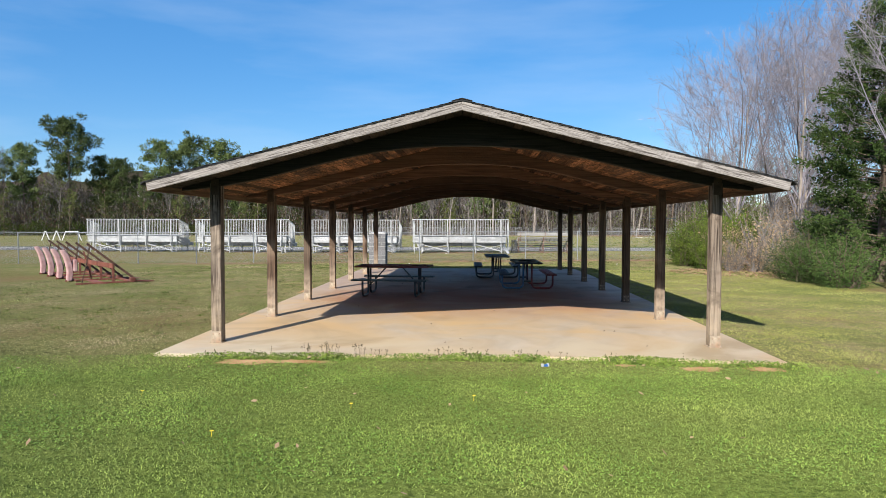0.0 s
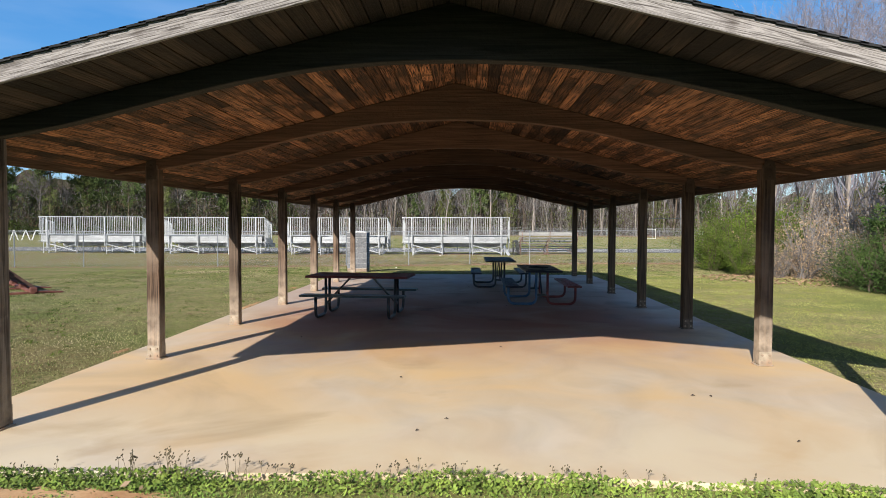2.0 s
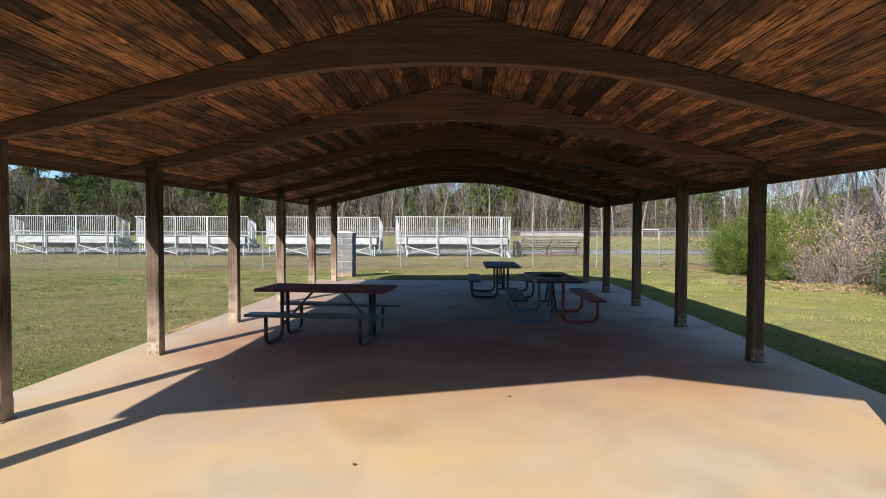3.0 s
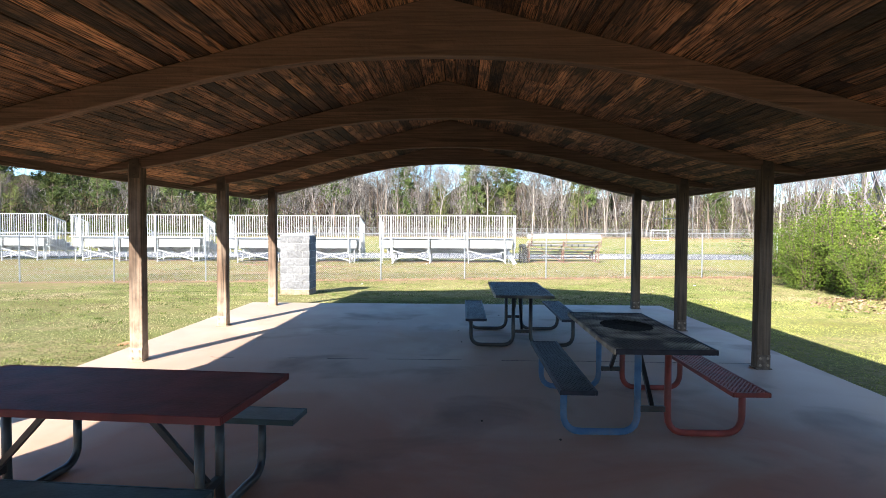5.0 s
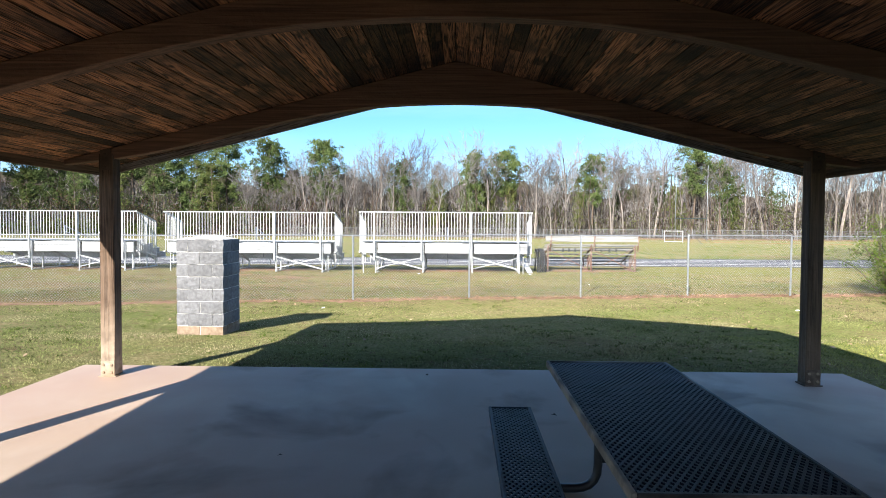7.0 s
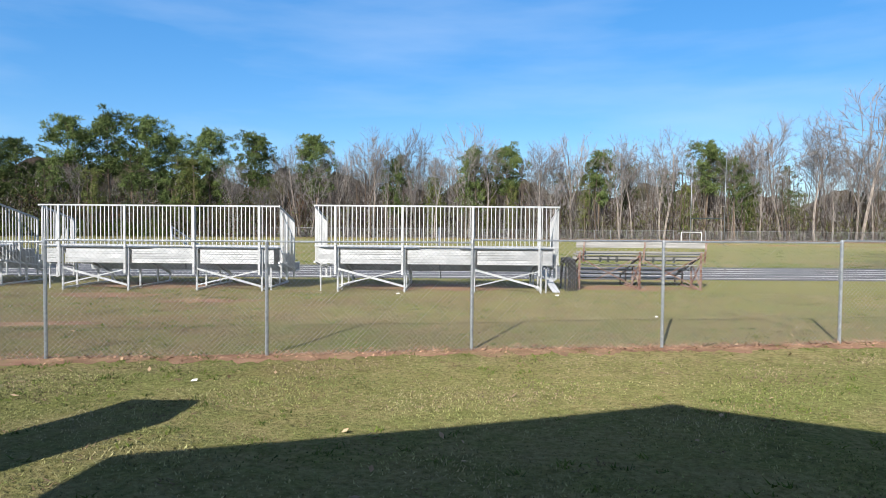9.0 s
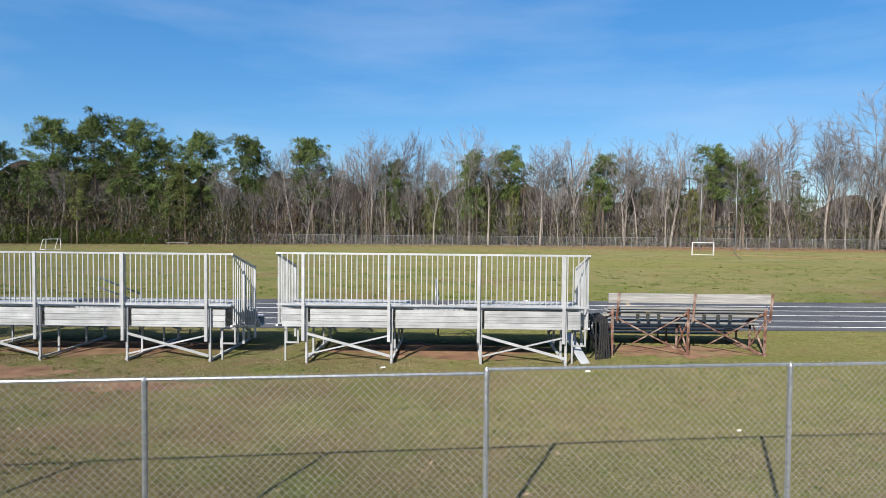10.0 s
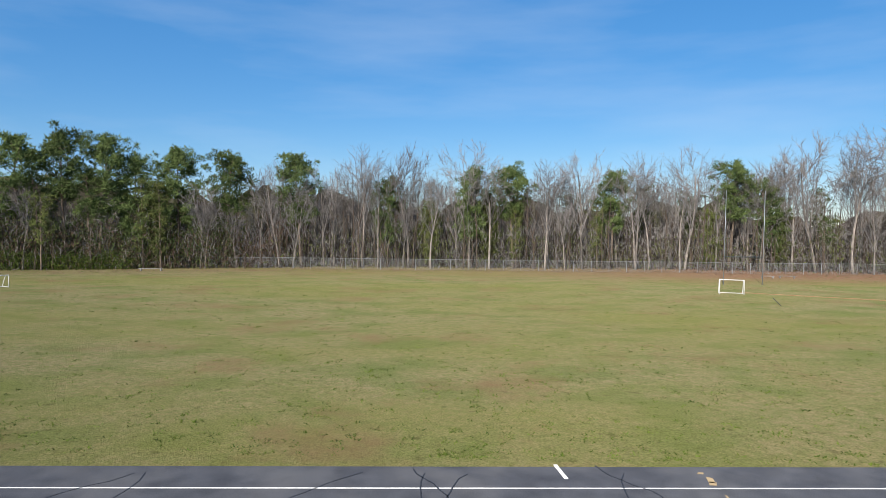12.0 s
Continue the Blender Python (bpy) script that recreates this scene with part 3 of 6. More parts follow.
GROUND_ZS = (-0.15, -0.12, -0.08, -0.08, -0.16, -0.335, -0.25, -0.12, -0.1, -0.1, -0.02, -0.3, -0.3)


def ground_z(x, y):
    """Height of the lawn: flat by the shelter, a shallow dip before the fence, then the level field."""
    x, y = np.asarray(x, float), np.asarray(y, float)
    base = sum(np.interp(y + d, GROUND_YS, GROUND_ZS) for d in (-0.9, -0.45, 0, 0.45, 0.9)) / 5
    swell = 0.012 * np.sin(x * 0.9 + 1.3) * np.sin(y * 0.7) + 0.02 * np.sin(x * 0.21 + 0.5) * np.sin(y * 0.17 + 2)
    calm = np.clip((np.abs(y - 46.5) - 5) / 3, 0, 1) * np.clip((np.maximum(np.abs(x - 0.2) - 5, np.abs(y - 9.2) - 10.2)) / 2, 0, 1)
    bank = np.clip((x - 4.9) / 3.0, 0, 1)
    bank = bank * bank * (3 - 2 * bank) * np.clip((y + 7) / 6, 0, 1) * np.clip((27 - y) / 8, 0, 1)
    verge = np.clip(1 - np.abs(y + 1.05) / 0.55, 0, 1) * np.clip((5.3 - np.abs(x)) / 0.6, 0, 1)
    return base + swell * calm - 0.2 * bank + 0.045 * verge


def gz(x, y):
    return float(ground_z(x, y))

# ---- ground, slab, track ----
def build_ground():
    xs = np.unique(np.concatenate([np.linspace(-30, 30, 121), np.linspace(-120, 120, 61), [-1800, -900, -450, -220, 220, 450, 900, 1800]]))
    ys = np.unique(np.concatenate([np.linspace(-14, 45, 119), np.linspace(-1.8, -0.4, 15), np.linspace(45, 160, 47), [-1800, -900, -400, -150, -60, -30, 200, 300, 500, 900, 2000]]))
    gx, gy = np.meshgrid(xs, ys)
    verts = np.stack([gx.ravel(), gy.ravel(), ground_z(gx, gy).ravel()], 1)
    nx, ny = len(xs), len(ys)
    i, j = np.meshgrid(np.arange(nx - 1), np.arange(ny - 1))
    a = (j * nx + i).ravel()
    tris = np.concatenate([np.stack([a, a + 1, a + nx + 1], 1), np.stack([a, a + nx + 1, a + nx], 1)])
    setting("ground", fast_mesh("ground", verts, tris, M_GROUND), "winter lawn of green and straw grass with bare earth patches", "lawn")


build_ground()

SLAB = (-4.6, 4.98, -0.85, 19.0)


def slab_front(x):
    """The slab's front edge, a little out of true."""
    return np.interp(x, (-4.52, 1.0, 4.78), (-0.9, -0.8, -1.1))



def build_slab():
    m = Mesh()
    front = [(x, float(slab_front(x))) for x in (-4.52, -2.0, 1.0, 3.0, 4.78)]
    m.slab(front + [(5.02, 15.0), (4.98, SLAB[3]), (-4.62, SLAB[3] - 0.05)], -0.18, 0.0)
    ob = setting("pavement", m.data("pavement", M_SLAB, bevel=0.012), "tan concrete slab, orange clay stains, sun and shade painted in", "concrete slab")
    return ob


slab_ob = build_slab()


def build_joint():
    """A hairline joint across the slab, open only in places."""
    rng = random.Random(14)
    x = -3.9
    m = Mesh()
    while x < 4.2:
        size = rng.uniform(0.15, 0.8)
        if rng.random() < 0.55:
            y = 12.585 + rng.gauss(0, 0.006)
            m.bar((x, y, 0.001), (min(x + size, 4.3), y + rng.gauss(0, 0.005), 0.001), 0.009, 0.004)
        x += size
    part("joint", m.data("joint", M_SEAM), slab_ob, label="thin dark joint in the concrete")


build_joint()

TRACK_SLOPE = 0.046


def build_track():
    """A straight asphalt running track with painted lanes, a touch askew."""
    m = Mesh()
    half, z = 220.0, -0.075

    def strip(mesh, x0, x1, c, wide, z0, z1):
        mesh.slab([(x0, c - wide / 2 + TRACK_SLOPE * x0), (x1, c - wide / 2 + TRACK_SLOPE * x1),
                   (x1, c + wide / 2 + TRACK_SLOPE * x1), (x0, c + wide / 2 + TRACK_SLOPE * x0)], z0, z1)

    strip(m, -half, half, 46.4, 7.7, -0.3, z)
    track = setting("running_track", m.data("running_track", M_ASPHALT), "dark asphalt running track with white lane lines", "running track")
    for c in (43.2, 44.55, 45.95, 47.3, 48.7):
        line = Mesh()
        strip(line, -half, half, c, 0.06, z, z + 0.004)
        part("lane_line", line.data("lane_line", M_WHITE), track, label="white painted lane line")
    rng = random.Random(5)
    for x in (-36, -19, -8.6, -0.9, 4.6, 12.5, 24):
        seam = Mesh()
        pts, y = [], 42.6
        while y < 50.1:
            pts.append((x + rng.uniform(-0.12, 0.12) + (y - 46) * 0.05, y + TRACK_SLOPE * x))
            y += 0.55
        for p, q in zip(pts, pts[1:]):
            seam.bar((*p, z + 0.003), (*q, z + 0.003), 0.035, 0.006)
        part("crack", seam.data("crack", M_SEAM), track, label="dark sealed crack")
    for x, slant in ((-9.0, 0.75), (-3.6, 0.55), (-15.0, 0.9), (3.4, -0.6), (8.2, -0.5), (15.0, 0.7)):
        seam, y, off = Mesh(), 42.7, 0.0
        while y < 49.8:
            step = rng.uniform(0.25, 0.5)
            nxt = off + slant * step * rng.uniform(0.2, 1.8) + rng.gauss(0, 0.06)
            seam.bar((x + off, y + TRACK_SLOPE * x, z + 0.003), (x + nxt, y + step + TRACK_SLOPE * x, z + 0.003), 0.04, 0.006)
            y, off = y + step, nxt
        part("crack", seam.data("crack", M_SEAM), track, label="dark sealed crack")
    mark = Mesh().bar((3.05, 50.55, z + 0.004), (3.2, 49.5, z + 0.004), 0.11, 0.006)
    part("start_mark", mark.data("start_mark", M_WHITE), track, label="short white painted mark")
    rough = Mesh()
    y = 50.1
    while y > 43.4:
        x, a, b = 7.12 + 0.028 * (50 - y) + rng.gauss(0, 0.05), rng.uniform(0.03, 0.12), rng.uniform(0.04, 0.3)
        rough.slab([(x - a, y - b * 0.8), (x + a * 0.6, y - b), (x + a * rng.uniform(0.9, 1.4), y + b * 0.6), (x - a * 0.3, y + b)], z, z + 0.005)
        y -= rng.choice((0.25, 0.5, 0.9))
    part("scuff", rough.data("scuff", M_OCHRE), track, label="ochre scuff marks")


build_track()

DIRT = [  # x, y, half length, half width, turn
    (-2.95, -1.2, 0.6, 0.14, 2), (-2.2, -1.17, 0.5, 0.09, -3), (3.5, -1.34, 0.34, 0.13, 3), (4.35, -1.3, 0.3, 0.12, -6), (2.45, -1.2, 0.16, 0.05, 0),
    (-9.6, 36.3, 1.7, 0.7, 5), (-0.4, 39.0, 3.0, 1.1, 1), (-8.6, 39.0, 3.2, 1.1, 1), (5.8, 39.4, 2.0, 1.0, 0), (-16.7, 39, 3.2, 1.1, 0),
    (-8.2, 31.5, 1.2, 0.35, 10), (-6.4, 35.3, 1.6, 0.42, 4), (-5.0, 14.0, 0.3, 0.1, 90), (-4.9, 4.0, 0.25, 0.07, 90), (-4.85, 9.4, 1.0, 0.09, 90),
]


def build_dirt():
    rng = random.Random(11)
    for x, y, a, b, turn in DIRT:
        c, s, n = math.cos(radians(turn)), math.sin(radians(turn)), 48
        ring = []
        for k in range(n):
            t, r = 2 * math.pi * k / n, rng.uniform(0.6, 1.15)
            u, v = a * r * math.cos(t), b * r * math.sin(t)
            px, py = x + c * u - s * v, y + s * u + c * v
            ring.append((px, py, gz(px, py) + 0.004))
        m = Mesh()
        m.v = ring + [(x, y, gz(x, y) + 0.022)]
        m.f = [(k, (k + 1) % n, n) for k in range(n)]
        setting("dirt_patch", m.data("dirt_patch", M_SOIL if y > 25 else M_CLAY), "bare patch of red clay soil in the lawn", "bare soil")


build_dirt()

FENCE_A, FENCE_STEP = Vector((0.45, 29.29)), Vector((3.26, 0.47))


def build_clay_band():
    """A worn strip of red soil along the foot of the fence."""
    m = Mesh()
    n, along = 700, FENCE_STEP.normalized()
    across = Vector((-along.y, along.x))
    for k in range(n):
        d = -32 + 48 * k / (n - 1)
        c = FENCE_A + along * d
        near = 0.34 + 0.16 * noise.noise((d * 0.5, 0, 0)) + 0.3 * noise.noise((d * 2.1, 5, 0)) + 0.22 * noise.noise((d * 7.3, 9, 0))
        far = 0.13 + 0.12 * noise.noise((d * 0.8, 20, 0)) + 0.14 * noise.noise((d * 4.3, 25, 0))
        lo, hi = c - across * max(0.05, near), c + across * max(0.03, far)
        m.v += [(lo.x, lo.y, gz(lo.x, lo.y) + 0.003), (c.x, c.y, gz(c.x, c.y) + 0.009), (hi.x, hi.y, gz(hi.x, hi.y) + 0.003)]
        if k:
            b = 3 * k
            m.f += [(b - 3, b, b + 1, b - 2), (b - 2, b + 1, b + 2, b - 1)]
    setting("soil_strip", m.data("soil_strip", M_REDSOIL), "strip of bare red soil below the wire fence", "bare soil")


build_clay_band()

# ---- picnic shelter ----
CX, BAY, POST_L, POST_R = 0.13, 3.048, -3.955, 4.24
RISE, RIDGE, EAVE = 0.25, 3.70, 4.66


def roof_under(dx):
    return RIDGE - RISE * abs(dx)


def beam_under(dx):
    return float(np.interp(abs(dx), (0, 0.35, 0.7, 1.05, 1.4, 1.9, 2.45, 2.85, 3.3, 3.7, 4.0, 4.6), (3.218, 3.213, 3.197, 3.168, 3.121, 3.03, 2.902, 2.802, 2.692, 2.617, 2.568, 2.496)))


pavilion = thing("picnic_pavilion", CX, 0, 0, 0, "open timber picnic shelter with arched glulam beams and shingle roof", "picnic shelter")


def build_posts():
    h = 2.615
    post = Mesh().box(0, 0, h / 2 + 0.012, 0.17, 0.17, h - 0.012).data("post", M_POST, bevel=0.008)
    brown = Mesh().box(0, 0, h / 2 + 0.012, 0.17, 0.17, h - 0.012).data("post", M_POSTMID, bevel=0.008)
    dark = Mesh().box(0, 0, h / 2 + 0.012, 0.17, 0.17, h - 0.012).data("post", M_POSTSHADE, bevel=0.008)
    foot = Mesh().box(0, 0, 0.008, 0.21, 0.21, 0.012)
    for s in (-1, 1):
        foot.box(0, s * 0.0885, 0.1, 0.166, 0.007, 0.18)
    rusty = foot.data("base_bracket", M_SHADESTEEL, bevel=0.002)
    foot = foot.data("base_bracket", M_STEEL, bevel=0.002)
    bolt = Mesh().tube([(0, -0.091, 0), (0, -0.107, 0)], 0.016, 6).data("bolt", M_STEEL)
    cap = Mesh().box(0, 0, 2.56, 0.13, 0.007, 0.26).data("top_plate", M_CAPPLATE, bevel=0.002)
    capbolt = Mesh().tube([(0, -0.09, 0), (0, -0.106, 0)], 0.014, 6).data("bolt", M_CAPPLATE)
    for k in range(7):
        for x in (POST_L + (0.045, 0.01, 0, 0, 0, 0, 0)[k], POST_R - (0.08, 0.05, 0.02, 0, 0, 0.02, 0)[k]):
            # right-hand posts in the shade take the darkened wood and bracket
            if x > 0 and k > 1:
                p = part("post", dark, pavilion, x - CX, k * BAY + 0.105, 0.0, label="square timber post in brown darkened for shade")
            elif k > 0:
                p = part("post", brown, pavilion, x - CX, k * BAY + 0.105, 0.0, label="brown square timber post with a dusty foot painted sunlit")
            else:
                p = part("post", post, pavilion, x - CX, k * BAY + 0.105, 0.0, label="square timber post in sunlit tone, dusty foot painted sunlit")
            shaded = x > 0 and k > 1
            b = part("base_bracket", rusty if shaded else foot, p, label="bolted rusty base bracket, darkened for shade" if shaded else "bolted steel base bracket")
            for bx in (-0.048, 0.048):
                for bz in (0.055, 0.145):
                    part("bolt", bolt, p, bx, 0, bz)
            for s in (-1, 1):
                part("top_plate", cap, p, 0, s * 0.0875, 0, label="brown-painted steel beam plate")
            for bz in (2.47, 2.62):
                part("bolt", capbolt, p, 0, 0, bz)


build_posts()


def build_beams():
    m, n, end, w = Mesh(), 60, 4.6, 0.065
    for k in range(n + 1):
        dx = -end + 2 * end * k / n
        lo, hi = min(beam_under(dx), roof_under(dx) - 0.03), roof_under(dx) - 0.002
        m.v += [(dx, -w, lo), (dx, w, lo), (dx, w, hi), (dx, -w, hi)]
        if k:
            a, b = 4 * k - 4, 4 * k
            m.f += [(a + i, a + (i + 1) % 4, b + (i + 1) % 4, b + i) for i in range(4)]
    m.f += [(0, 3, 2, 1), tuple(4 * n + i for i in range(4))]
    beam = m.data("arched_beam", M_BEAM, bevel=0.006)
    front = m.data("arched_beam", M_BEAMBLACK, bevel=0.006)
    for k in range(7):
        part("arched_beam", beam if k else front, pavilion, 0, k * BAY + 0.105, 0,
             label="dark curved laminated timber beam" if k else "near-black curved laminated timber beam")


build_beams()

Y0, Y1 = -0.94, 19.32


def build_roof():
    slope = math.atan(RISE)
    rng = random.Random(21)
    run = EAVE / math.cos(slope)
    rows = 35
    wide = run / rows
    lengths = {}
    for side in (-1, 1):
        for r in range(rows):
            u = (r + 0.5) * wide * math.cos(slope)
            joints = [0.0, -Y0 + 0.105, rng.choice((2.4, 3.6, 4.9))]
            while joints[-1] < Y1 - Y0 - 5.0:
                joints.append(joints[-1] + rng.choice((3.0, 3.6, 4.2, 4.9)))
            joints.append(Y1 - Y0)
            for a, b in zip(joints, joints[1:]):
                size = round(b - a, 2)
                if (size, a) not in lengths:
                    lengths[size, a] = Mesh().box(0, 0, 0.019, wide - 0.007, size - 0.006, 0.038).data("deck_plank", M_DECK if a else M_DECKBLACK, bevel=0.004)
                part("deck_plank", lengths[size, a], pavilion, side * u, Y0 + (a + b) / 2, roof_under(u) + rng.uniform(-0.002, 0.002),
                     (0, math.degrees(slope) * side, 0))
    for side, name in ((-1, "fascia"), (1, "fascia")):
        for y, tag in ((Y0 - 0.02, "front"), (Y1 + 0.02, "back")):
            f, d = Mesh(), 0.141
            ends = ((0.0, 0.0), (side * (EAVE + 0.03) / math.cos(slope), 0.0))
            f.v = [(x + (side * dz * RISE if x == 0 else 0), yy, -dz) for x, _ in ends for yy in (-0.019, 0.019) for dz in (0, d)]
            f.f = [(0, 1, 3, 2), (4, 6, 7, 5), (0, 4, 5, 1), (2, 3, 7, 6), (0, 2, 6, 4), (1, 5, 7, 3)]
            part("fascia", f.data("fascia", M_FASCIA, bevel=0.004), pavilion, 0, y, RIDGE + 0.05, (0, math.degrees(slope) * side, 0),
                 label="pale weathered gable fascia board")
        e = Mesh().box(side * (EAVE + 0.012), (Y0 + Y1) / 2, roof_under(EAVE) - 0.03, 0.038, Y1 - Y0, 0.13)
        part("eave_board", e.data("eave_board", M_EAVE, bevel=0.004), pavilion, label="dark weathered eave board")
    # lapped shingle courses
    sh, step = Mesh(), 0.143
    count = int((run + 0.09) / step)
    for side in (-1, 1):
        for c in range(count + 1):
            d = c * step
            u0, u1 = d * math.cos(slope), (d + 0.2) * math.cos(slope)
            y = Y0 - 0.06
            while y < Y1 + 0.06:
                y2 = min(y + rng.uniform(0.28, 0.34), Y1 + 0.06)
                j = rng.uniform(-0.004, 0.006)
                za, zb = RIDGE + 0.056 - RISE * u0, RIDGE + 0.061 - RISE * u1 + j * 0.6
                b = len(sh.v)
                ua, ub = side * u0, side * min(u1, EAVE + 0.1)
                sh.v += [(ua, y, za), (ua, y2 - 0.006, za), (ub, y2 - 0.006, zb), (ub, y, zb), (ub, y, zb - 0.012), (ub, y2 - 0.006, zb - 0.012),
                         (ua, y, za - 0.02), (ua, y2 - 0.006, za - 0.02)]
                sh.f += [(b, b + 1, b + 2, b + 3), (b + 3, b + 2, b + 5, b + 4), (b, b + 3, b + 4, b + 6), (b + 1, b + 7, b + 5, b + 2), (b + 6, b + 4, b + 5, b + 7)]
                y = y2
    for k in range(68):
        y = Y0 - 0.06 + k * 0.3
        b = len(sh.v)
        sh.v += [(dx, yy, RIDGE + 0.078 - RISE * abs(dx) - dz) for dx in (-0.15, 0, 0.15) for yy in (y, y + 0.295) for dz in (0, 0.012)]
        sh.f += [(b, b + 2, b + 6, b + 4), (b + 4, b + 6, b + 10, b + 8), (b, b + 4, b + 5, b + 1), (b + 4, b + 8, b + 9, b + 5), (b, b + 1, b + 3, b + 2), (b + 8, b + 10, b + 11, b + 9)]
    part("shingle_roof", sh.data("shingle_roof", M_SHINGLE), pavilion, label="black asphalt shingles in lapped courses")


build_roof()


# ---- picnic tables ----
def grid_panel(x0, x1, y0, y1, z, hole=None, px=0.036, py=0.058, strand=0.38, deep=0.009):
    """Coated expanded metal: one sheet of diamond openings."""
    m, seen = Mesh(), {}

    def corner(i, j):
        if (i, j) not in seen:
            seen[i, j] = len(m.v)
            m.v.append((min(max(x0 + i * px / 2, x0), x1), min(max(y0 + j * py / 2, y0), y1), z))
        return seen[i, j]

    nx, ny = int((x1 - x0) / px * 2) + 2, int((y1 - y0) / py * 2) + 2
    for j in range(ny):
        for i in range(nx):
            cx, cy = x0 + i * px / 2, y0 + j * py / 2
            if (i + j) % 2 or cx > x1 or cy > y1:
                continue
            if hole and ((cx - hole[0]) / hole[2]) ** 2 + ((cy - hole[1]) / hole[3]) ** 2 < 1:
                continue
            ring = [corner(i + 1, j), corner(i, j + 1), corner(i - 1, j), corner(i, j - 1)]
            b, r = len(m.v), 1 - strand
            for zz in (z, z - deep):
                m.v += [(min(max(cx + a, x0), x1), min(max(cy + c, y0), y1), zz) for a, c in ((r * px / 2, 0), (0, r * py / 2), (-r * px / 2, 0), (0, -r * py / 2))]
            for k in range(4):
                n = (k + 1) % 4
                m.f += [(ring[k], ring[n], b + n, b + k), (b + k, b + n, b + 4 + n, b + 4 + k)]
    return m


def rounded(points, radius, steps=5):
    """A polyline with its inner corners rounded."""
    pts = [Vector(p) for p in points]
    out = [pts[0]]
    for a, b, c in zip(pts, pts[1:], pts[2:]):
        p, q = b + (a - b).normalized() * radius, b + (c - b).normalized() * radius
        for k in range(steps + 1):
            t = k / steps
            out.append(p * (1 - t) ** 2 + b * 2 * t * (1 - t) + q * t * t)
    return out + [pts[-1]]


def picnic_table(x, y, turn, label, top_mat, rim_mat, bench_mats, leg_mats, half=1.14, wide=0.415, solid=False, hole=None, bx=0.70, legs=0.8, edge=None):
    t = thing("picnic_table", x, y, 0, turn, label, "picnic table", "picnic tables under the shelter")
    zt, zb, bw = 0.82, 0.475, 0.145
    if solid:
        top = Mesh().box(0, 0, zt - 0.012, 2 * wide - 0.02, 2 * half - 0.02, 0.024)
        part("tabletop", top.data("tabletop", top_mat, bevel=0.004), t)
    else:
        top = grid_panel(-wide + 0.01, wide - 0.01, -half + 0.01, half - 0.01, zt - 0.003, hole)
        tt = part("tabletop", top.data("tabletop", top_mat), t, label="expanded metal top")
        if hole:
            hx, hy, ra, rb = hole
            char, n = Mesh(), 22
            rng = random.Random(2)
            for k in range(n):
                a, r = 2 * math.pi * k / n, rng.uniform(1.02, 1.22)
                char.v.append((hx + ra * r * math.cos(a), hy + rb * r * math.sin(a), zt - 0.009))
                char.v.append((hx + ra * 0.6 * r * math.cos(a), hy + rb * 0.6 * r * math.sin(a), zt - 0.035))
            for k in range(n):
                j = (k + 1) % n
                char.f.append((2 * k, 2 * j, 2 * j + 1, 2 * k + 1))
            char.f.append(tuple(2 * k + 1 for k in range(n)))
            part("burnt_patch", char.data("burnt_patch", M_CHAR), tt, label="sagging burnt black patch")
    for s in (-1, 1):
        part("rim", Mesh().box(s * wide, 0, zt - 0.02, 0.022, 2 * half + 0.022, 0.044).data("rim", edge if edge and s < 0 else rim_mat, bevel=0.004), t)
        part("rim", Mesh().box(0, s * half, zt - 0.02, 2 * wide - 0.022, 0.022, 0.044).data("rim", rim_mat, bevel=0.004), t)
    for s, mat in zip((-1, 1), bench_mats):
        b = Mesh()
        if solid:
            b.box(s * bx, 0, zb - 0.012, 2 * bw, 2 * half, 0.024)
        else:
            b = grid_panel(s * bx - bw, s * bx + bw, -half, half, zb - 0.003)
        bench = part("bench", b.data("bench", mat), t)
        for e in (-1, 1):
            lip = Mesh().box(s * bx + e * bw, 0, zb - 0.018, 0.02, 2 * half + 0.02, 0.04)
            part("bench_lip", lip.data("bench_lip", mat, bevel=0.004), bench)
            lip = Mesh().box(s * bx, e * half, zb - 0.018, 2 * bw - 0.02, 0.02, 0.04)
            part("bench_lip", lip.data("bench_lip", mat, bevel=0.004), bench)
        for y0 in (-legs, legs):
            pts = rounded([(s * (bx + 0.07), y0, zb - 0.03), (s * (bx + 0.07), y0, 0.032), (s * 0.13, y0, 0.032), (s * 0.13, y0, zt - 0.03)], 0.16)
            leg = Mesh().tube(pts, 0.03, 10)
            part("leg", leg.data("leg", leg_mats[0 if s < 0 else 1], smooth=True), t, label="bent steel tube leg")
    for y0 in (-legs, legs):
        br = Mesh().bar((-0.13, y0, 0.24), (0.13, y0, 0.24), 0.035, 0.05)
        part("crossbar", br.data("crossbar", M_LEGBLACK), t)
        st = Mesh().bar((0, y0, 0.24), (0, y0 * 0.3, zt - 0.04), 0.035, 0.035)
        part("brace", st.data("brace", M_LEGBLACK), t)
        sup = Mesh().bar((-wide, y0, zt - 0.035), (wide, y0, zt - 0.035), 0.05, 0.02)
        part("top_support", sup.data("top_support", M_LEGBLACK), t)
    return t


picnic_table(1.265, 14.4, 0, "black coated metal mesh picnic table with attached benches", M_COAT, M_COAT_WORN, (M_COAT, M_COAT), (M_LEGBLACK, M_LEGBLACK), half=1.17, wide=0.425, edge=M_EDGE)
picnic_table(2.02, 10.27, 0, "worn mesh picnic table with blue and red legs, burnt top", M_COAT_BARE, M_COAT, (M_COAT, M_RED),
             (M_BLUE, M_RED), hole=(0.02, 0.22, 0.26, 0.4), edge=M_EDGE)
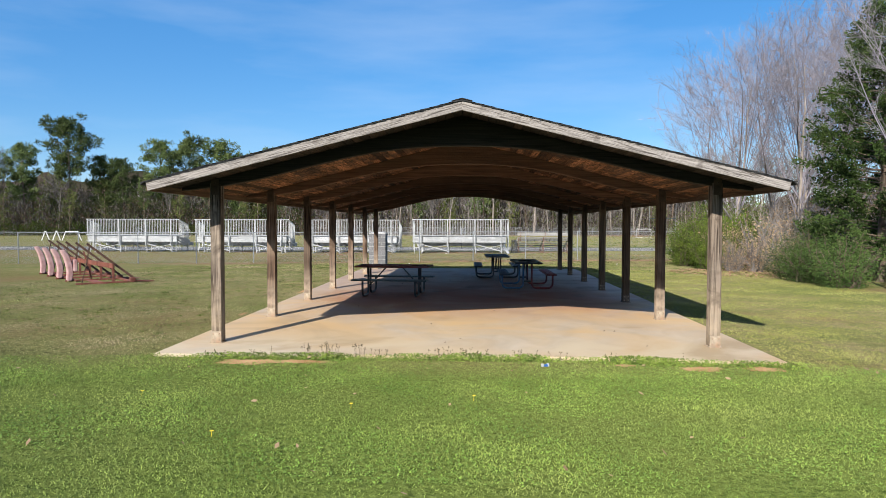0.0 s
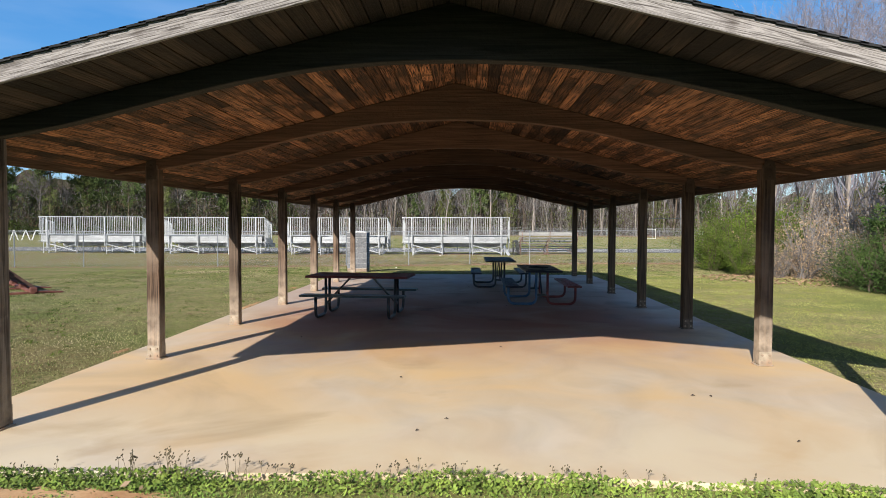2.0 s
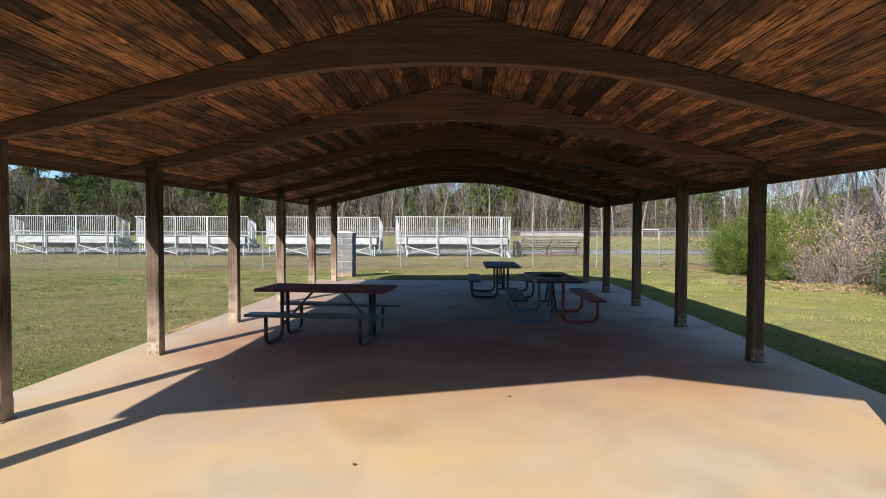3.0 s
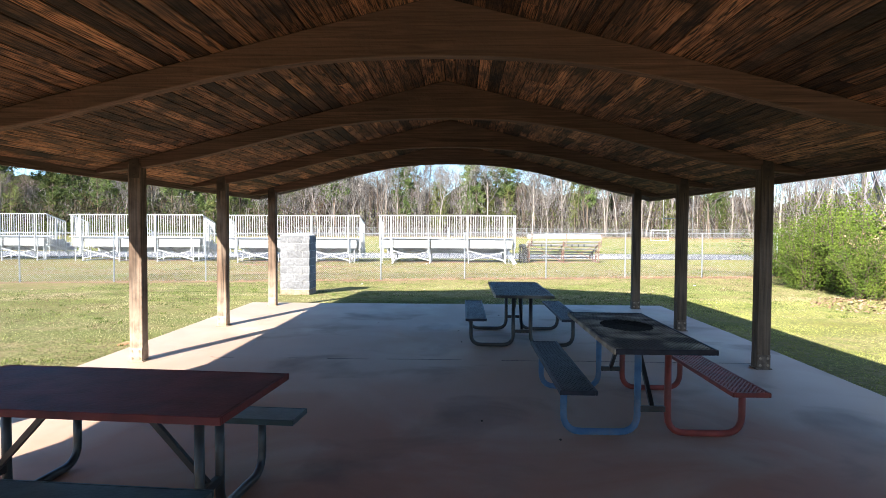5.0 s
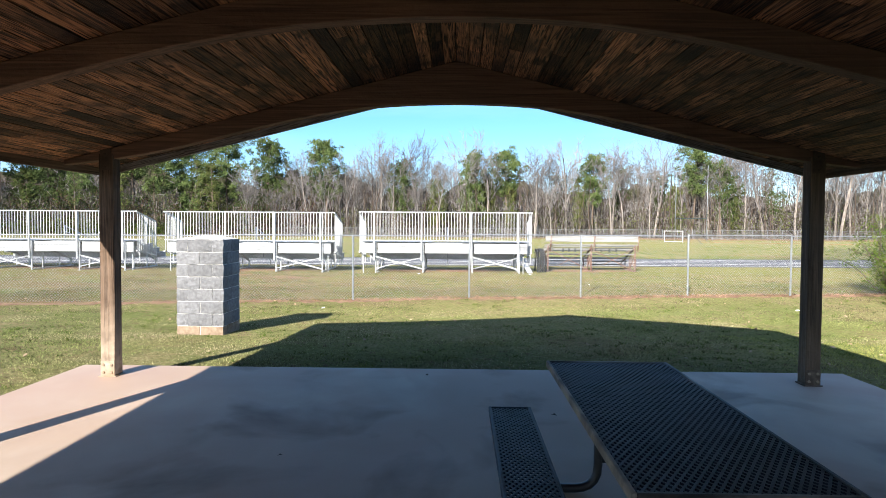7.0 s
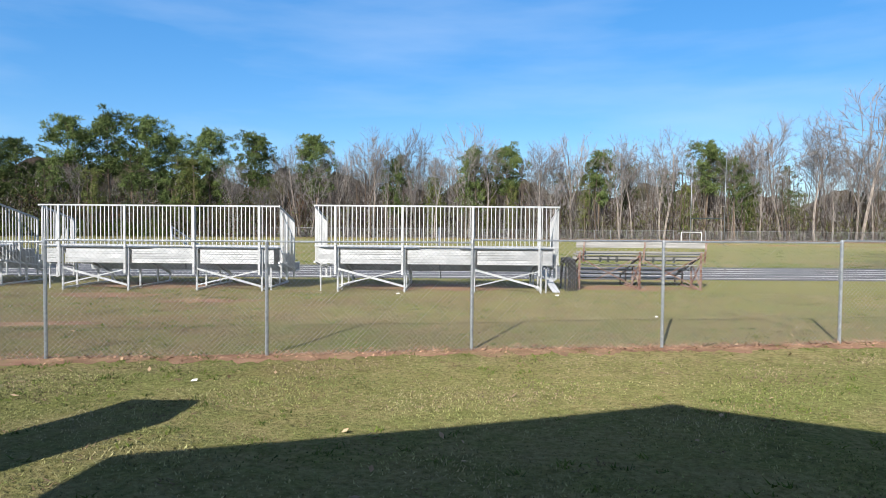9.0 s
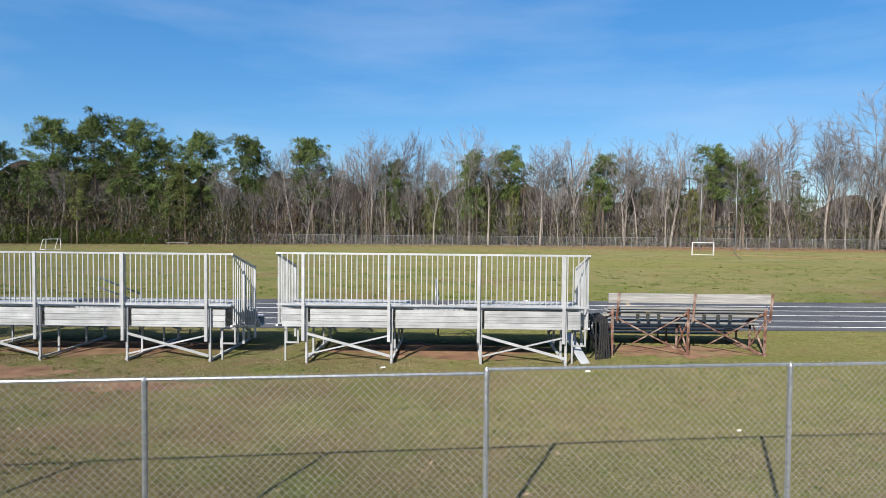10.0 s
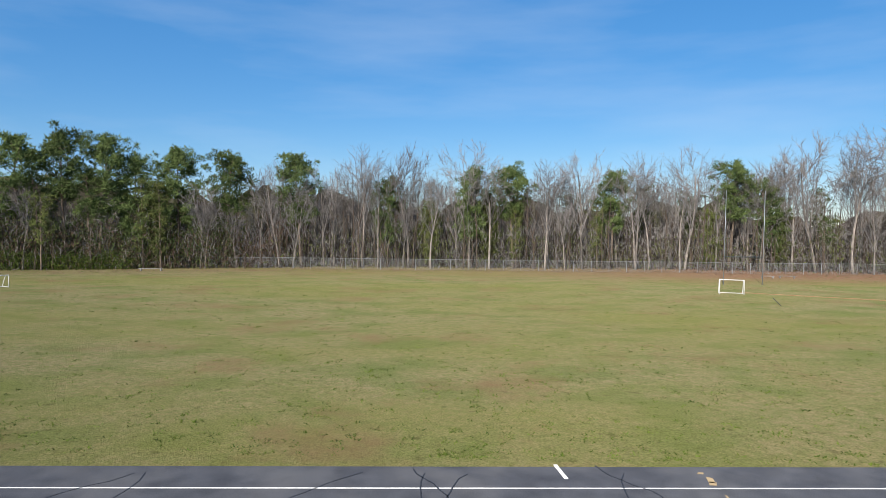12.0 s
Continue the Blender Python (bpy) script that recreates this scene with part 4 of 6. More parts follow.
picnic_table(-1.87, 7.7, 85.5, "maroon topped picnic table with dark benches and black tube legs", M_MAROON, M_MAROON, (M_GREENBENCH, M_GREENBENCH),
             (M_LEGBLACK, M_LEGBLACK), solid=True, half=1.02, wide=0.5, bx=0.74, legs=0.72)


# ---- block pillar ----
def block_data(name, sx, sy, sz, material, seed):
    """A split-faced block: its outer faces are broken and uneven."""
    rng, m = random.Random(seed), Mesh()
    m.box(0, 0, 0, sx, sy, sz)
    bm = bmesh.new()
    tmp = m.data("tmp", material)
    bm.from_mesh(tmp)
    bpy.data.meshes.remove(tmp)
    bmesh.ops.subdivide_edges(bm, edges=bm.edges[:], cuts=2, use_grid_fill=True)
    for v in bm.verts:
        inner = sum(abs(abs(c) - s / 2) > 1e-4 for c, s in zip(v.co, (sx, sy, sz)))
        if inner >= 2:
            v.co += v.co.normalized() * rng.uniform(-0.004, 0.018)
        else:
            v.co += Vector([rng.uniform(-0.004, 0.004) for _ in range(3)])
    me = bpy.data.meshes.new(name)
    bm.to_mesh(me)
    bm.free()
    me.materials.append(material)
    return me


def build_pillar():
    x0, y0, side, course = -4.89, 22.25, 0.85, 0.2215
    base = gz(-4.3, 22.6) - 0.05
    p = thing("block_pillar", x0 + side / 2, y0 + side / 2, base, 0, "square pillar of grey split-face concrete blocks with mortar cap", "pillar")
    core = Mesh().box(0, 0, 8 * course / 2, side - 0.024, side - 0.024, 8 * course)
    part("mortar_core", core.data("mortar_core", M_MORTAR), p)
    thick, gap = 0.2, 0.014
    full = side / 2
    kinds = {}
    rng = random.Random(8)
    for c in range(8):
        mat = M_BLOCKDIRTY if c == 0 else M_BLOCK
        z = (c + 0.5) * course
        turned = 90 if c % 2 else 0
        spots = [(s * full / 2, t * (side - thick) / 2, full, 0) for s in (-1, 1) for t in (-1, 1)]
        spots += [(t * (side - thick) / 2, 0, side - 2 * thick, 90) for t in (-1, 1)]
        for bx, by, size, twist in spots:
            key = (round(size, 3), c == 0, rng.randrange(3))
            if key not in kinds:
                kinds[key] = block_data("block", size - gap, thick, course - gap, mat, 13 + len(kinds))
            if turned:
                bx, by = -by, bx
            part("block", kinds[key], p, bx, by, z, (0, 0, turned + twist))
    cap, n = Mesh(), 8
    for j in range(n + 1):
        for i in range(n + 1):
            u, v = 2 * i / n - 1, 2 * j / n - 1
            h = 0.055 * (1 - max(abs(u), abs(v)) ** 2) + rng.uniform(0, 0.012)
            cap.v.append((u * side * 0.49, v * side * 0.49, 8 * course + h))
    for j in range(n):
        for i in range(n):
            a = j * (n + 1) + i
            cap.f.append((a, a + 1, a + n + 2, a + n + 1))
    part("mortar_cap", cap.data("mortar_cap", M_MORTAR), p, label="rough domed mortar cap")


build_pillar()

# ---- chain-link fences ----
def wire_panel(length, high, step, radius, material):
    """Woven diamond wire between two posts, in the x-z plane."""
    m = Mesh()
    for s in (-1, 1):
        c = -high - step
        while c < length + high + step:
            # wire: x = c + s * z
            lo, hi = (max(0.0, -c), min(high, length - c)) if s > 0 else (max(0.0, c - length), min(high, c))
            if hi - lo > 0.02:
                m.tube([(c + s * lo, s * 0.002, lo), (c + s * hi, s * 0.002, hi)], radius, 3, caps=False)
            c += step
    return m.data("wire_mesh", material)


def chain_link_fence(start, step, count, high, sink, mesh_step, wire, post_r, label, group, sag=0.0):
    turn = math.degrees(math.atan2(step.y, step.x))
    size = step.length
    f = thing("chain_link_fence", start.x, start.y, 0, turn, label, "fence", group)
    panel = wire_panel(size, high + 0.005, mesh_step, wire, M_WIRE)
    post = Mesh().tube([(0, 0, -0.1), (0, 0, high - 0.04)], post_r, 8)
    post.tube([(0, 0, high - 0.06), (0, 0, high - 0.02), (0, 0, high + 0.015)], [post_r * 1.15, post_r * 1.1, post_r * 0.5], 8)
    post = post.data("post", M_GALV, smooth=False)
    rail = Mesh().tube([(0, 0, 0), (size, 0, 0)], post_r * 0.62, 6).data("top_rail", M_GALV)
    for k in range(count + 1):
        p = start + step * k
        z = gz(p.x, p.y)
        part("post", post, f, k * size, 0, z)
        if k < count:
            part("wire_mesh", panel, f, k * size, -0.034, z + 0.03, label="galvanised diamond wire mesh")
            part("top_rail", rail, f, k * size, 0.0, z + high - 0.01)
    return f


chain_link_fence(FENCE_A - FENCE_STEP * 13, FENCE_STEP, 17, 1.83, 0.1, 0.078, 0.0021, 0.028, "galvanised chain-link fence on round steel posts in the lawn", "fences")
chain_link_fence(Vector((-52.0, 141.5)), Vector((3.0, 0.03)), 50, 1.85, 0.1, 0.16, 0.005, 0.035, "distant chain-link fence along the foot of the woods", "fences")


# ---- aluminium bleachers ----
def build_bleacher():
    """Five-row aluminium stand, its guarded back at y = 0 and its seats going down towards +y."""
    w, top, low = 7.12, 2.5, 1.33
    b = thing("bleacher", 0, 0, 0, 0, "white-grey aluminium bleacher with picket guard rails on angle frames", "bleacher", "bleachers by the track")
    picket = Mesh().box(0, 0, (top + low) / 2, 0.022, 0.022, top - low).data("picket", M_ALU)
    rail = Mesh().bar((0, 0, 0), (w, 0, 0), 0.045, 0.045).data("guard_rail", M_ALU, bevel=0.006)
    for z in (top, low):
        part("guard_rail", rail, b, 0, 0, z)
    n = 58
    for k in range(1, n):
        part("picket", picket, b, w * k / n, 0, 0)
    frames = (0.62, 2.58, 4.62, 6.55)
    upright = Mesh().bar((0, 0, 0.5), (0, 0, top), 0.07, 0.05).data("guard_post", M_ALU, bevel=0.005)
    leg = Mesh().bar((0, 0, -0.1), (0, 0, 1.25), 0.05, 0.05, up=(0, 1, 0)).data("leg", M_ALU, bevel=0.004)
    for x in frames:
        part("guard_post", upright, b, x, -0.05, 0)
        part("leg", leg, b, x + 0.06, 0.04, 0)
        for y, h in ((0.75, 1.0), (1.9, 0.6), (2.75, 0.32)):
            short = Mesh().bar((0, 0, -0.1), (0, 0, h), 0.045, 0.045, up=(0, 1, 0)).data("leg", M_ALU)
            part("leg", short, b, x + 0.06, y, 0)
        rake = Mesh().bar((0, 0.04, 1.2), (0, 2.9, 0.3), 0.05, 0.07).data("rafter", M_ALU)
        part("rafter", rake, b, x + 0.06, 0, 0)
        sill = Mesh().bar((0, 0, 0.06), (0, 2.9, 0.06), 0.05, 0.05).data("ground_sill", M_ALU)
        part("ground_sill", sill, b, x + 0.06, 0, 0)
    # skirt of three ribbed planks behind the top row
    for k in range(3):
        z = 0.87 + 0.14 * k
        for x0, x1 in zip((0.1, 0.75, 2.72, 4.76), (0.6, 2.56, 4.6, 6.95)):
            plank = Mesh().box((x0 + x1) / 2, 0.1, z, x1 - x0, 0.035, 0.132)
            plank.box((x0 + x1) / 2, 0.078, z, x1 - x0, 0.012, 0.02)
            part("skirt_plank", plank.data("skirt_plank", M_ALU, bevel=0.005), b)
    # walking boards and seats
    for row in range(5):
        y, z = 0.2 + 0.6 * row, 1.27 - 0.2 * row
        for k in range(3 if row == 0 else 2):
            for x0, x1 in (((0.12, w - 0.12),) if row or k == 0 else ((0.12, 3.02), (4.23, w - 0.12))):
                board = Mesh().box((x0 + x1) / 2, 0, 0, x1 - x0, 0.235, 0.035).data("walk_board", M_ALU, bevel=0.006)
                part("walk_board", board, b, 0, y + 0.26 * k, z)
        for x0, x1 in ((0.12, 3.02), (4.23, w - 0.12)):
            if row:
                seat = Mesh().box((x0 + x1) / 2, 0, 0, x1 - x0, 0.25, 0.04).data("seat_board", M_ALU, bevel=0.006)
                part("seat_board", seat, b, 0, y + 0.25, z + 0.24)
                riser = Mesh().box((x0 + x1) / 2, 0, 0, x1 - x0, 0.03, 0.2).data("riser_board", M_ALU, bevel=0.005)
                part("riser_board", riser, b, 0, y + 0.3, z + 0.12)
        if row:
            riser = Mesh().box(w / 2, 0, 0, w - 0.24, 0.03, 0.17).data("riser_board", M_ALU, bevel=0.005)
            part("riser_board", riser, b, 0, y - 0.12, z + 0.1)
    # handrail down the middle of the aisle
    for drop in (0.0, 0.24):
        hand = Mesh().tube([(3.62, 0.75, 1.88 - drop), (3.62, 2.75, 1.28 - drop)], 0.022, 8)
        part("handrail", hand.data("handrail", M_GALV, smooth=True), b, label="grey steel aisle handrail")
    for y in (0.75, 1.75, 2.75):
        post = Mesh().tube([(3.62, y, 1.05 - 0.33 * (y - 0.2)), (3.62, y, 1.88 - 0.3 * (y - 0.75))], 0.022, 8)
        part("handrail_post", post.data("handrail_post", M_GALV, smooth=True), b)
    # crossed braces in the outer bays
    for x0, x1 in ((frames[0], frames[1]), (frames[2], frames[3])):
        for za, zb, dy in ((0.66, 0.16, 0.0), (0.18, 0.64, 0.035)):
            brace = Mesh().bar((x0 + 0.08, dy, za), (x1 + 0.04, dy, zb), 0.012, 0.06 if dy == 0 else 0.035)
            part("cross_brace", brace.data("cross_brace", M_ALU), b)
    # side guards, stepping down with the rows
    for x in (0.0, w):
        side = Mesh().bar((x, 0, top), (x, 1.7, top - 0.4), 0.045, 0.045)
        part("side_rail", side.data("side_rail", M_ALU), b)
        side = Mesh().bar((x, 0, 0.85), (x, 1.7, 0.6), 0.045, 0.045)
        part("side_rail", side.data("side_rail", M_ALU), b)
        for k in range(12):
            y = 0.13 + 1.57 * k / 11
            t = y / 1.7
            stick = Mesh().box(x, y, 0, 0.022, 0.022, top - 0.85 - 0.15 * t).data("picket", M_ALU)
            part("picket", stick, b, 0, 0, (top - 0.4 * t + 0.85 - 0.25 * t) / 2)
        for y in (0.85, 1.7):
            stile = Mesh().bar((x, y, 0.3), (x, y, top - 0.4 * y / 1.7), 0.05, 0.05, up=(0, 1, 0))
            part("side_post", stile.data("side_post", M_ALU), b)
    # little end frames that carry the ends of the boards
    for x in (0.22, w - 0.22):
        fr = Mesh()
        for a, c in (((x - 0.1, 0.3, 0.4), (x + 0.2, 0.3, 0.4)), ((x - 0.1, 0.3, 0.75), (x + 0.2, 0.3, 0.75)), ((x - 0.1, 0.3, -0.05), (x - 0.1, 0.3, 0.9)),
                     ((x + 0.2, 0.3, 0.38), (x + 0.2, 0.3, 0.9))):
            fr.bar(a, c, 0.035, 0.035, up=(0, 1, 0))
        part("end_frame", fr.data("end_frame", M_ALU), b)
    return b


stand = build_bleacher()
stand.matrix_basis = pose(-4.0, 37.45, gz(0, 37.5))
for x in (-12.15, -20.45, -28.85):
    copy_thing(stand, pose(x, 37.4, gz(x + 3.5, 37.5)))


def build_wooden_bleacher():
    b = thing("wooden_bleacher", 3.9, 38.75, gz(5.8, 38.7), 0.6, "old wooden bleacher of grey boards on rusty red steel frames", "bleacher", "bleachers by the track")
    w = 3.85
    for k, (x, hgt) in enumerate(((0.06, 1.55), (1.92, 1.5), (3.8, 1.5))):
        post = Mesh().bar((x, 0, -0.05), (x, -0.02, 1.17), 0.055, 0.055, up=(0, 1, 0))
        part("frame_post", post.data("frame_post", M_RUST, bevel=0.004), b)
        back = Mesh().bar((x + 0.1, -0.02, 0.85), (x + 0.13, -0.1, 1.57), 0.045, 0.045, up=(0, 1, 0))
        part("back_stake", back.data("back_stake", M_RUST), b)
        rake = Mesh().bar((x, 0, 1.06), (x, 2.3, 0.3), 0.045, 0.06)
        part("rafter", rake.data("rafter", M_RUST), b)
        sill = Mesh().bar((x, 0, 0.03), (x, 2.3, 0.03), 0.05, 0.04)
        part("ground_sill", sill.data("ground_sill", M_RUST), b)
        for y, h in ((0.8, 0.9), (1.6, 0.6), (2.3, 0.36)):
            s = Mesh().bar((x, y, 0), (x, y, h), 0.04, 0.04, up=(0, 1, 0))
            part("strut", s.data("strut", M_RUST), b)
        d = Mesh().bar((x, 0.02, 0.1), (x, 0.8, 0.85), 0.03, 0.03)
        d.bar((x, 0.8, 0.1), (x, 0.02, 0.85), 0.03, 0.03)
        part("side_brace", d.data("side_brace", M_RUST), b)
    for x0, x1 in ((0.06, 1.92), (1.92, 3.8)):
        c = Mesh().bar((x0 + 0.1, -0.04, 0.93), (x1 - 0.1, -0.04, 0.08), 0.012, 0.035)
        c.bar((x0 + 0.5, -0.01, 0.3), (x1 - 0.2, -0.01, 0.95), 0.012, 0.028)
        part("cross_brace", c.data("cross_brace", M_RUST), b)
    for z, h, y, dx in ((1.42, 0.24, -0.03, 0.0), (1.16, 0.06, 0.12, 0.02), (0.98, 0.1, 0.3, -0.05)):
        board = Mesh().box(w / 2 + dx, y, z, w + 0.1, 0.045, h)
        part("back_board", board.data("back_board", M_GREYWOOD, bevel=0.006), b)
    for row in range(4):
        seat = Mesh().box(w / 2, 0.3 + 0.58 * row, 1.09 - 0.2 * row, w + 0.1, 0.28, 0.045)
        part("seat_board", seat.data("seat_board", M_GREYWOOD, bevel=0.006), b)
        foot = Mesh().box(w / 2, 0.62 + 0.58 * row, 0.74 - 0.18 * row, w + 0.1, 0.24, 0.045)
        part("foot_board", foot.data("foot_board", M_GREYWOOD, bevel=0.006), b)
    for x in (0.75, 1.0, 1.27, 2.4, 2.75, 3.05):
        clip = Mesh().box(x, 0.24, 0.92, 0.07, 0.05, 0.16)
        part("clip", clip.data("clip", M_PLATE), b)
    return b


build_wooden_bleacher()


def build_hurdles():
    """A row of dark folded hurdles leaning between the two stands."""
    h = thing("folded_hurdle", 3.45, 38.2, gz(3.5, 38.3), 0, "dark folded steel hurdle leaning between the bleachers", "hurdle", "hurdles between the stands")
    m = Mesh()
    m.tube(rounded([(0, 0, 0), (0, 0.05, 0.95), (0, 0.9, 1.0), (0, 0.95, 0.02)], 0.14), 0.022, 6)
    m.tube([(0, 0.03, 0.5), (0, 0.92, 0.5)], 0.018, 6)
    part("hurdle_frame", m.data("hurdle_frame", M_TYRE), h)
    part("hurdle_bar", Mesh().box(0, 0.48, 0.9, 0.03, 0.85, 0.09).data("hurdle_bar", M_TYRE, bevel=0.006), h)
    for k in range(1, 6):
        copy_thing(h, pose(3.45 + 0.075 * k, 38.2 + 0.04 * k, gz(3.5, 38.3), 0, 6 - 2 * k, 4 * (k % 2)))


build_hurdles()


def build_leaning_board():
    b = tagged(new("loose_plank", Mesh().bar((0, 0, 0.02), (-0.32, 0.75, 0.62), 0.24, 0.03).data("loose_plank", M_ALU, bevel=0.005)),
               "grey metal plank leaning on the end of a bleacher", "plank")
    b.matrix_basis = pose(3.1, 37.65, gz(3.1, 37.6))


build_leaning_board()


# ---- blocking sled ----
def build_sled():
    """Five padded units side by side; local x runs along a unit's arm, y from unit to unit."""
    s = thing("blocking_sled", -12.02, 11.3, -0.09, 43.8, "rusty red football blocking sled with faded pink pads", "training sled")
    pad_shape = Mesh()
    for k in range(9):
        t = k / 8
        x, z = 0.05 * math.sin(math.pi * t * 1.5) - 0.09 * max(0, t - 0.8) / 0.2, 0.06 + 1.1 * t
        half, thick = 0.17 - 0.035 * abs(t - 0.5), 0.085 - 0.02 * (k in (0, 8))
        pad_shape.v += [(x - thick, -half, z), (x - thick, half, z), (x + thick, half, z), (x + thick, -half, z)]
        if k:
            a, b = 4 * k - 4, 4 * k
            pad_shape.f += [(a + i, a + (i + 1) % 4, b + (i + 1) % 4, b + i) for i in range(4)]
    pad_shape.f += [(3, 2, 1, 0), (32, 33, 34, 35)]
    pad_shape = pad_shape.data("pad", M_SLEDPAD, bevel=0.025)
    arm = Mesh().bar((-0.8, 0, 1.4), (0.66, 0, 0.17), 0.05, 0.07).data("arm", M_RUSTDARK)
    upright = Mesh().bar((0, 0, 0.05), (0, 0, 0.7), 0.08, 0.06, up=(0, 1, 0)).data("upright", M_SLEDRED, bevel=0.006)
    skid = Mesh().bar((-1.15, 0, 0.05), (0.75, 0, 0.05), 0.09, 0.07).data("skid", M_SLEDRED, bevel=0.008)
    tongue = Mesh().bar((0.55, 0, 0.09), (1.33, 0, 0.03), 0.16, 0.05).data("tongue", M_SLEDRED, bevel=0.008)
    shoe = Mesh().box(0.62, 0, 0.12, 0.2, 0.2, 0.16).data("shoe", M_SLEDRED, bevel=0.03)
    strut = Mesh().tube([(-0.95, 0.05, 0.1), (-0.8, 0.02, 0.8), (-0.72, 0, 1.3)], 0.02, 6).data("strut", M_RUSTDARK)
    brace = Mesh().bar((-0.3, 0.03, 0.08), (-0.55, 0.03, 1.1), 0.04, 0.05, up=(0, 1, 0)).data("brace", M_SLEDRED)
    for k in range(5):
        oy = 1.59 * k
        if k:
            part("pad", pad_shape, s, -1.03, oy, 0.0, (0, -3, 0), label="faded pink padded cushion")
        part("arm", arm, s, 0, oy, 0, label="long slanting steel arm")
        part("upright", upright, s, 0, oy, 0)
        part("skid", skid, s, 0, oy, 0)
        part("shoe", shoe, s, 0, oy, 0)
        part("strut", strut, s, 0, oy, 0)
        if k < 2:
            part("tongue", tongue, s, 0, oy, 0)
        if k % 2:
            part("brace", brace, s, 0, oy, 0)
    for x, z, w, h, y0, y1 in ((-0.03, 0.62, 0.05, 0.17, -0.12, 6.5), (0.6, 0.06, 0.1, 0.06, -0.1, 6.5), (-0.85, 0.08, 0.1, 0.06, 1.2, 6.6), (-0.35, 0.04, 0.3, 0.03, -0.2, 2.6)):
        part("tie_beam", Mesh().bar((x, y0, z), (x, y1, z), w, h).data("tie_beam", M_SLEDRED, bevel=0.006), s)
    box = Mesh().box(-0.86, 1.5, 0.6, 0.12, 0.34, 0.42)
    part("spare_pad", box.data("spare_pad", M_SLEDPAD, bevel=0.03), s)


build_sled()


# ---- goals and uprights ----
def soccer_goal(x, y, turn, wide=3.0, high=1.75, deep=1.1):
    g = thing("soccer_goal", x, y, gz(x, y), turn, "small white tube-framed soccer goal on the field", "soccer goal", "goals on the field")
    front = Mesh().tube(rounded([(-wide / 2, 0, 0), (-wide / 2, 0, high), (wide / 2, 0, high), (wide / 2, 0, 0)], 0.15), 0.04, 8)
    part("goal_frame", front.data("goal_frame", M_WHITE, smooth=True), g)
    for s in (-1, 1):
        side = Mesh().tube(rounded([(s * wide / 2, 0, high), (s * wide / 2, deep * 0.45, high), (s * wide / 2, deep, 0.06), (s * wide / 2, 0, 0.06)], 0.12), 0.032, 6)
        part("side_frame", side.data("side_frame", M_WHITE, smooth=True), g)
    bar = Mesh().tube([(-wide / 2, deep, 0.06), (wide / 2, deep, 0.06)], 0.032, 6)
    part("rear_bar", bar.data("rear_bar", M_WHITE), g)
    return g


soccer_goal(30.65, 104.0, -16, 2.5, 1.6, 1.1)
soccer_goal(-49.3, 100.3, 78, 2.2, 1.35, 0.9)


def build_uprights():
    u = thing("goal_post", 38.0, 118.0, gz(38.0, 118), 3, "tall slender football goal post with crossbar", "goal post")
    for s in (-1, 1):
        pole = Mesh().tube([(s * 2.62, 0, 0), (s * 2.6 + 0.1, 0, 12.5)], [0.05, 0.035], 8)
        part("upright", pole.data("upright", M_GALV, smooth=True), u)
    bar = Mesh().tube([(-2.62, 0, 3.7), (2.62, 0, 3.7)], 0.06, 8)
    part("crossbar", bar.data("crossbar", M_GREENBENCH), u, label="green painted crossbar")


build_uprights()


def build_field_bits():
    pole = Mesh().bar((-0.62, 0.3, 0.72), (0, 0, 0.02), 0.07, 0.07)
    ob = tagged(new("fallen_pole", pole.data("fallen_pole", M_PLATE)), "dark steel pole lying aslant on the field grass", "pole")
    ob.matrix_basis = pose(30.6, 93.0, gz(30, 93))
    kerb = Mesh()
    for k in range(14):
        xa, ya = 32.5 + 2.3 * k, 106 - 1.35 * k
        kerb.bar((xa, ya, gz(xa, ya) + 0.03), (xa + 2.3, ya - 1.35, gz(xa + 2.3, ya - 1.35) + 0.03), 0.3, 0.06)
    setting("path", kerb.data("path", M_CLAY), "pale dirt path across the field edge", "path")
    rng = random.Random(4)
    for x, y, w in ((47.4, 131.0, 2.0), (50.6, 131.5, 2.6), (-47.5, 131.0, 4.0)):
        m = Mesh().box(0, 0, 0.35, w, 0.4, 0.06)
        for s in (-1, 1):
            m.box(s * w * 0.4, 0, 0.17, 0.1, 0.35, 0.34)
        ob = tagged(new("field_bench", m.data("field_bench", M_GREYWOOD, bevel=0.01)), "low pale bench at the far edge of the field", "bench")
        ob.matrix_basis = pose(x, y, gz(x, y), 0, 0, rng.uniform(-6, 6))


build_field_bits()


def build_trestles():
    """White A-framed trestles on the grass past the stands."""
    y = 70.0
    for x, flat in ((-54.05, 0.0), (-52.6, 0.0), (-50.6, 0.75)):
        t = thing("trestle", x, y, gz(x, y), 0, "white A-shaped trestle on the grass past the track", "trestle", "trestles by the track")
        for s in (-1, 1):
            leg = Mesh().bar((s * (0.52 + flat), 0, 0), (s * (0.05 + flat), 0, 1.15), 0.09, 0.09, up=(0, 1, 0))
            part("leg", leg.data("leg", M_WHITE), t)
        part("top_bar", Mesh().bar((-0.09 - flat, 0, 1.17), (0.09 + flat, 0, 1.17), 0.1, 0.09).data("top_bar", M_WHITE), t)


build_trestles()

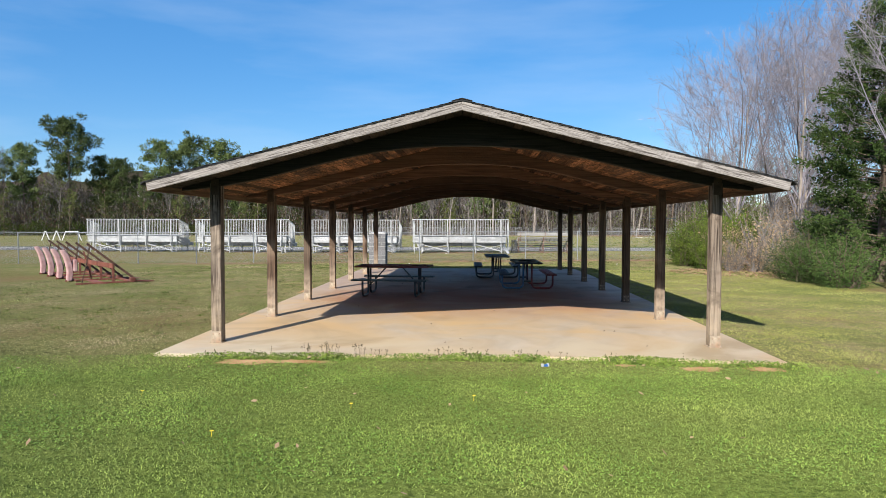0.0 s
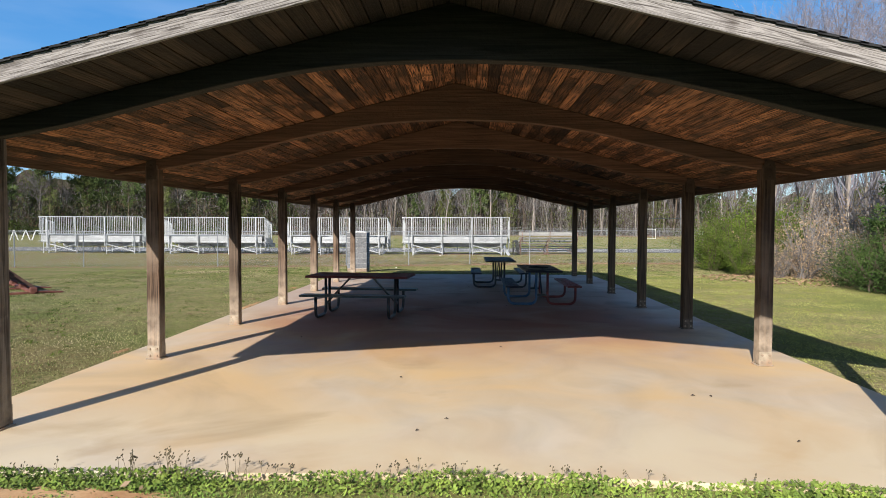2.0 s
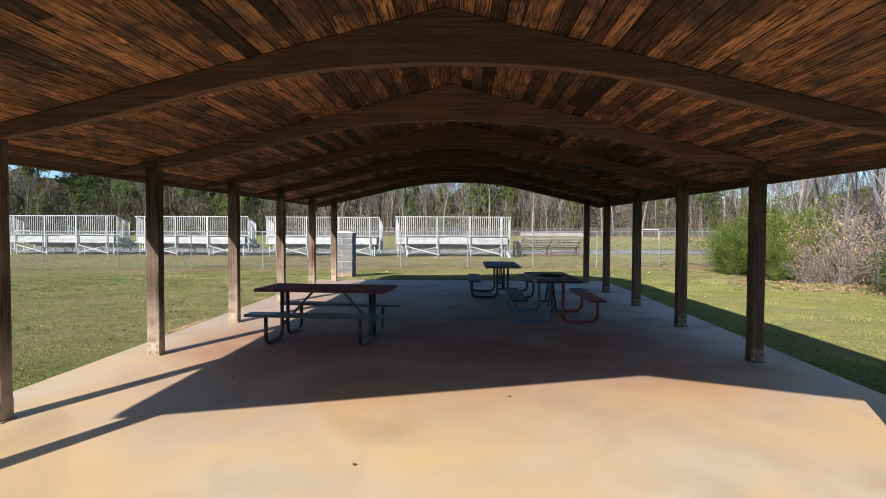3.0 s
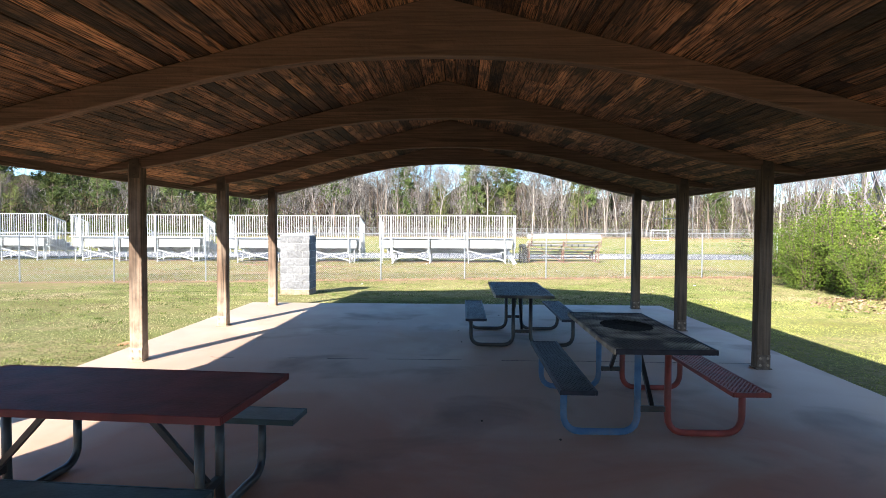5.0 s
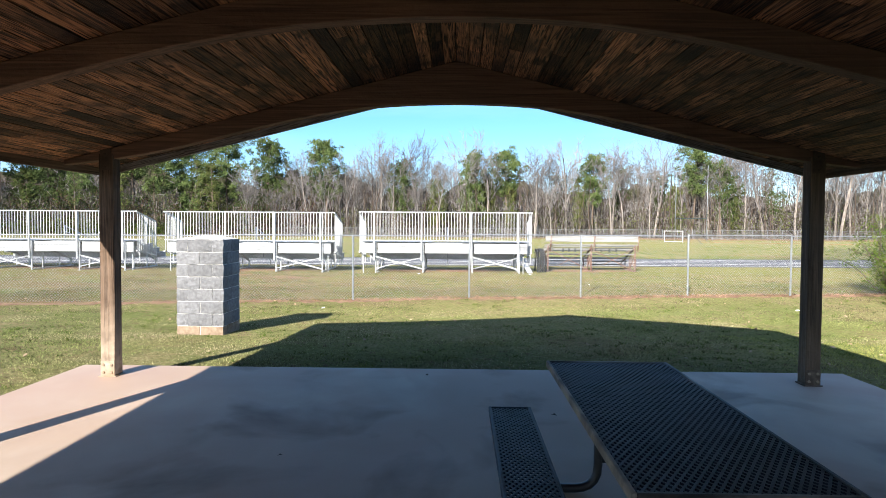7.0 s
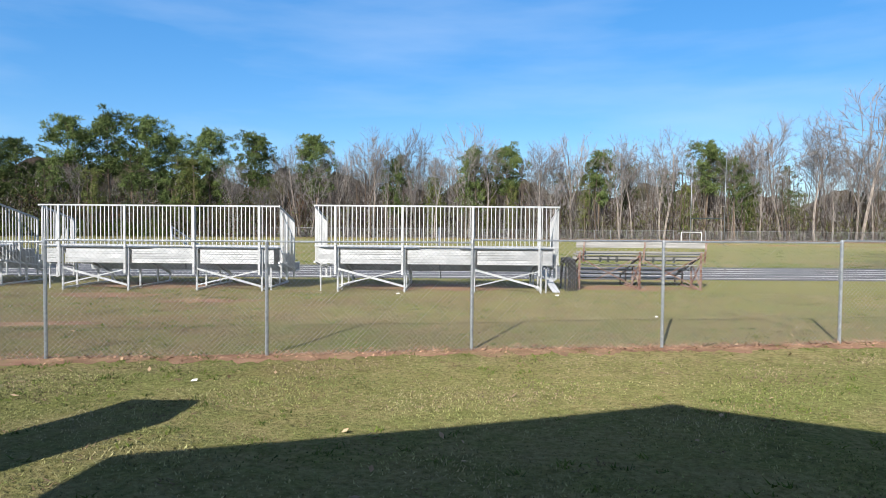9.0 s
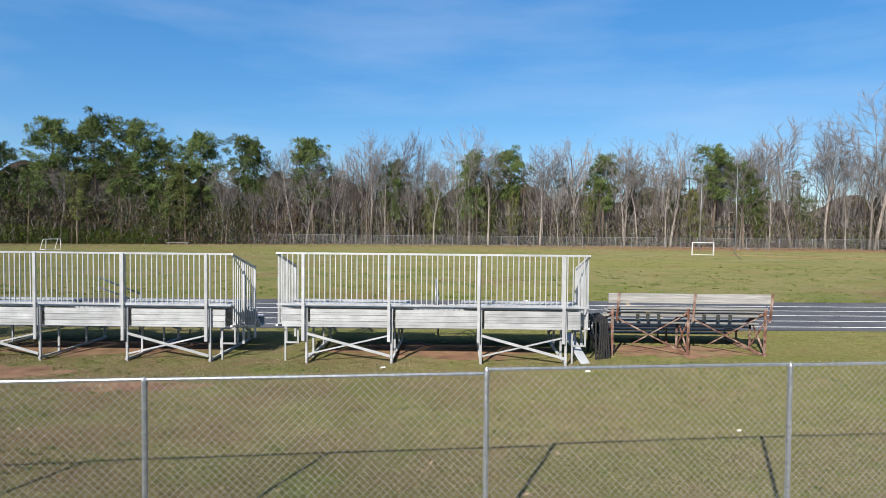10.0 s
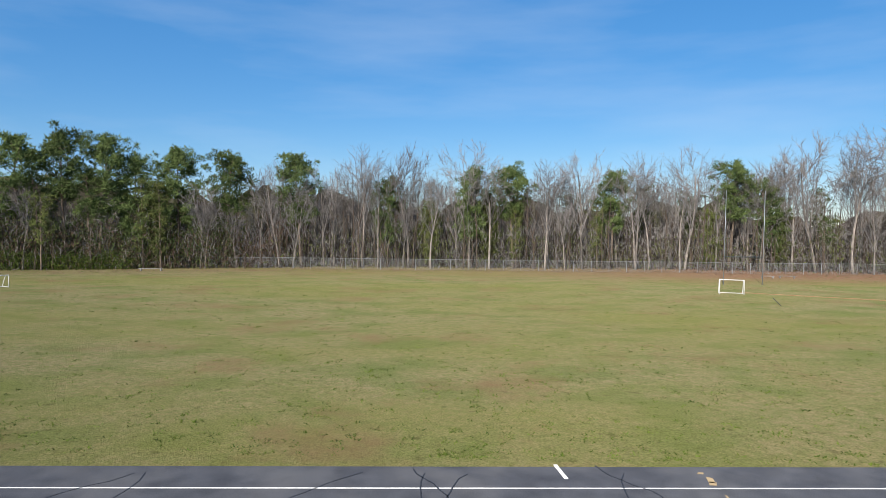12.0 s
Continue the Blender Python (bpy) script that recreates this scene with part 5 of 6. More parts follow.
# ---- trees ----
def limb(start, way, length, segs, r0, r1, rng, lift=0.12, wander=0.12):
    """The points and radii of one branch."""
    pts, radii, p, d = [start.copy()], [r0], start.copy(), way.normalized()
    for k in range(segs):
        d = (d + Vector((rng.gauss(0, wander), rng.gauss(0, wander), rng.gauss(0, wander) + lift))).normalized()
        p = p + d * (length / segs)
        pts.append(p.copy())
        radii.append(r0 + (r1 - r0) * (k + 1) / segs)
    return pts, radii


def astray(way, angle, rng):
    """A way that leaves the given one by an angle, to any side."""
    way = way.normalized()
    other = way.cross(Vector((rng.gauss(0, 1), rng.gauss(0, 1), rng.gauss(0, 1)))).normalized()
    return way * math.cos(angle) + other * math.sin(angle)


def along(pts, t):
    f = t * (len(pts) - 1)
    i = min(int(f), len(pts) - 2)
    return pts[i].lerp(pts[i + 1], f - i), (pts[i + 1] - pts[i]).normalized()


def bare_tree(seed, high, limbs=14, spread=1.0, low=0.35, twig=0.014, subs=9, twigs=20, stout=1.0, haze=M_TWIG):
    """A leafless tree: the stem parts into rising limbs, which fan out into a rounded haze of twigs."""
    rng = random.Random(seed)
    t = thing("bare_tree", 0, 0, 0, 0, "leafless winter tree with grey trunk and fine twigs", "tree", "trees of the woods")
    trunk, crown, vs, ts = Mesh(), Mesh(), [], []
    pts, radii = limb(Vector((0, 0, -0.2)), Vector((rng.gauss(0, 0.05), rng.gauss(0, 0.05), 1)), high * 0.8, 9, high * 0.0105 * stout, high * 0.003 * stout, rng, 0.1, 0.05)
    trunk.tube(pts, radii, 7)

    def sprig(u, way, reach, wide):
        side = way.cross(Vector((rng.gauss(0, 1), rng.gauss(0, 1), rng.gauss(0, 1)))).normalized() * wide
        b = len(vs)
        vs.extend((u - side, u + side, u + way * reach))
        ts.append((b, b + 1, b + 2))

    for k in range(limbs):
        f = low + (0.95 - low) * (k / limbs) ** 1.15
        p, d = along(pts, f)
        a, up = k * 2.4 + rng.uniform(-0.5, 0.5), rng.uniform(-0.1, 1.0)
        flat = math.sqrt(1 - up * up)
        out = 0.24 * spread * high * flat
        goal = Vector((math.cos(a) * out, math.sin(a) * out, high * (0.7 + 0.3 * up)))
        goal.z = max(goal.z, p.z + 0.14 * high)
        way = goal - p
        size = way.length * rng.uniform(0.9, 1.02)
        lp, lr = limb(p, way + Vector((0, 0, -0.12 * size)), size, 6, high * 0.0038 * stout * (1.25 - f), 0.012 * stout, rng, 0.05, 0.055)
        crown.tube(lp, lr, 3, caps=False)
        for j in range(subs):
            q, e = along(lp, 0.3 + 0.7 * ((j + rng.random()) / subs) ** 0.8)
            reach = high * rng.uniform(0.06, 0.13)
            bp, br = limb(q, astray(e, rng.uniform(0.35, 0.95), rng), reach, 3, 0.02, twig, rng, 0.06, 0.13)
            edge = (bp[-1] - bp[0]).cross(Vector((rng.gauss(0, 1), rng.gauss(0, 1), rng.gauss(0, 1)))).normalized() * twig * 1.5
            b = len(vs)
            vs += [bp[0] - edge, bp[0] + edge, bp[2] + edge * 0.6, bp[2] - edge * 0.6, bp[3]]
            ts += [(b, b + 1, b + 2), (b, b + 2, b + 3), (b + 3, b + 2, b + 4)]
            for i in range(twigs):
                u, g = along(bp, 0.05 + 0.95 * (i + rng.random()) / twigs)
                sprig(u, (astray(g, rng.uniform(0.3, 1.0), rng) + Vector((0, 0, 0.06))).normalized(), high * rng.uniform(0.02, 0.06), twig * 0.75)
    b = len(crown.v)
    crown.v += [tuple(v) for v in vs]
    crown.f += [(i + b, j + b, k + b) for i, j, k in ts]
    part("trunk", trunk.data("trunk", M_BARK, smooth=True), t)
    part("crown", crown.data("crown", haze), t, label="fine bare branches")
    return t


def needle_clump(vs, ts, centre, size, count, rng):
    """A rounded tuft of narrow pointed sprays that stand out from its heart."""
    for _ in range(count):
        d = Vector((rng.gauss(0, 1), rng.gauss(0, 1), rng.gauss(0, 0.8) + 0.25)).normalized()
        side = d.cross(Vector((rng.gauss(0, 1), rng.gauss(0, 1), rng.gauss(0, 1)))).normalized()
        heart = centre + Vector((d.x, d.y, d.z * 0.95)) * size * rng.uniform(0.1, 0.75)
        r, w = size * rng.uniform(0.4, 0.7), size * rng.uniform(0.07, 0.13)
        b = len(vs)
        vs += [heart + side * w, heart - side * w, heart + d * r]
        ts.append((b, b + 1, b + 2))


def pine_tree(seed, high, needles, bole=0.45, width=0.17, boughs=44, tufts=6, sprays=46, tuft=0.04, label="tall pine with a rounded green crown"):
    """A straight stem whose boughs each carry a few separate rounded tufts of needles, with gaps between them."""
    rng = random.Random(seed)
    t = thing("pine_tree", 0, 0, 0, 0, label, "pine tree", "trees of the woods")
    trunk, vs, ts = Mesh(), [], []
    pts, radii = limb(Vector((0, 0, -0.2)), Vector((rng.gauss(0, 0.03), rng.gauss(0, 0.03), 1)), high * 0.96, 9, high * 0.0115, high * 0.003, rng, 0.12, 0.025)
    trunk.tube(pts, radii, 7)
    for k in range(boughs):
        u = (k + rng.random()) / boughs
        f = bole + (0.99 - bole) * u
        p, d = along(pts, f)
        # broad below the middle, domed at the top
        reach = high * width * (0.42 + 0.75 * math.sin(math.pi * (0.12 + 0.76 * u))) * rng.uniform(0.45, 1.1)
        if u > 0.9:
            reach *= 0.5
        a = k * 2.4 + rng.uniform(-0.7, 0.7)
        tip = p + Vector((math.cos(a) * reach, math.sin(a) * reach, reach * rng.uniform(0.15, 0.85)))
        mid = p.lerp(tip, 0.5)
        trunk.tube([p, mid, tip], [high * 0.0036, high * 0.0022, 0.02], 3, caps=False)
        for j in range(tufts):
            c = mid.lerp(tip, j / (tufts - 1) * 1.05) + Vector((rng.gauss(0, 1), rng.gauss(0, 1), rng.gauss(0, 1.2))) * high * 0.024
            needle_clump(vs, ts, c, high * tuft * rng.uniform(0.7, 1.2), sprays, rng)
    part("trunk", trunk.data("trunk", M_PINEBARK, smooth=True), t)
    part("crown", fast_mesh("crown", [tuple(v) for v in vs], ts, needles), t, label="clumps of green needles")
    return t


def leafy_bush(seed, wide, high, leaves, name, label, leaf=0.075, count=5200, stems=26, category="bush", slim=0.35, patch=None):
    """A shrub: stems, and leaves gathered round many twig ends."""
    rng = random.Random(seed)
    b = thing(name, 0, 0, 0, 0, label, category, "shrubs beside the lawn")
    st, vs, ts, v2, t2 = Mesh(), [], [], [], []
    ends = []
    for k in range(stems):
        a, lean = rng.uniform(0, 2 * math.pi), rng.uniform(0.1, 1.0) if k % 3 else rng.uniform(1.0, 1.9)
        way = Vector((math.cos(a) * lean * wide / high, math.sin(a) * lean * wide / high, 1))
        pts, radii = limb(Vector((rng.gauss(0, 0.2), rng.gauss(0, 0.2), -0.1)), way, high * rng.uniform(0.7, 1.08) * (1.1 - 0.25 * lean), 5, 0.035, 0.008, rng, 0.02, 0.14)
        st.tube(pts, radii, 4, caps=False)
        for j in range(9):
            q, e = along(pts, 0.1 + 0.9 * j / 9)
            tp, tr = limb(q, astray(e, rng.uniform(0.4, 1.1), rng), 0.16 * high * rng.uniform(0.3, 1.0), 2, 0.012, 0.005, rng, 0.05, 0.2)
            st.tube(tp, tr, 3, caps=False)
            ends += [tp[-1], tp[1]]
    per = max(3, count // len(ends))
    for c in ends:
        dry = patch and (c - Vector(patch[:3])).length < patch[3]
        tv, tt = (v2, t2) if dry else (vs, ts)
        for _ in range(per):
            o = c + Vector((rng.gauss(0, 1), rng.gauss(0, 1), rng.gauss(0, 0.7))) * leaf * 2.9
            d = Vector((rng.gauss(0, 1), rng.gauss(0, 1), rng.gauss(0, 0.7))).normalized()
            s = d.cross(Vector((rng.gauss(0, 1), rng.gauss(0, 1), rng.gauss(0, 1)))).normalized()
            r = leaf * rng.uniform(0.6, 1.25)
            k = len(tv)
            tv += [o - d * r * 0.5, o + s * r * slim, o + d * r * 0.7, o - s * r * slim]
            tt += [(k, k + 1, k + 2), (k, k + 2, k + 3)]
    part("branchwork", st.data("stems", M_TWIG if "dry" in name else M_STEM), b)
    if vs:
        part("foliage", fast_mesh("foliage", [tuple(v) for v in vs], ts, leaves), b)
    if v2:
        part("dry_foliage", fast_mesh("dry_foliage", [tuple(v) for v in v2], t2, M_DRYLEAF), b, label="patches of tan dry leaves")
    return b


def cedar_tree(seed, high, wide):
    """A cedar: level boughs that turn up at the ends, thick with small feathery sprays."""
    rng = random.Random(seed)
    t = thing("cedar_tree", 0, 0, 0, 0, "dense dark green cedar tree with feathery sprays", "cedar tree", "shrubs beside the lawn")
    wood_mesh, vs, ts = Mesh(), [], []
    wood_mesh.tube([(0, 0, -0.1), (0.06, 0, high * 0.5), (0, 0, high * 0.97)], [0.16, 0.1, 0.02], 7)
    for k in range(190):
        f = 0.1 + 0.89 * (k + rng.random()) / 190
        a = k * 2.4 + rng.gauss(0, 0.3)
        reach = wide * min(1.0, (1 - f) / 0.42) ** 0.85 * rng.uniform(0.72, 1.08) + 0.12
        pts, radii = limb(Vector((0, 0, high * f - 0.25 * reach)), Vector((math.cos(a), math.sin(a), 0.02)), reach, 4, 0.035, 0.006, rng, 0.09, 0.08)
        wood_mesh.tube(pts, radii, 4, caps=False)
        for j in range(6 + int(5 * reach)):
            q, e = along(pts, 0.25 + 0.74 * rng.random() ** 0.7)
            way = (astray(e, rng.uniform(0.2, 0.9), rng) + Vector((0, 0, 0.25))).normalized()
            size = rng.uniform(0.35, 0.6)
            for _ in range(24):
                u = rng.random()
                o = q + way * size * u + Vector((rng.gauss(0, 1), rng.gauss(0, 1), rng.gauss(0, 0.8))) * 0.14 * (1.15 - u)
                d = (way + Vector((rng.gauss(0, 0.6), rng.gauss(0, 0.6), rng.gauss(0, 0.5)))).normalized()
                side = d.cross(Vector((rng.gauss(0, 1), rng.gauss(0, 1), rng.gauss(0, 1)))).normalized() * 0.033
                r, n = rng.uniform(0.06, 0.12), len(vs)
                vs += [o - d * r * 0.5, o + side, o + d * r * 0.6, o - side]
                ts += [(n, n + 1, n + 2), (n, n + 2, n + 3)]
    part("branchwork", wood_mesh.data("branchwork", M_PINEBARK), t)
    part("foliage", fast_mesh("foliage", [tuple(v) for v in vs], ts, M_CEDAR), t)
    return t


def placed(templates, spots):
    """Puts each template at its first spot, and copies at the others."""
    used = set()
    for k, x, y, size, turn in spots:
        m = pose(x, y, gz(x, y), 0, 0, turn)
        ob = templates[k]
        if k not in used:
            used.add(k)
            ob.scale = (size, size, size)
            base = ob.scale.copy()
            ob.matrix_basis = m @ Matrix.Diagonal((*base, 1))
        else:
            keep = ob.scale.copy()
            ob.scale = (size, size, size)
            copy_thing(ob, m)
            ob.scale = keep


def woods_line(x):
    """The front edge of the far woods."""
    return float(np.interp(x, (-170, -110, -80, -50, -20, 40, 75, 110, 150), (50, 96, 122, 134, 145, 148, 143, 130, 95)))


def build_far_woods():
    rng = random.Random(77)
    bare = [bare_tree(s, 20, limbs=20, spread=sp, low=lo, twig=0.024, subs=9, twigs=14) for s, sp, lo in ((1, 1.0, 0.35), (2, 0.85, 0.45), (3, 1.15, 0.3), (4, 0.75, 0.5), (9, 0.95, 0.4))]
    pines = [pine_tree(s, 20, mat, bole, wd) for s, mat, bole, wd in ((5, M_NEEDLE, 0.38, 0.17), (6, M_NEEDLE, 0.28, 0.16), (7, M_NEEDLE2, 0.12, 0.15), (8, M_NEEDLE, 0.5, 0.19))]
    pines += [pine_tree(s, 20, mat, bole, wd, 28, 4, 32, 0.038, "slender green pine among bare trees") for s, mat, bole, wd in ((11, M_NEEDLE2, 0.2, 0.13), (12, M_NEEDLE, 0.5, 0.14), (13, M_NEEDLE2, 0.35, 0.15))]
    # the trees that stand out on the skyline: place along the edge and height
    pine_spots = [(k, x, woods_line(x) + 4, h / 19, 50 * i) for i, (k, x, h) in enumerate((
        (0, -75, 16), (0, -68.3, 20), (3, -62, 21), (0, -58, 20.7), (1, -53, 18), (0, -46.6, 19.5), (3, -40, 18.5), (0, -27.7, 19.2), (1, -12.6, 15.5), (1, 2, 17.5), (3, 10.5, 17.6),
        (0, 28.6, 17.4), (3, 49.6, 18.5), (1, 57, 14), (2, 46.5, 11), (2, 58.5, 11), (2, 6, 13), (2, -5, 12), (2, -50, 14), (3, -84, 23.3), (0, -90, 18), (0, -78.5, 16.5), (1, -97, 17)))]
    bare_spots = [(k, x, woods_line(x) + 2.5, h / 20, 70 * i) for i, (k, x, h) in enumerate((
        (0, -43, 15), (2, -30.8, 18.5), (0, -23.6, 18.5), (4, -17, 21.5), (1, -8.7, 21.3), (2, 2.3, 22.8), (4, 16.7, 19.5), (0, 22.9, 21.8), (4, 32.6, 20.8), (2, 41.6, 22.4), (0, 54.3, 19.6),
        (2, 63.4, 24.6), (1, 69.5, 23), (2, 77.5, 30), (0, 84, 27), (4, 90, 29), (2, 98, 28)))]
    x = -165.0
    while x < 135:
        y = woods_line(x)
        left = -95 < x < -36
        for row in range(3):
            px, py = x + rng.uniform(-1.8, 1.8), y + 2 + 6 * row + rng.uniform(-2, 2)
            piney = rng.random() < (0.6 if left else 0.25 if x < -90 else 0.34 if x < 50 else 0.22)
            if piney:
                pine_spots.append((rng.choice((4, 4, 5, 6)), px, py, rng.uniform(0.5, 0.85), rng.uniform(0, 360)))
            else:
                h = rng.uniform(0.5, 0.72) if left else rng.uniform(0.6, 0.95) * (1.15 if 60 < x < 110 else 1)
                bare_spots.append((rng.randrange(5), px, py, h, rng.uniform(0, 360)))
        x += 4.9
    placed(bare, bare_spots)
    placed(pines, pine_spots)
    # the depth of the woods: stems, brush and evergreen undergrowth past counting
    stems = Mesh()
    for _ in range(2000):
        x = rng.uniform(-160, 140)
        if x < -36 and rng.random() < 0.7:
            continue
        y = woods_line(x) + rng.uniform(1, 34)
        h, r = rng.uniform(8, 17), rng.uniform(0.05, 0.13)
        z = gz(x, y)
        stems.tube([(x, y, z - 0.2), (x + rng.gauss(0, 0.3), y, z + h * 0.5), (x + rng.gauss(0, 0.8), y, z + h)], [r, r * 0.7, r * 0.2], 4, caps=False)
    setting("tree_stems", stems.data("tree_stems", M_STEM), "thicket of slender grey tree stems", "woods", "stuff")

    def thicket(name, material, count, high, size, label, depth, xs=(-160, 140), power=1.0, upright=1.3):
        n = np.random.RandomState(len(name))
        px = n.uniform(xs[0], xs[1], count)
        py = np.array([woods_line(v) for v in px]) + n.uniform(0.5, depth, count)
        clump = 0.55 + 0.45 * np.sin(px * 0.7 + 3 * np.sin(px * 0.23)) * np.sin(py * 0.4 + 1)
        pz = ground_z(px, py) + n.random(count) ** power * high * (0.35 + 0.65 * np.clip(clump, 0, 1))
        c = np.stack([px, py, pz], 1)
        d = n.normal(size=(count, 3)) * (1, 1, upright)
        d /= np.linalg.norm(d, axis=1, keepdims=True)
        s = np.cross(d, n.normal(size=(count, 3)))
        s /= np.linalg.norm(s, axis=1, keepdims=True)
        r = n.uniform(0.6, 1.3, (count, 1)) * size
        thin = 0.3 if size > 1.65 else 0.075 if material in (M_BRUSH, M_DRYBRUSH) else 0.035 if material == M_TWIG else 0.35
        verts = np.stack([c - s * r * thin, c + s * r * thin, c + d * r], 1).reshape(-1, 3)
        setting(name, fast_mesh(name, verts, np.arange(3 * count).reshape(-1, 3), material), label, "woods", "stuff")

    rng_np = np.random.RandomState(8)
    thicket("brown_brush", M_BRUSH, 120000, 8.0, 0.62, "tangle of brown winter brush under the trees", 30, power=1.2, upright=3.0)
    thicket("grey_twigs", M_TWIG, 110000, 12.0, 1.3, "grey bare twigs filling the woods", 34, upright=2.5)
    thicket("evergreen_undergrowth", M_NEEDLE2, 34000, 8.0, 0.34, "olive green saplings among the bare stems", 22)
    # the far side of the woods, one dim rise of brown growth
    xs = np.linspace(-175, 150, 261)
    rise = np.interp(xs, (-60, -36, 20, 48, 66, 150), (15.0, 14.0, 13.0, 13.0, 11.5, 11.0)) + 1.5 * np.sin(xs * 0.13) + 1.2 * np.sin(xs * 0.41 + 1) + rng_np.uniform(-0.9, 0.9, len(xs))
    back = np.array([woods_line(v) for v in xs]) + 38
    wall = np.concatenate([np.stack([xs, back + k * 1.5 + rng_np.uniform(-0.6, 0.6, len(xs)), -0.6 + rise * k / 4 + rng_np.uniform(-0.3, 0.3, len(xs))], 1) for k in range(5)])
    n = len(xs)
    i, k = np.meshgrid(np.arange(n - 1), np.arange(4))
    a = (k * n + i).ravel()
    tris = np.concatenate([np.stack([a, a + 1, a + n + 1], 1), np.stack([a, a + n + 1, a + n], 1)])
    setting("backdrop", fast_mesh("backdrop", wall, tris, M_BACKWOODS), "dim brown wooded rise behind the trees", "backdrop")
    thicket("privet_undergrowth", M_LEAF, 34000, 3.4, 0.22, "bright green privet at the edge of the woods", 5, (-130, -52))
    thicket("pine_saplings", M_NEEDLE, 34000, 11.0, 0.3, "dense dark green saplings below the pines", 16, (-88, -38), 0.8)
    thicket("russet_brush", M_DRYBRUSH, 26000, 9.0, 0.6, "russet winter brush among the pines", 9, (-140, -30), 0.9, 2.0)


build_far_woods()


def build_near_woods():
    """Shrubs, a cedar and bare trees close beside the lawn."""
    rng = random.Random(31)
    a = leafy_bush(41, 2.0, 3.3, M_LEAF, "evergreen_bush", "rounded evergreen bush with small bright leaves", leaf=0.062, count=13000, stems=38, slim=0.48)
    b = leafy_bush(42, 1.7, 2.7, M_LEAF, "evergreen_bush", "loose green bush mixed with tan dry leaves", leaf=0.062, count=9500, stems=32, slim=0.48, patch=(0.2, -0.9, 1.7, 1.1))
    c = leafy_bush(43, 1.8, 2.4, M_DRYLEAF, "dry_brush", "tangle of bare stems with a few tan leaves", leaf=0.065, count=2600, stems=52, category="brush")
    d = cedar_tree(44, 11.2, 2.6)
    e = leafy_bush(45, 1.8, 2.2, M_CEDAR, "evergreen_bush", "low dark green cedar bush", leaf=0.085, count=11000, stems=40, slim=0.2)
    spots = [(0, 13.6, 28.2, 1.0, 0), (0, 15.6, 30.0, 1.12, 70), (0, 13.2, 25.6, 0.85, 140), (0, 15.4, 26.6, 1.15, 200), (0, 13.8, 31.2, 0.8, 20),
             (1, 14.0, 24.0, 0.95, 180), (2, 14.9, 22.6, 1.25, 240), (2, 13.2, 22.0, 0.7, 100), (2, 15.4, 20.8, 1.0, 80), (2, 17.0, 19.8, 1.2, 150), (2, 14.2, 21.6, 0.8, 30),
             (2, 17.0, 22.3, 1.5, 20), (3, 16.6, 16.0, 1.0, 0), (4, 13.9, 15.6, 0.95, 0), (4, 13.8, 13.6, 0.9, 120), (4, 16.4, 12.6, 1.1, 200),
             (4, 14.3, 17.8, 0.85, 260), (4, 15.6, 18.0, 1.0, 30), (0, 12.6, 23.8, 0.62, 200), (0, 12.4, 26.8, 0.75, 290)]
    placed([a, b, c, d, e], spots)
    bare = [bare_tree(s, 14, limbs=26, spread=1.3, low=0.22, twig=0.006, subs=10, twigs=22, stout=0.6, haze=M_GREYTWIG) for s in (51, 52, 53)]
    tall = [(2, 13.8, 9.4, 0.85, 40), (0, 15.5, 27.5, 0.95, 0), (1, 18.0, 25.5, 1.0, 60), (2, 17.0, 32.0, 1.0, 100), (0, 20.5, 29.5, 1.1, 180), (1, 21.5, 23.0, 1.05, 230), (2, 24.0, 27.0, 1.2, 20),
            (0, 26.5, 20.0, 1.1, 70), (1, 23.5, 33.0, 1.15, 130), (2, 28.0, 24.0, 1.25, 300), (1, 31, 29, 1.3, 10), (0, 19.6, 21.0, 0.85, 310), (2, 27, 36, 1.3, 200), (1, 33, 20, 1.2, 50),
            (0, 24, 40, 1.25, 95), (2, 31, 44, 1.3, 15), (0, 36, 36, 1.35, 33), (1, 17.6, 36.5, 0.9, 222), (2, 38, 26, 1.3, 0), (1, 40, 44, 1.4, 77), (2, 29, 47, 1.15, 144)]
    placed(bare, tall)
    far = leafy_bush(46, 2.2, 3.0, M_DRYLEAF, "dry_brush", "tall thicket of brown winter stems", leaf=0.06, count=500, stems=50, category="brush")
    placed([far], [(0, x, y, s, r) for x, y, s, r in ((19, 18, 1.2, 0), (22, 20, 1.4, 40), (20, 25, 1.5, 80), (25, 24, 1.6, 120), (24, 30, 1.5, 160), (29, 28, 1.7, 200), (18.5, 30, 1.2, 250),
                                                   (27, 17, 1.5, 280), (31, 22, 1.7, 310), (34, 30, 1.8, 340), (22, 36, 1.5, 20), (28, 40, 1.7, 60))])


build_near_woods()


# ---- grass, leaves and small things ----
def in_dirt(x, y):
    hit = np.zeros(len(x), bool)
    for cx, cy, a, b, turn in DIRT:
        c, s = math.cos(radians(turn)), math.sin(radians(turn))
        u, v = (x - cx) * c + (y - cy) * s, -(x - cx) * s + (y - cy) * c
        hit |= (u / a) ** 2 + (v / b) ** 2 < 0.3 + 0.35 * (np.sin(x * 23 + y * 17) + np.sin(y * 41 - x * 9))
    return hit


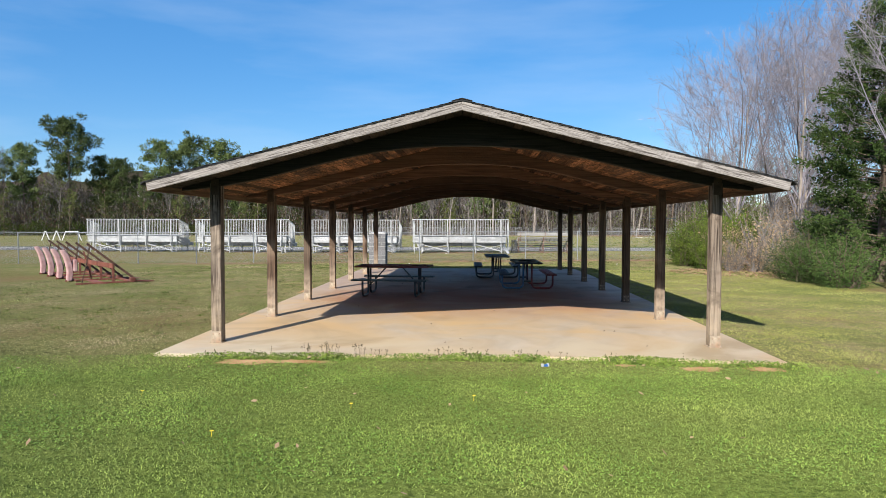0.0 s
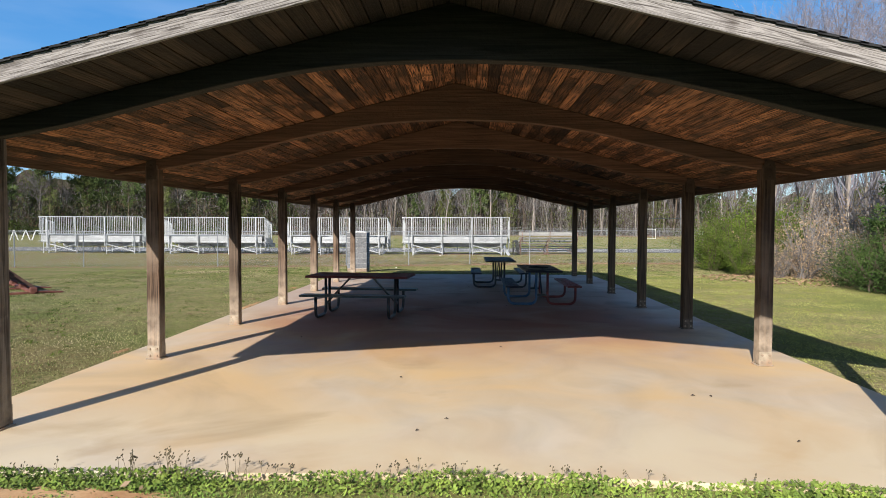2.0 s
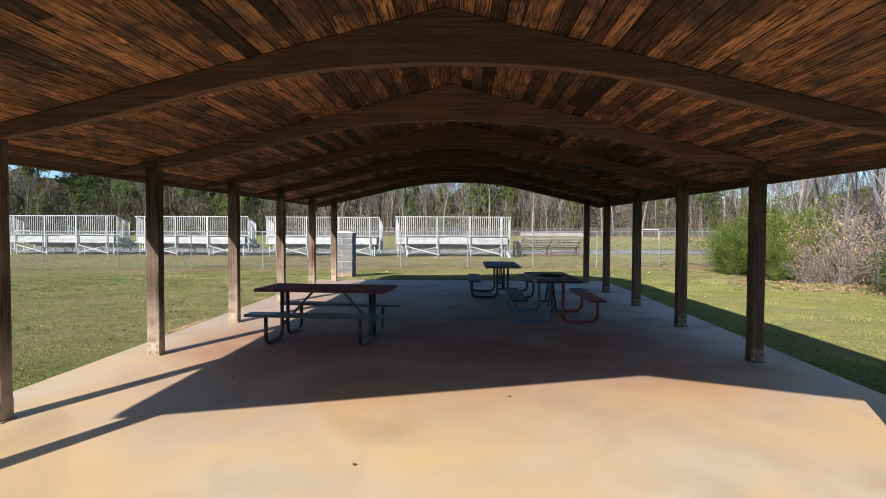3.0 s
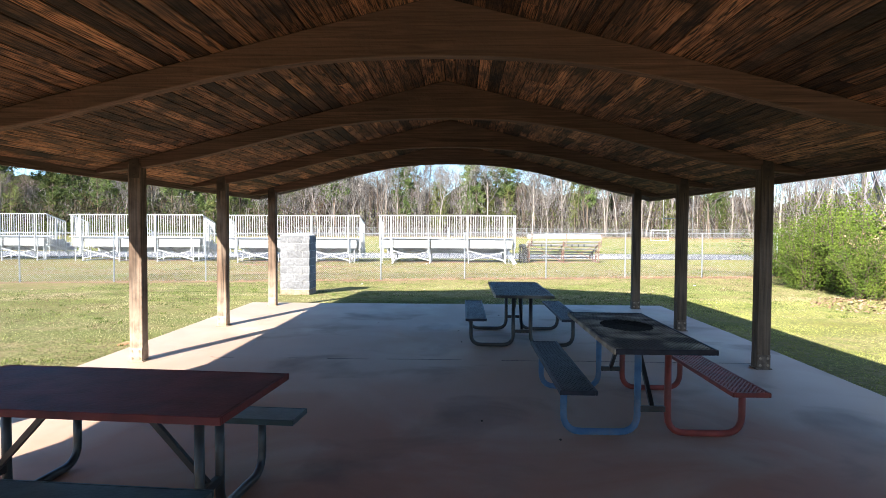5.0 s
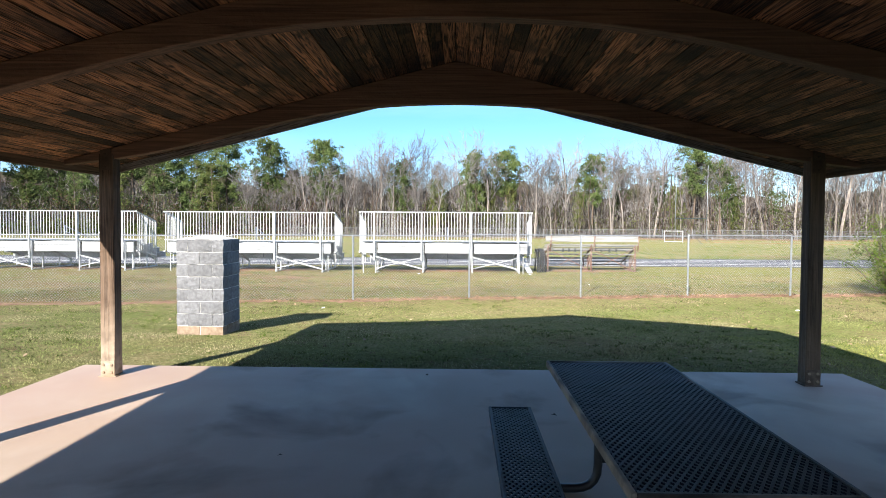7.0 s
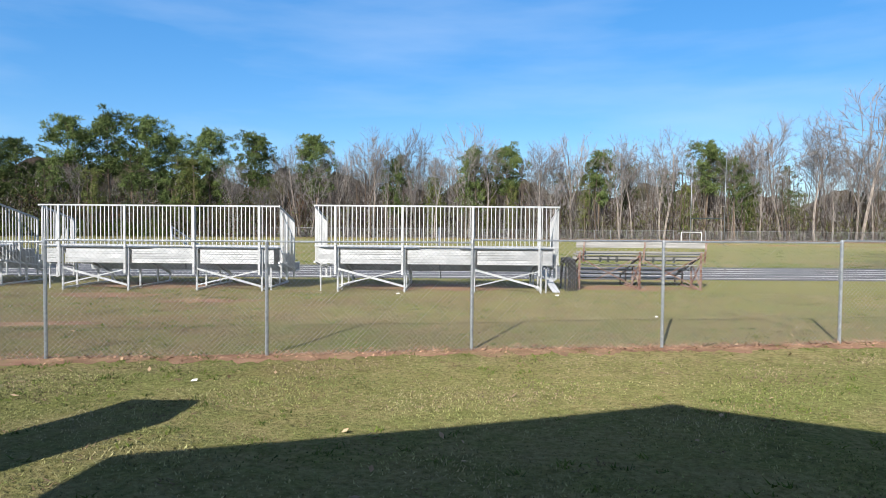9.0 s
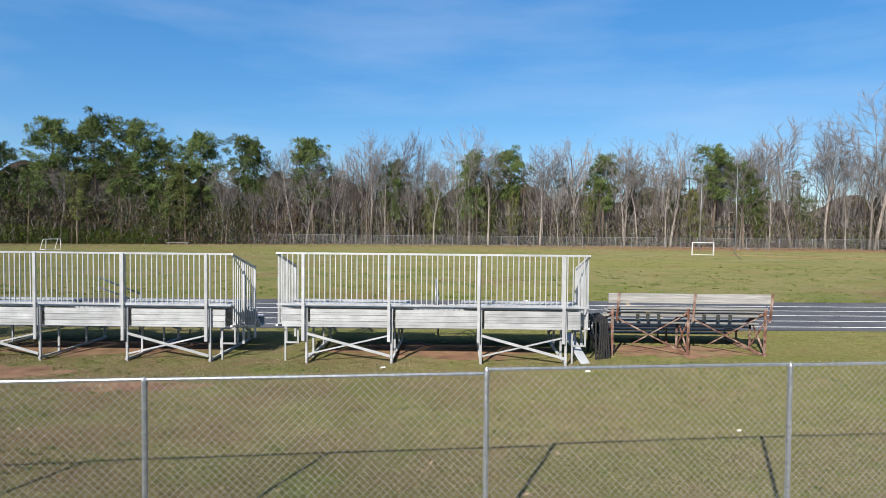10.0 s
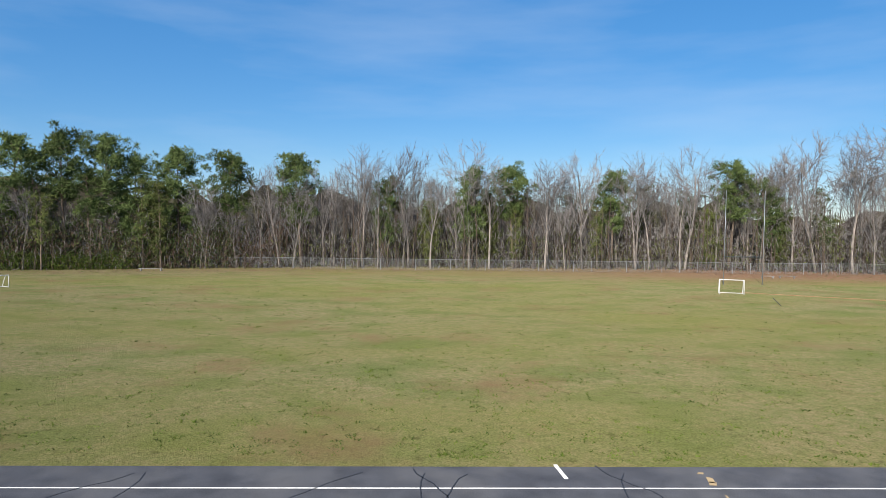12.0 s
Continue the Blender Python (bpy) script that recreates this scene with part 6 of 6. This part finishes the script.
def blades(name, x0, x1, y0, y1, count, high, wide, material, label, seed, patchy=0.3, flat=0.55):
    n = np.random.RandomState(seed)
    x, y = n.uniform(x0, x1, count), n.uniform(y0, y1, count)
    thick = 0.5 + 0.25 * np.sin(x * 2.1 + 1.7 * np.sin(y * 1.3)) + 0.25 * np.sin(y * 2.7 + 1.9 * np.sin(x * 0.9 + seed))
    slab = (x > SLAB[0] - 0.01) & (x < SLAB[1] + 0.01) & (y > slab_front(x) - 0.01) & (y < SLAB[3] + 0.01)
    pillar = (np.abs(x + 4.46) < 0.44) & (np.abs(y - 22.69) < 0.45)
    fence_y = FENCE_A.y + (x - FENCE_A.x) * FENCE_STEP.y / FENCE_STEP.x
    strip = (y > fence_y - 0.5) & (y < fence_y + 0.2) & (n.random(count) < 0.85)
    keep = (n.random(count) > patchy * (1 - thick)) & ~slab & ~pillar & ~in_dirt(x, y) & ~strip
    x, y, thick = x[keep], y[keep], thick[keep]
    count = len(x)
    a, h = n.uniform(0, 2 * np.pi, count), high * n.uniform(0.5, 1.2, count) * (0.7 + 0.5 * thick)
    w = wide * n.uniform(0.6, 1.3, count)
    z = ground_z(x, y) - 0.004
    lean = n.normal(0, flat, (count, 2)) * h[:, None]
    base = np.stack([x, y, z], 1)
    off = np.stack([np.cos(a) * w, np.sin(a) * w, np.zeros(count)], 1)
    tip = base + np.stack([lean[:, 0], lean[:, 1], h], 1)
    verts = np.stack([base - off, base + off, tip], 1).reshape(-1, 3)
    setting(name, fast_mesh(name, verts, np.arange(3 * count).reshape(-1, 3), material), label, "grass", "stuff")


blades("front_grass", -9, 9, -7.5, -0.7, 215000, 0.028, 0.0062, M_LUSH, "lush green grass and clover before the slab", 1, flat=0.7)
blades("side_grass", -15, -4.55, -1, 23, 150000, 0.03, 0.0085, M_TURF, "short green and straw grass beside the slab", 2, 0.6, 0.6)
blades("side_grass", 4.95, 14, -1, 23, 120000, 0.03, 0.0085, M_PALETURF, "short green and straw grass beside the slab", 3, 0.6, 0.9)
blades("rear_grass", -13, 13, 19.15, 27.5, 130000, 0.03, 0.009, M_TURF, "short green and straw grass behind the shelter", 6, 0.75, 0.6)
blades("fence_grass", -13, 13, 26, 38, 130000, 0.028, 0.012, M_DRYTURF, "short brown winter grass around the fence", 4, 1.0, 0.6)


def lawn_tufts():
    """Coarse clumps and dead thatch that roughen the lawn behind the shelter."""
    n = np.random.RandomState(67)
    for name, count, material, tall, label in (("lawn_tufts", 3600, M_LEAF, 0.05, "green clumps of coarse grass in the winter lawn"),
                                               ("lawn_thatch", 3000, M_FARLITTER, 0.03, "dead brown thatch lying in the winter lawn")):
        x, y = n.uniform(-13, 13, count), n.uniform(19.2, 38, count)
        side = n.random(count) < 0.3
        x, y = np.where(side, n.uniform(-14, -5, count), x), np.where(side, n.uniform(0, 20, count), y)
        keep = n.random(count) < np.clip(0.45 + 0.55 * np.sin(x * 0.8 + 2 * np.sin(y * 0.5)) * np.sin(y * 0.9 + x * 0.3), 0.08, 1)
        x, y = np.repeat(x[keep], 12), np.repeat(y[keep], 12)
        x, y = x + n.normal(0, 0.05, len(x)), y + n.normal(0, 0.05, len(x))
        m = len(x)
        base = np.stack([x, y, ground_z(x, y) - 0.005], 1)
        a, h = n.uniform(0, 2 * np.pi, m), tall * n.uniform(0.4, 1.2, m)
        off = np.stack([np.cos(a), np.sin(a), np.zeros(m)], 1) * 0.011
        tip = base + np.stack([n.normal(0, 0.045, m), n.normal(0, 0.045, m), h], 1)
        verts = np.stack([base - off, base + off, tip], 1).reshape(-1, 3)
        setting(name, fast_mesh(name, verts, np.arange(3 * m).reshape(-1, 3), material), label, "grass", "stuff")


lawn_tufts()


def field_tufts():
    """Dark tufts of coarser grass standing out of the field."""
    n = np.random.RandomState(61)
    x, y = n.uniform(-70, 75, 6500), 51 + 88 * n.random(6500) ** 1.7
    x = np.where(y < 80, x * 0.6, x)
    keep = n.random(6500) < np.clip(0.5 + 0.5 * np.sin(x * 0.11 + 1) * np.sin(y * 0.13 + x * 0.05) + 0.3 * np.sin(x * 0.9 + y), 0.08, 1)
    x, y = np.repeat(x[keep], 9), np.repeat(y[keep], 9)
    x, y = x + n.normal(0, 0.12, len(x)), y + n.normal(0, 0.12, len(x))
    count = len(x)
    base = np.stack([x, y, ground_z(x, y) - 0.01], 1)
    a, h = n.uniform(0, 2 * np.pi, count), n.uniform(0.03, 0.09, count)
    off = np.stack([np.cos(a), np.sin(a), np.zeros(count)], 1) * 0.035
    tip = base + np.stack([n.normal(0, 0.07, count), n.normal(0, 0.07, count), h], 1)
    verts = np.stack([base - off, base + off, tip], 1).reshape(-1, 3)
    setting("field_tufts", fast_mesh("field_tufts", verts, np.arange(3 * count).reshape(-1, 3), M_LEAF), "dark tufts of coarse grass across the field", "grass", "stuff")


field_tufts()


def scatter_leaves(name, points, size, material, label, seed, lift=0.012, tilt=0.35):
    n = np.random.RandomState(seed)
    pts = np.asarray(points, float)
    count = len(pts)
    z = ground_z(pts[:, 0], pts[:, 1]) + lift + n.random(count) * 0.03
    c = np.stack([pts[:, 0], pts[:, 1], z], 1)
    a, r = n.uniform(0, 2 * np.pi, count), size * n.uniform(0.5, 1.3, count)
    u = np.stack([np.cos(a), np.sin(a), n.normal(0, tilt, count)], 1) * r[:, None]
    v = np.stack([-np.sin(a), np.cos(a), n.normal(0, tilt, count)], 1) * r[:, None] * 0.6
    verts = np.stack([c - u, c + v, c + u, c - v], 1).reshape(-1, 3)
    k = np.arange(count) * 4
    tris = np.concatenate([np.stack([k, k + 1, k + 2], 1), np.stack([k, k + 2, k + 3], 1)])
    setting(name, fast_mesh(name, verts, tris, material), label, "leaf litter", "stuff")


def build_litter():
    n = np.random.RandomState(9)
    way = np.array(FENCE_STEP.normalized())
    d = n.uniform(-30, 15, 15000)
    off = n.normal(0, 0.13, 15000) + 0.02 - 0.3 * (n.random(15000) < 0.25) * n.random(15000)
    keep = n.random(15000) < np.clip(0.35 + 0.045 * (d + 8), 0.12, 1)
    d, off = d[keep], off[keep]
    pts = np.stack([FENCE_A.x + way[0] * d - way[1] * off, FENCE_A.y + way[1] * d + way[0] * off], 1)
    scatter_leaves("fence_leaf_litter", pts, 0.024, M_LITTER, "brown fallen leaves drifted along the fence", 10, 0.02)
    pts = np.stack([n.uniform(9.0, 17, 2600), n.uniform(17.5, 24, 2600)], 1)
    pts = pts[pts[:, 0] > 9.6 + np.abs(pts[:, 1] - 21.5) * 0.7]
    scatter_leaves("bush_leaf_litter", pts, 0.055, M_LITTER, "dry leaves gathered below the bushes", 12)
    pts = np.stack([n.uniform(-9, 9, 90), n.uniform(-6, -1, 90)], 1)
    scatter_leaves("scattered_leaves", pts, 0.035, M_DRYLEAF, "a few dry leaves lying in the grass", 13, 0.04)
    pts = np.stack([n.uniform(-14, 14, 420), n.uniform(19.5, 36, 420)], 1)
    scatter_leaves("scattered_leaves", pts, 0.04, M_DRYLEAF, "a few dry leaves lying in the grass", 14, 0.03)
    x = n.uniform(-75, 95, 11000)
    y = np.array([woods_line(v) for v in x]) - n.gamma(1.6, 4.0, 11000)
    scatter_leaves("field_leaf_litter", np.stack([x, y], 1), 0.2, M_FARLITTER, "rusty leaf litter along the far fence", 15, 0.0, 0.06)


build_litter()


def build_slab_leaves():
    rng = random.Random(19)
    for x, y in ((2.9, 1.5), (2.72, 1.52), (0.1, 0.55), (-0.15, 0.2), (-0.5, 2.2), (1.2, 9.3), (0.35, 13.9), (0.3, 15.0), (-1.2, 15.8), (3.1, 0.05), (-2.4, 4.9), (0.8, 4.2),
                 (0.55, 9.8), (1.1, 17.0), (-0.2, 18.6), (-2.0, 11.0)):
        r = rng.uniform(0.02, 0.035)
        m = Mesh()
        m.v = [(-r, 0, 0.004), (0, r * 0.6, 0.012), (r, 0, 0.003), (0, -r * 0.6, 0.014), (0, 0, 0.02)]
        m.f = [(0, 4, 1), (1, 4, 2), (2, 4, 3), (3, 4, 0)]
        ob = tagged(new("fallen_leaf", m.data("fallen_leaf", M_BRUSH)), "curled brown leaf lying on the concrete", "leaf", "leaves on the slab")
        ob.matrix_basis = pose(x, y, 0.001, 0, 0, rng.uniform(0, 360))


build_slab_leaves()


def leaf_bed(name, x, y, z, size, material, label, seed, tilt=0.45):
    """Small rounded leaves lying at all angles."""
    n = np.random.RandomState(seed)
    count = len(x)
    a, r = n.uniform(0, 2 * np.pi, count), size * n.uniform(0.6, 1.3, count)
    c = np.stack([x, y, z], 1)
    u = np.stack([np.cos(a), np.sin(a), n.normal(0, tilt, count)], 1) * r[:, None]
    v = np.stack([-np.sin(a), np.cos(a), n.normal(0, tilt, count)], 1) * r[:, None] * 0.8
    verts = np.stack([c - u, c + v, c + u, c - v], 1).reshape(-1, 3)
    k = np.arange(count) * 4
    tris = np.concatenate([np.stack([k, k + 1, k + 2], 1), np.stack([k, k + 2, k + 3], 1)])
    setting(name, fast_mesh(name, verts, tris, material), label, "weeds", "stuff")


def build_clover():
    n = np.random.RandomState(41)
    x, y = n.uniform(-8, 8, 75000), n.uniform(-5.5, -0.9, 75000)
    bed = np.sin(x * 1.3 + 2 * np.sin(y * 0.9)) + np.sin(y * 2.3 + 1.5 * np.sin(x * 0.8 + 1)) + 0.6 * np.sin(x * 4.1 + y * 3.3)
    keep = (bed + n.normal(0, 0.5, len(x)) > 0.1) & ~in_dirt(x, y)
    x, y = x[keep], y[keep]
    leaf_bed("clover", x, y, ground_z(x, y) + n.uniform(0.008, 0.04, len(x)), 0.0095, M_CLOVER, "low clover leaves among the grass", 42)


build_clover()


def build_weeds():
    """Leafy weeds that creep over the slab's front edge, with seed stalks in a few tufts."""
    n, rng, stalks = np.random.RandomState(23), random.Random(23), Mesh()
    x = n.uniform(SLAB[0] + 0.02, SLAB[1], 30000)
    lush = 0.55 + 0.3 * np.sin(x * 2.3 + 1) + 0.25 * np.sin(x * 5.1 + 2 * np.sin(x))
    lush = np.clip(lush, 0.2, 1) * np.clip((x + 4.4) / 0.8, 0.5, 1)
    depth = n.random(30000) ** 1.5
    edge = slab_front(x)
    y = edge + 0.06 * (lush - 0.4) * n.random(30000) - depth * 0.3
    top = (0.008 + 0.03 * lush) * np.clip(1.15 - depth, 0.1, 1)
    keep = (n.random(30000) < 0.62 * lush) & ~(in_dirt(x, y) & (n.random(30000) < 0.8))
    z = np.where(y > edge, 0.0, -0.05) + n.random(30000) * (top + np.where(y > edge, 0, 0.05))
    leaf_bed("edge_weeds", x[keep], y[keep], z[keep] + 0.004, 0.0135, M_WEED, "low green weeds along the slab edge", 24, 0.6)
    for cx, count, tall in ((-3.6, 3, 0.07), (-2.9, 4, 0.08), (-2.1, 10, 0.13), (-1.75, 12, 0.16), (-1.45, 9, 0.15), (-1.1, 6, 0.1), (-0.2, 6, 0.13), (0.05, 8, 0.12), (0.5, 4, 0.08),
                            (1.0, 6, 0.1), (1.5, 3, 0.07), (2.3, 4, 0.07), (3.1, 3, 0.06)):
        for _ in range(count):
            x = cx + rng.gauss(0, 0.1)
            y = float(slab_front(x)) - rng.uniform(0.0, 0.07)
            tip = Vector((x + rng.gauss(0, 0.03), y + rng.gauss(0, 0.02), tall * rng.uniform(0.6, 1.15)))
            stalks.tube([(x, y, -0.04), tuple(tip)], [0.0022, 0.0014], 3, caps=False)
            for j in range(4):
                q = tip + Vector((rng.gauss(0, 0.011), rng.gauss(0, 0.011), rng.gauss(-0.01, 0.014)))
                stalks.tube([tuple(q), (q.x + 0.006, q.y, q.z + 0.01)], [0.006, 0.003], 4)
    setting("weed_stalks", stalks.data("weed_stalks", M_WEEDHEAD), "thin brown seed stalks of the weeds", "weeds", "stuff")


build_weeds()


def build_rubbish():
    can = Mesh().tube([(-0.05, 0, 0.024), (-0.045, 0, 0.024), (-0.01, 0.012, 0.018), (0.04, 0.0, 0.024), (0.045, 0, 0.024)], [0.02, 0.027, 0.017, 0.026, 0.02], 12)
    c = thing("drink_can", 1.32, -1.27, -0.06, 20, "crushed blue and silver drink can in the grass", "can")
    part("can_body", can.data("can_body", M_CANBLUE, smooth=True), c)
    for s in (-1, 1):
        end = Mesh().tube([(s * 0.03, 0.002, 0.025), (s * 0.052, 0.002, 0.025)], 0.028, 12)
        part("can_end", end.data("can_end", M_ALU), c)
    for x, y, r in ((-3.3, 27.2, 0.045), (-1.5, 37.0, 0.06), (3.0, 36.9, 0.06), (4.6, 33.0, 0.035), (8.8, 27.5, 0.05)):
        m = Mesh()
        m.v = [(-r, -r * 0.5, 0), (r, -r * 0.6, 0.01), (r * 0.8, r * 0.5, 0.03), (-r * 0.7, r * 0.6, 0.02), (0, 0, r * 0.5)]
        m.f = [(0, 1, 4), (1, 2, 4), (2, 3, 4), (3, 0, 4), (3, 2, 1, 0)]
        ob = tagged(new("paper_scrap", m.data("paper_scrap", M_WHITE)), "crumpled white scrap of paper on the grass", "litter", "scraps on the lawn")
        ob.matrix_basis = pose(x, y, gz(x, y) + 0.01)
    for x, y in ((-1.05, -3.4), (-2.2, -4.4), (0.3, -3.0), (-3.6, -3.0)):
        m = Mesh().tube([(0, 0, 0), (0.005, 0, 0.06)], 0.002, 4)
        for k in range(8):
            a = math.pi * k / 4
            m.bar((0.005, 0, 0.06), (0.005 + 0.018 * math.cos(a), 0.018 * math.sin(a), 0.064), 0.01, 0.003)
        ob = tagged(new("dandelion", m.data("dandelion", M_YELLOW)), "single yellow dandelion flower in the lawn", "flower", "dandelions in the lawn")
        ob.matrix_basis = pose(x, y, gz(x, y))


build_rubbish()
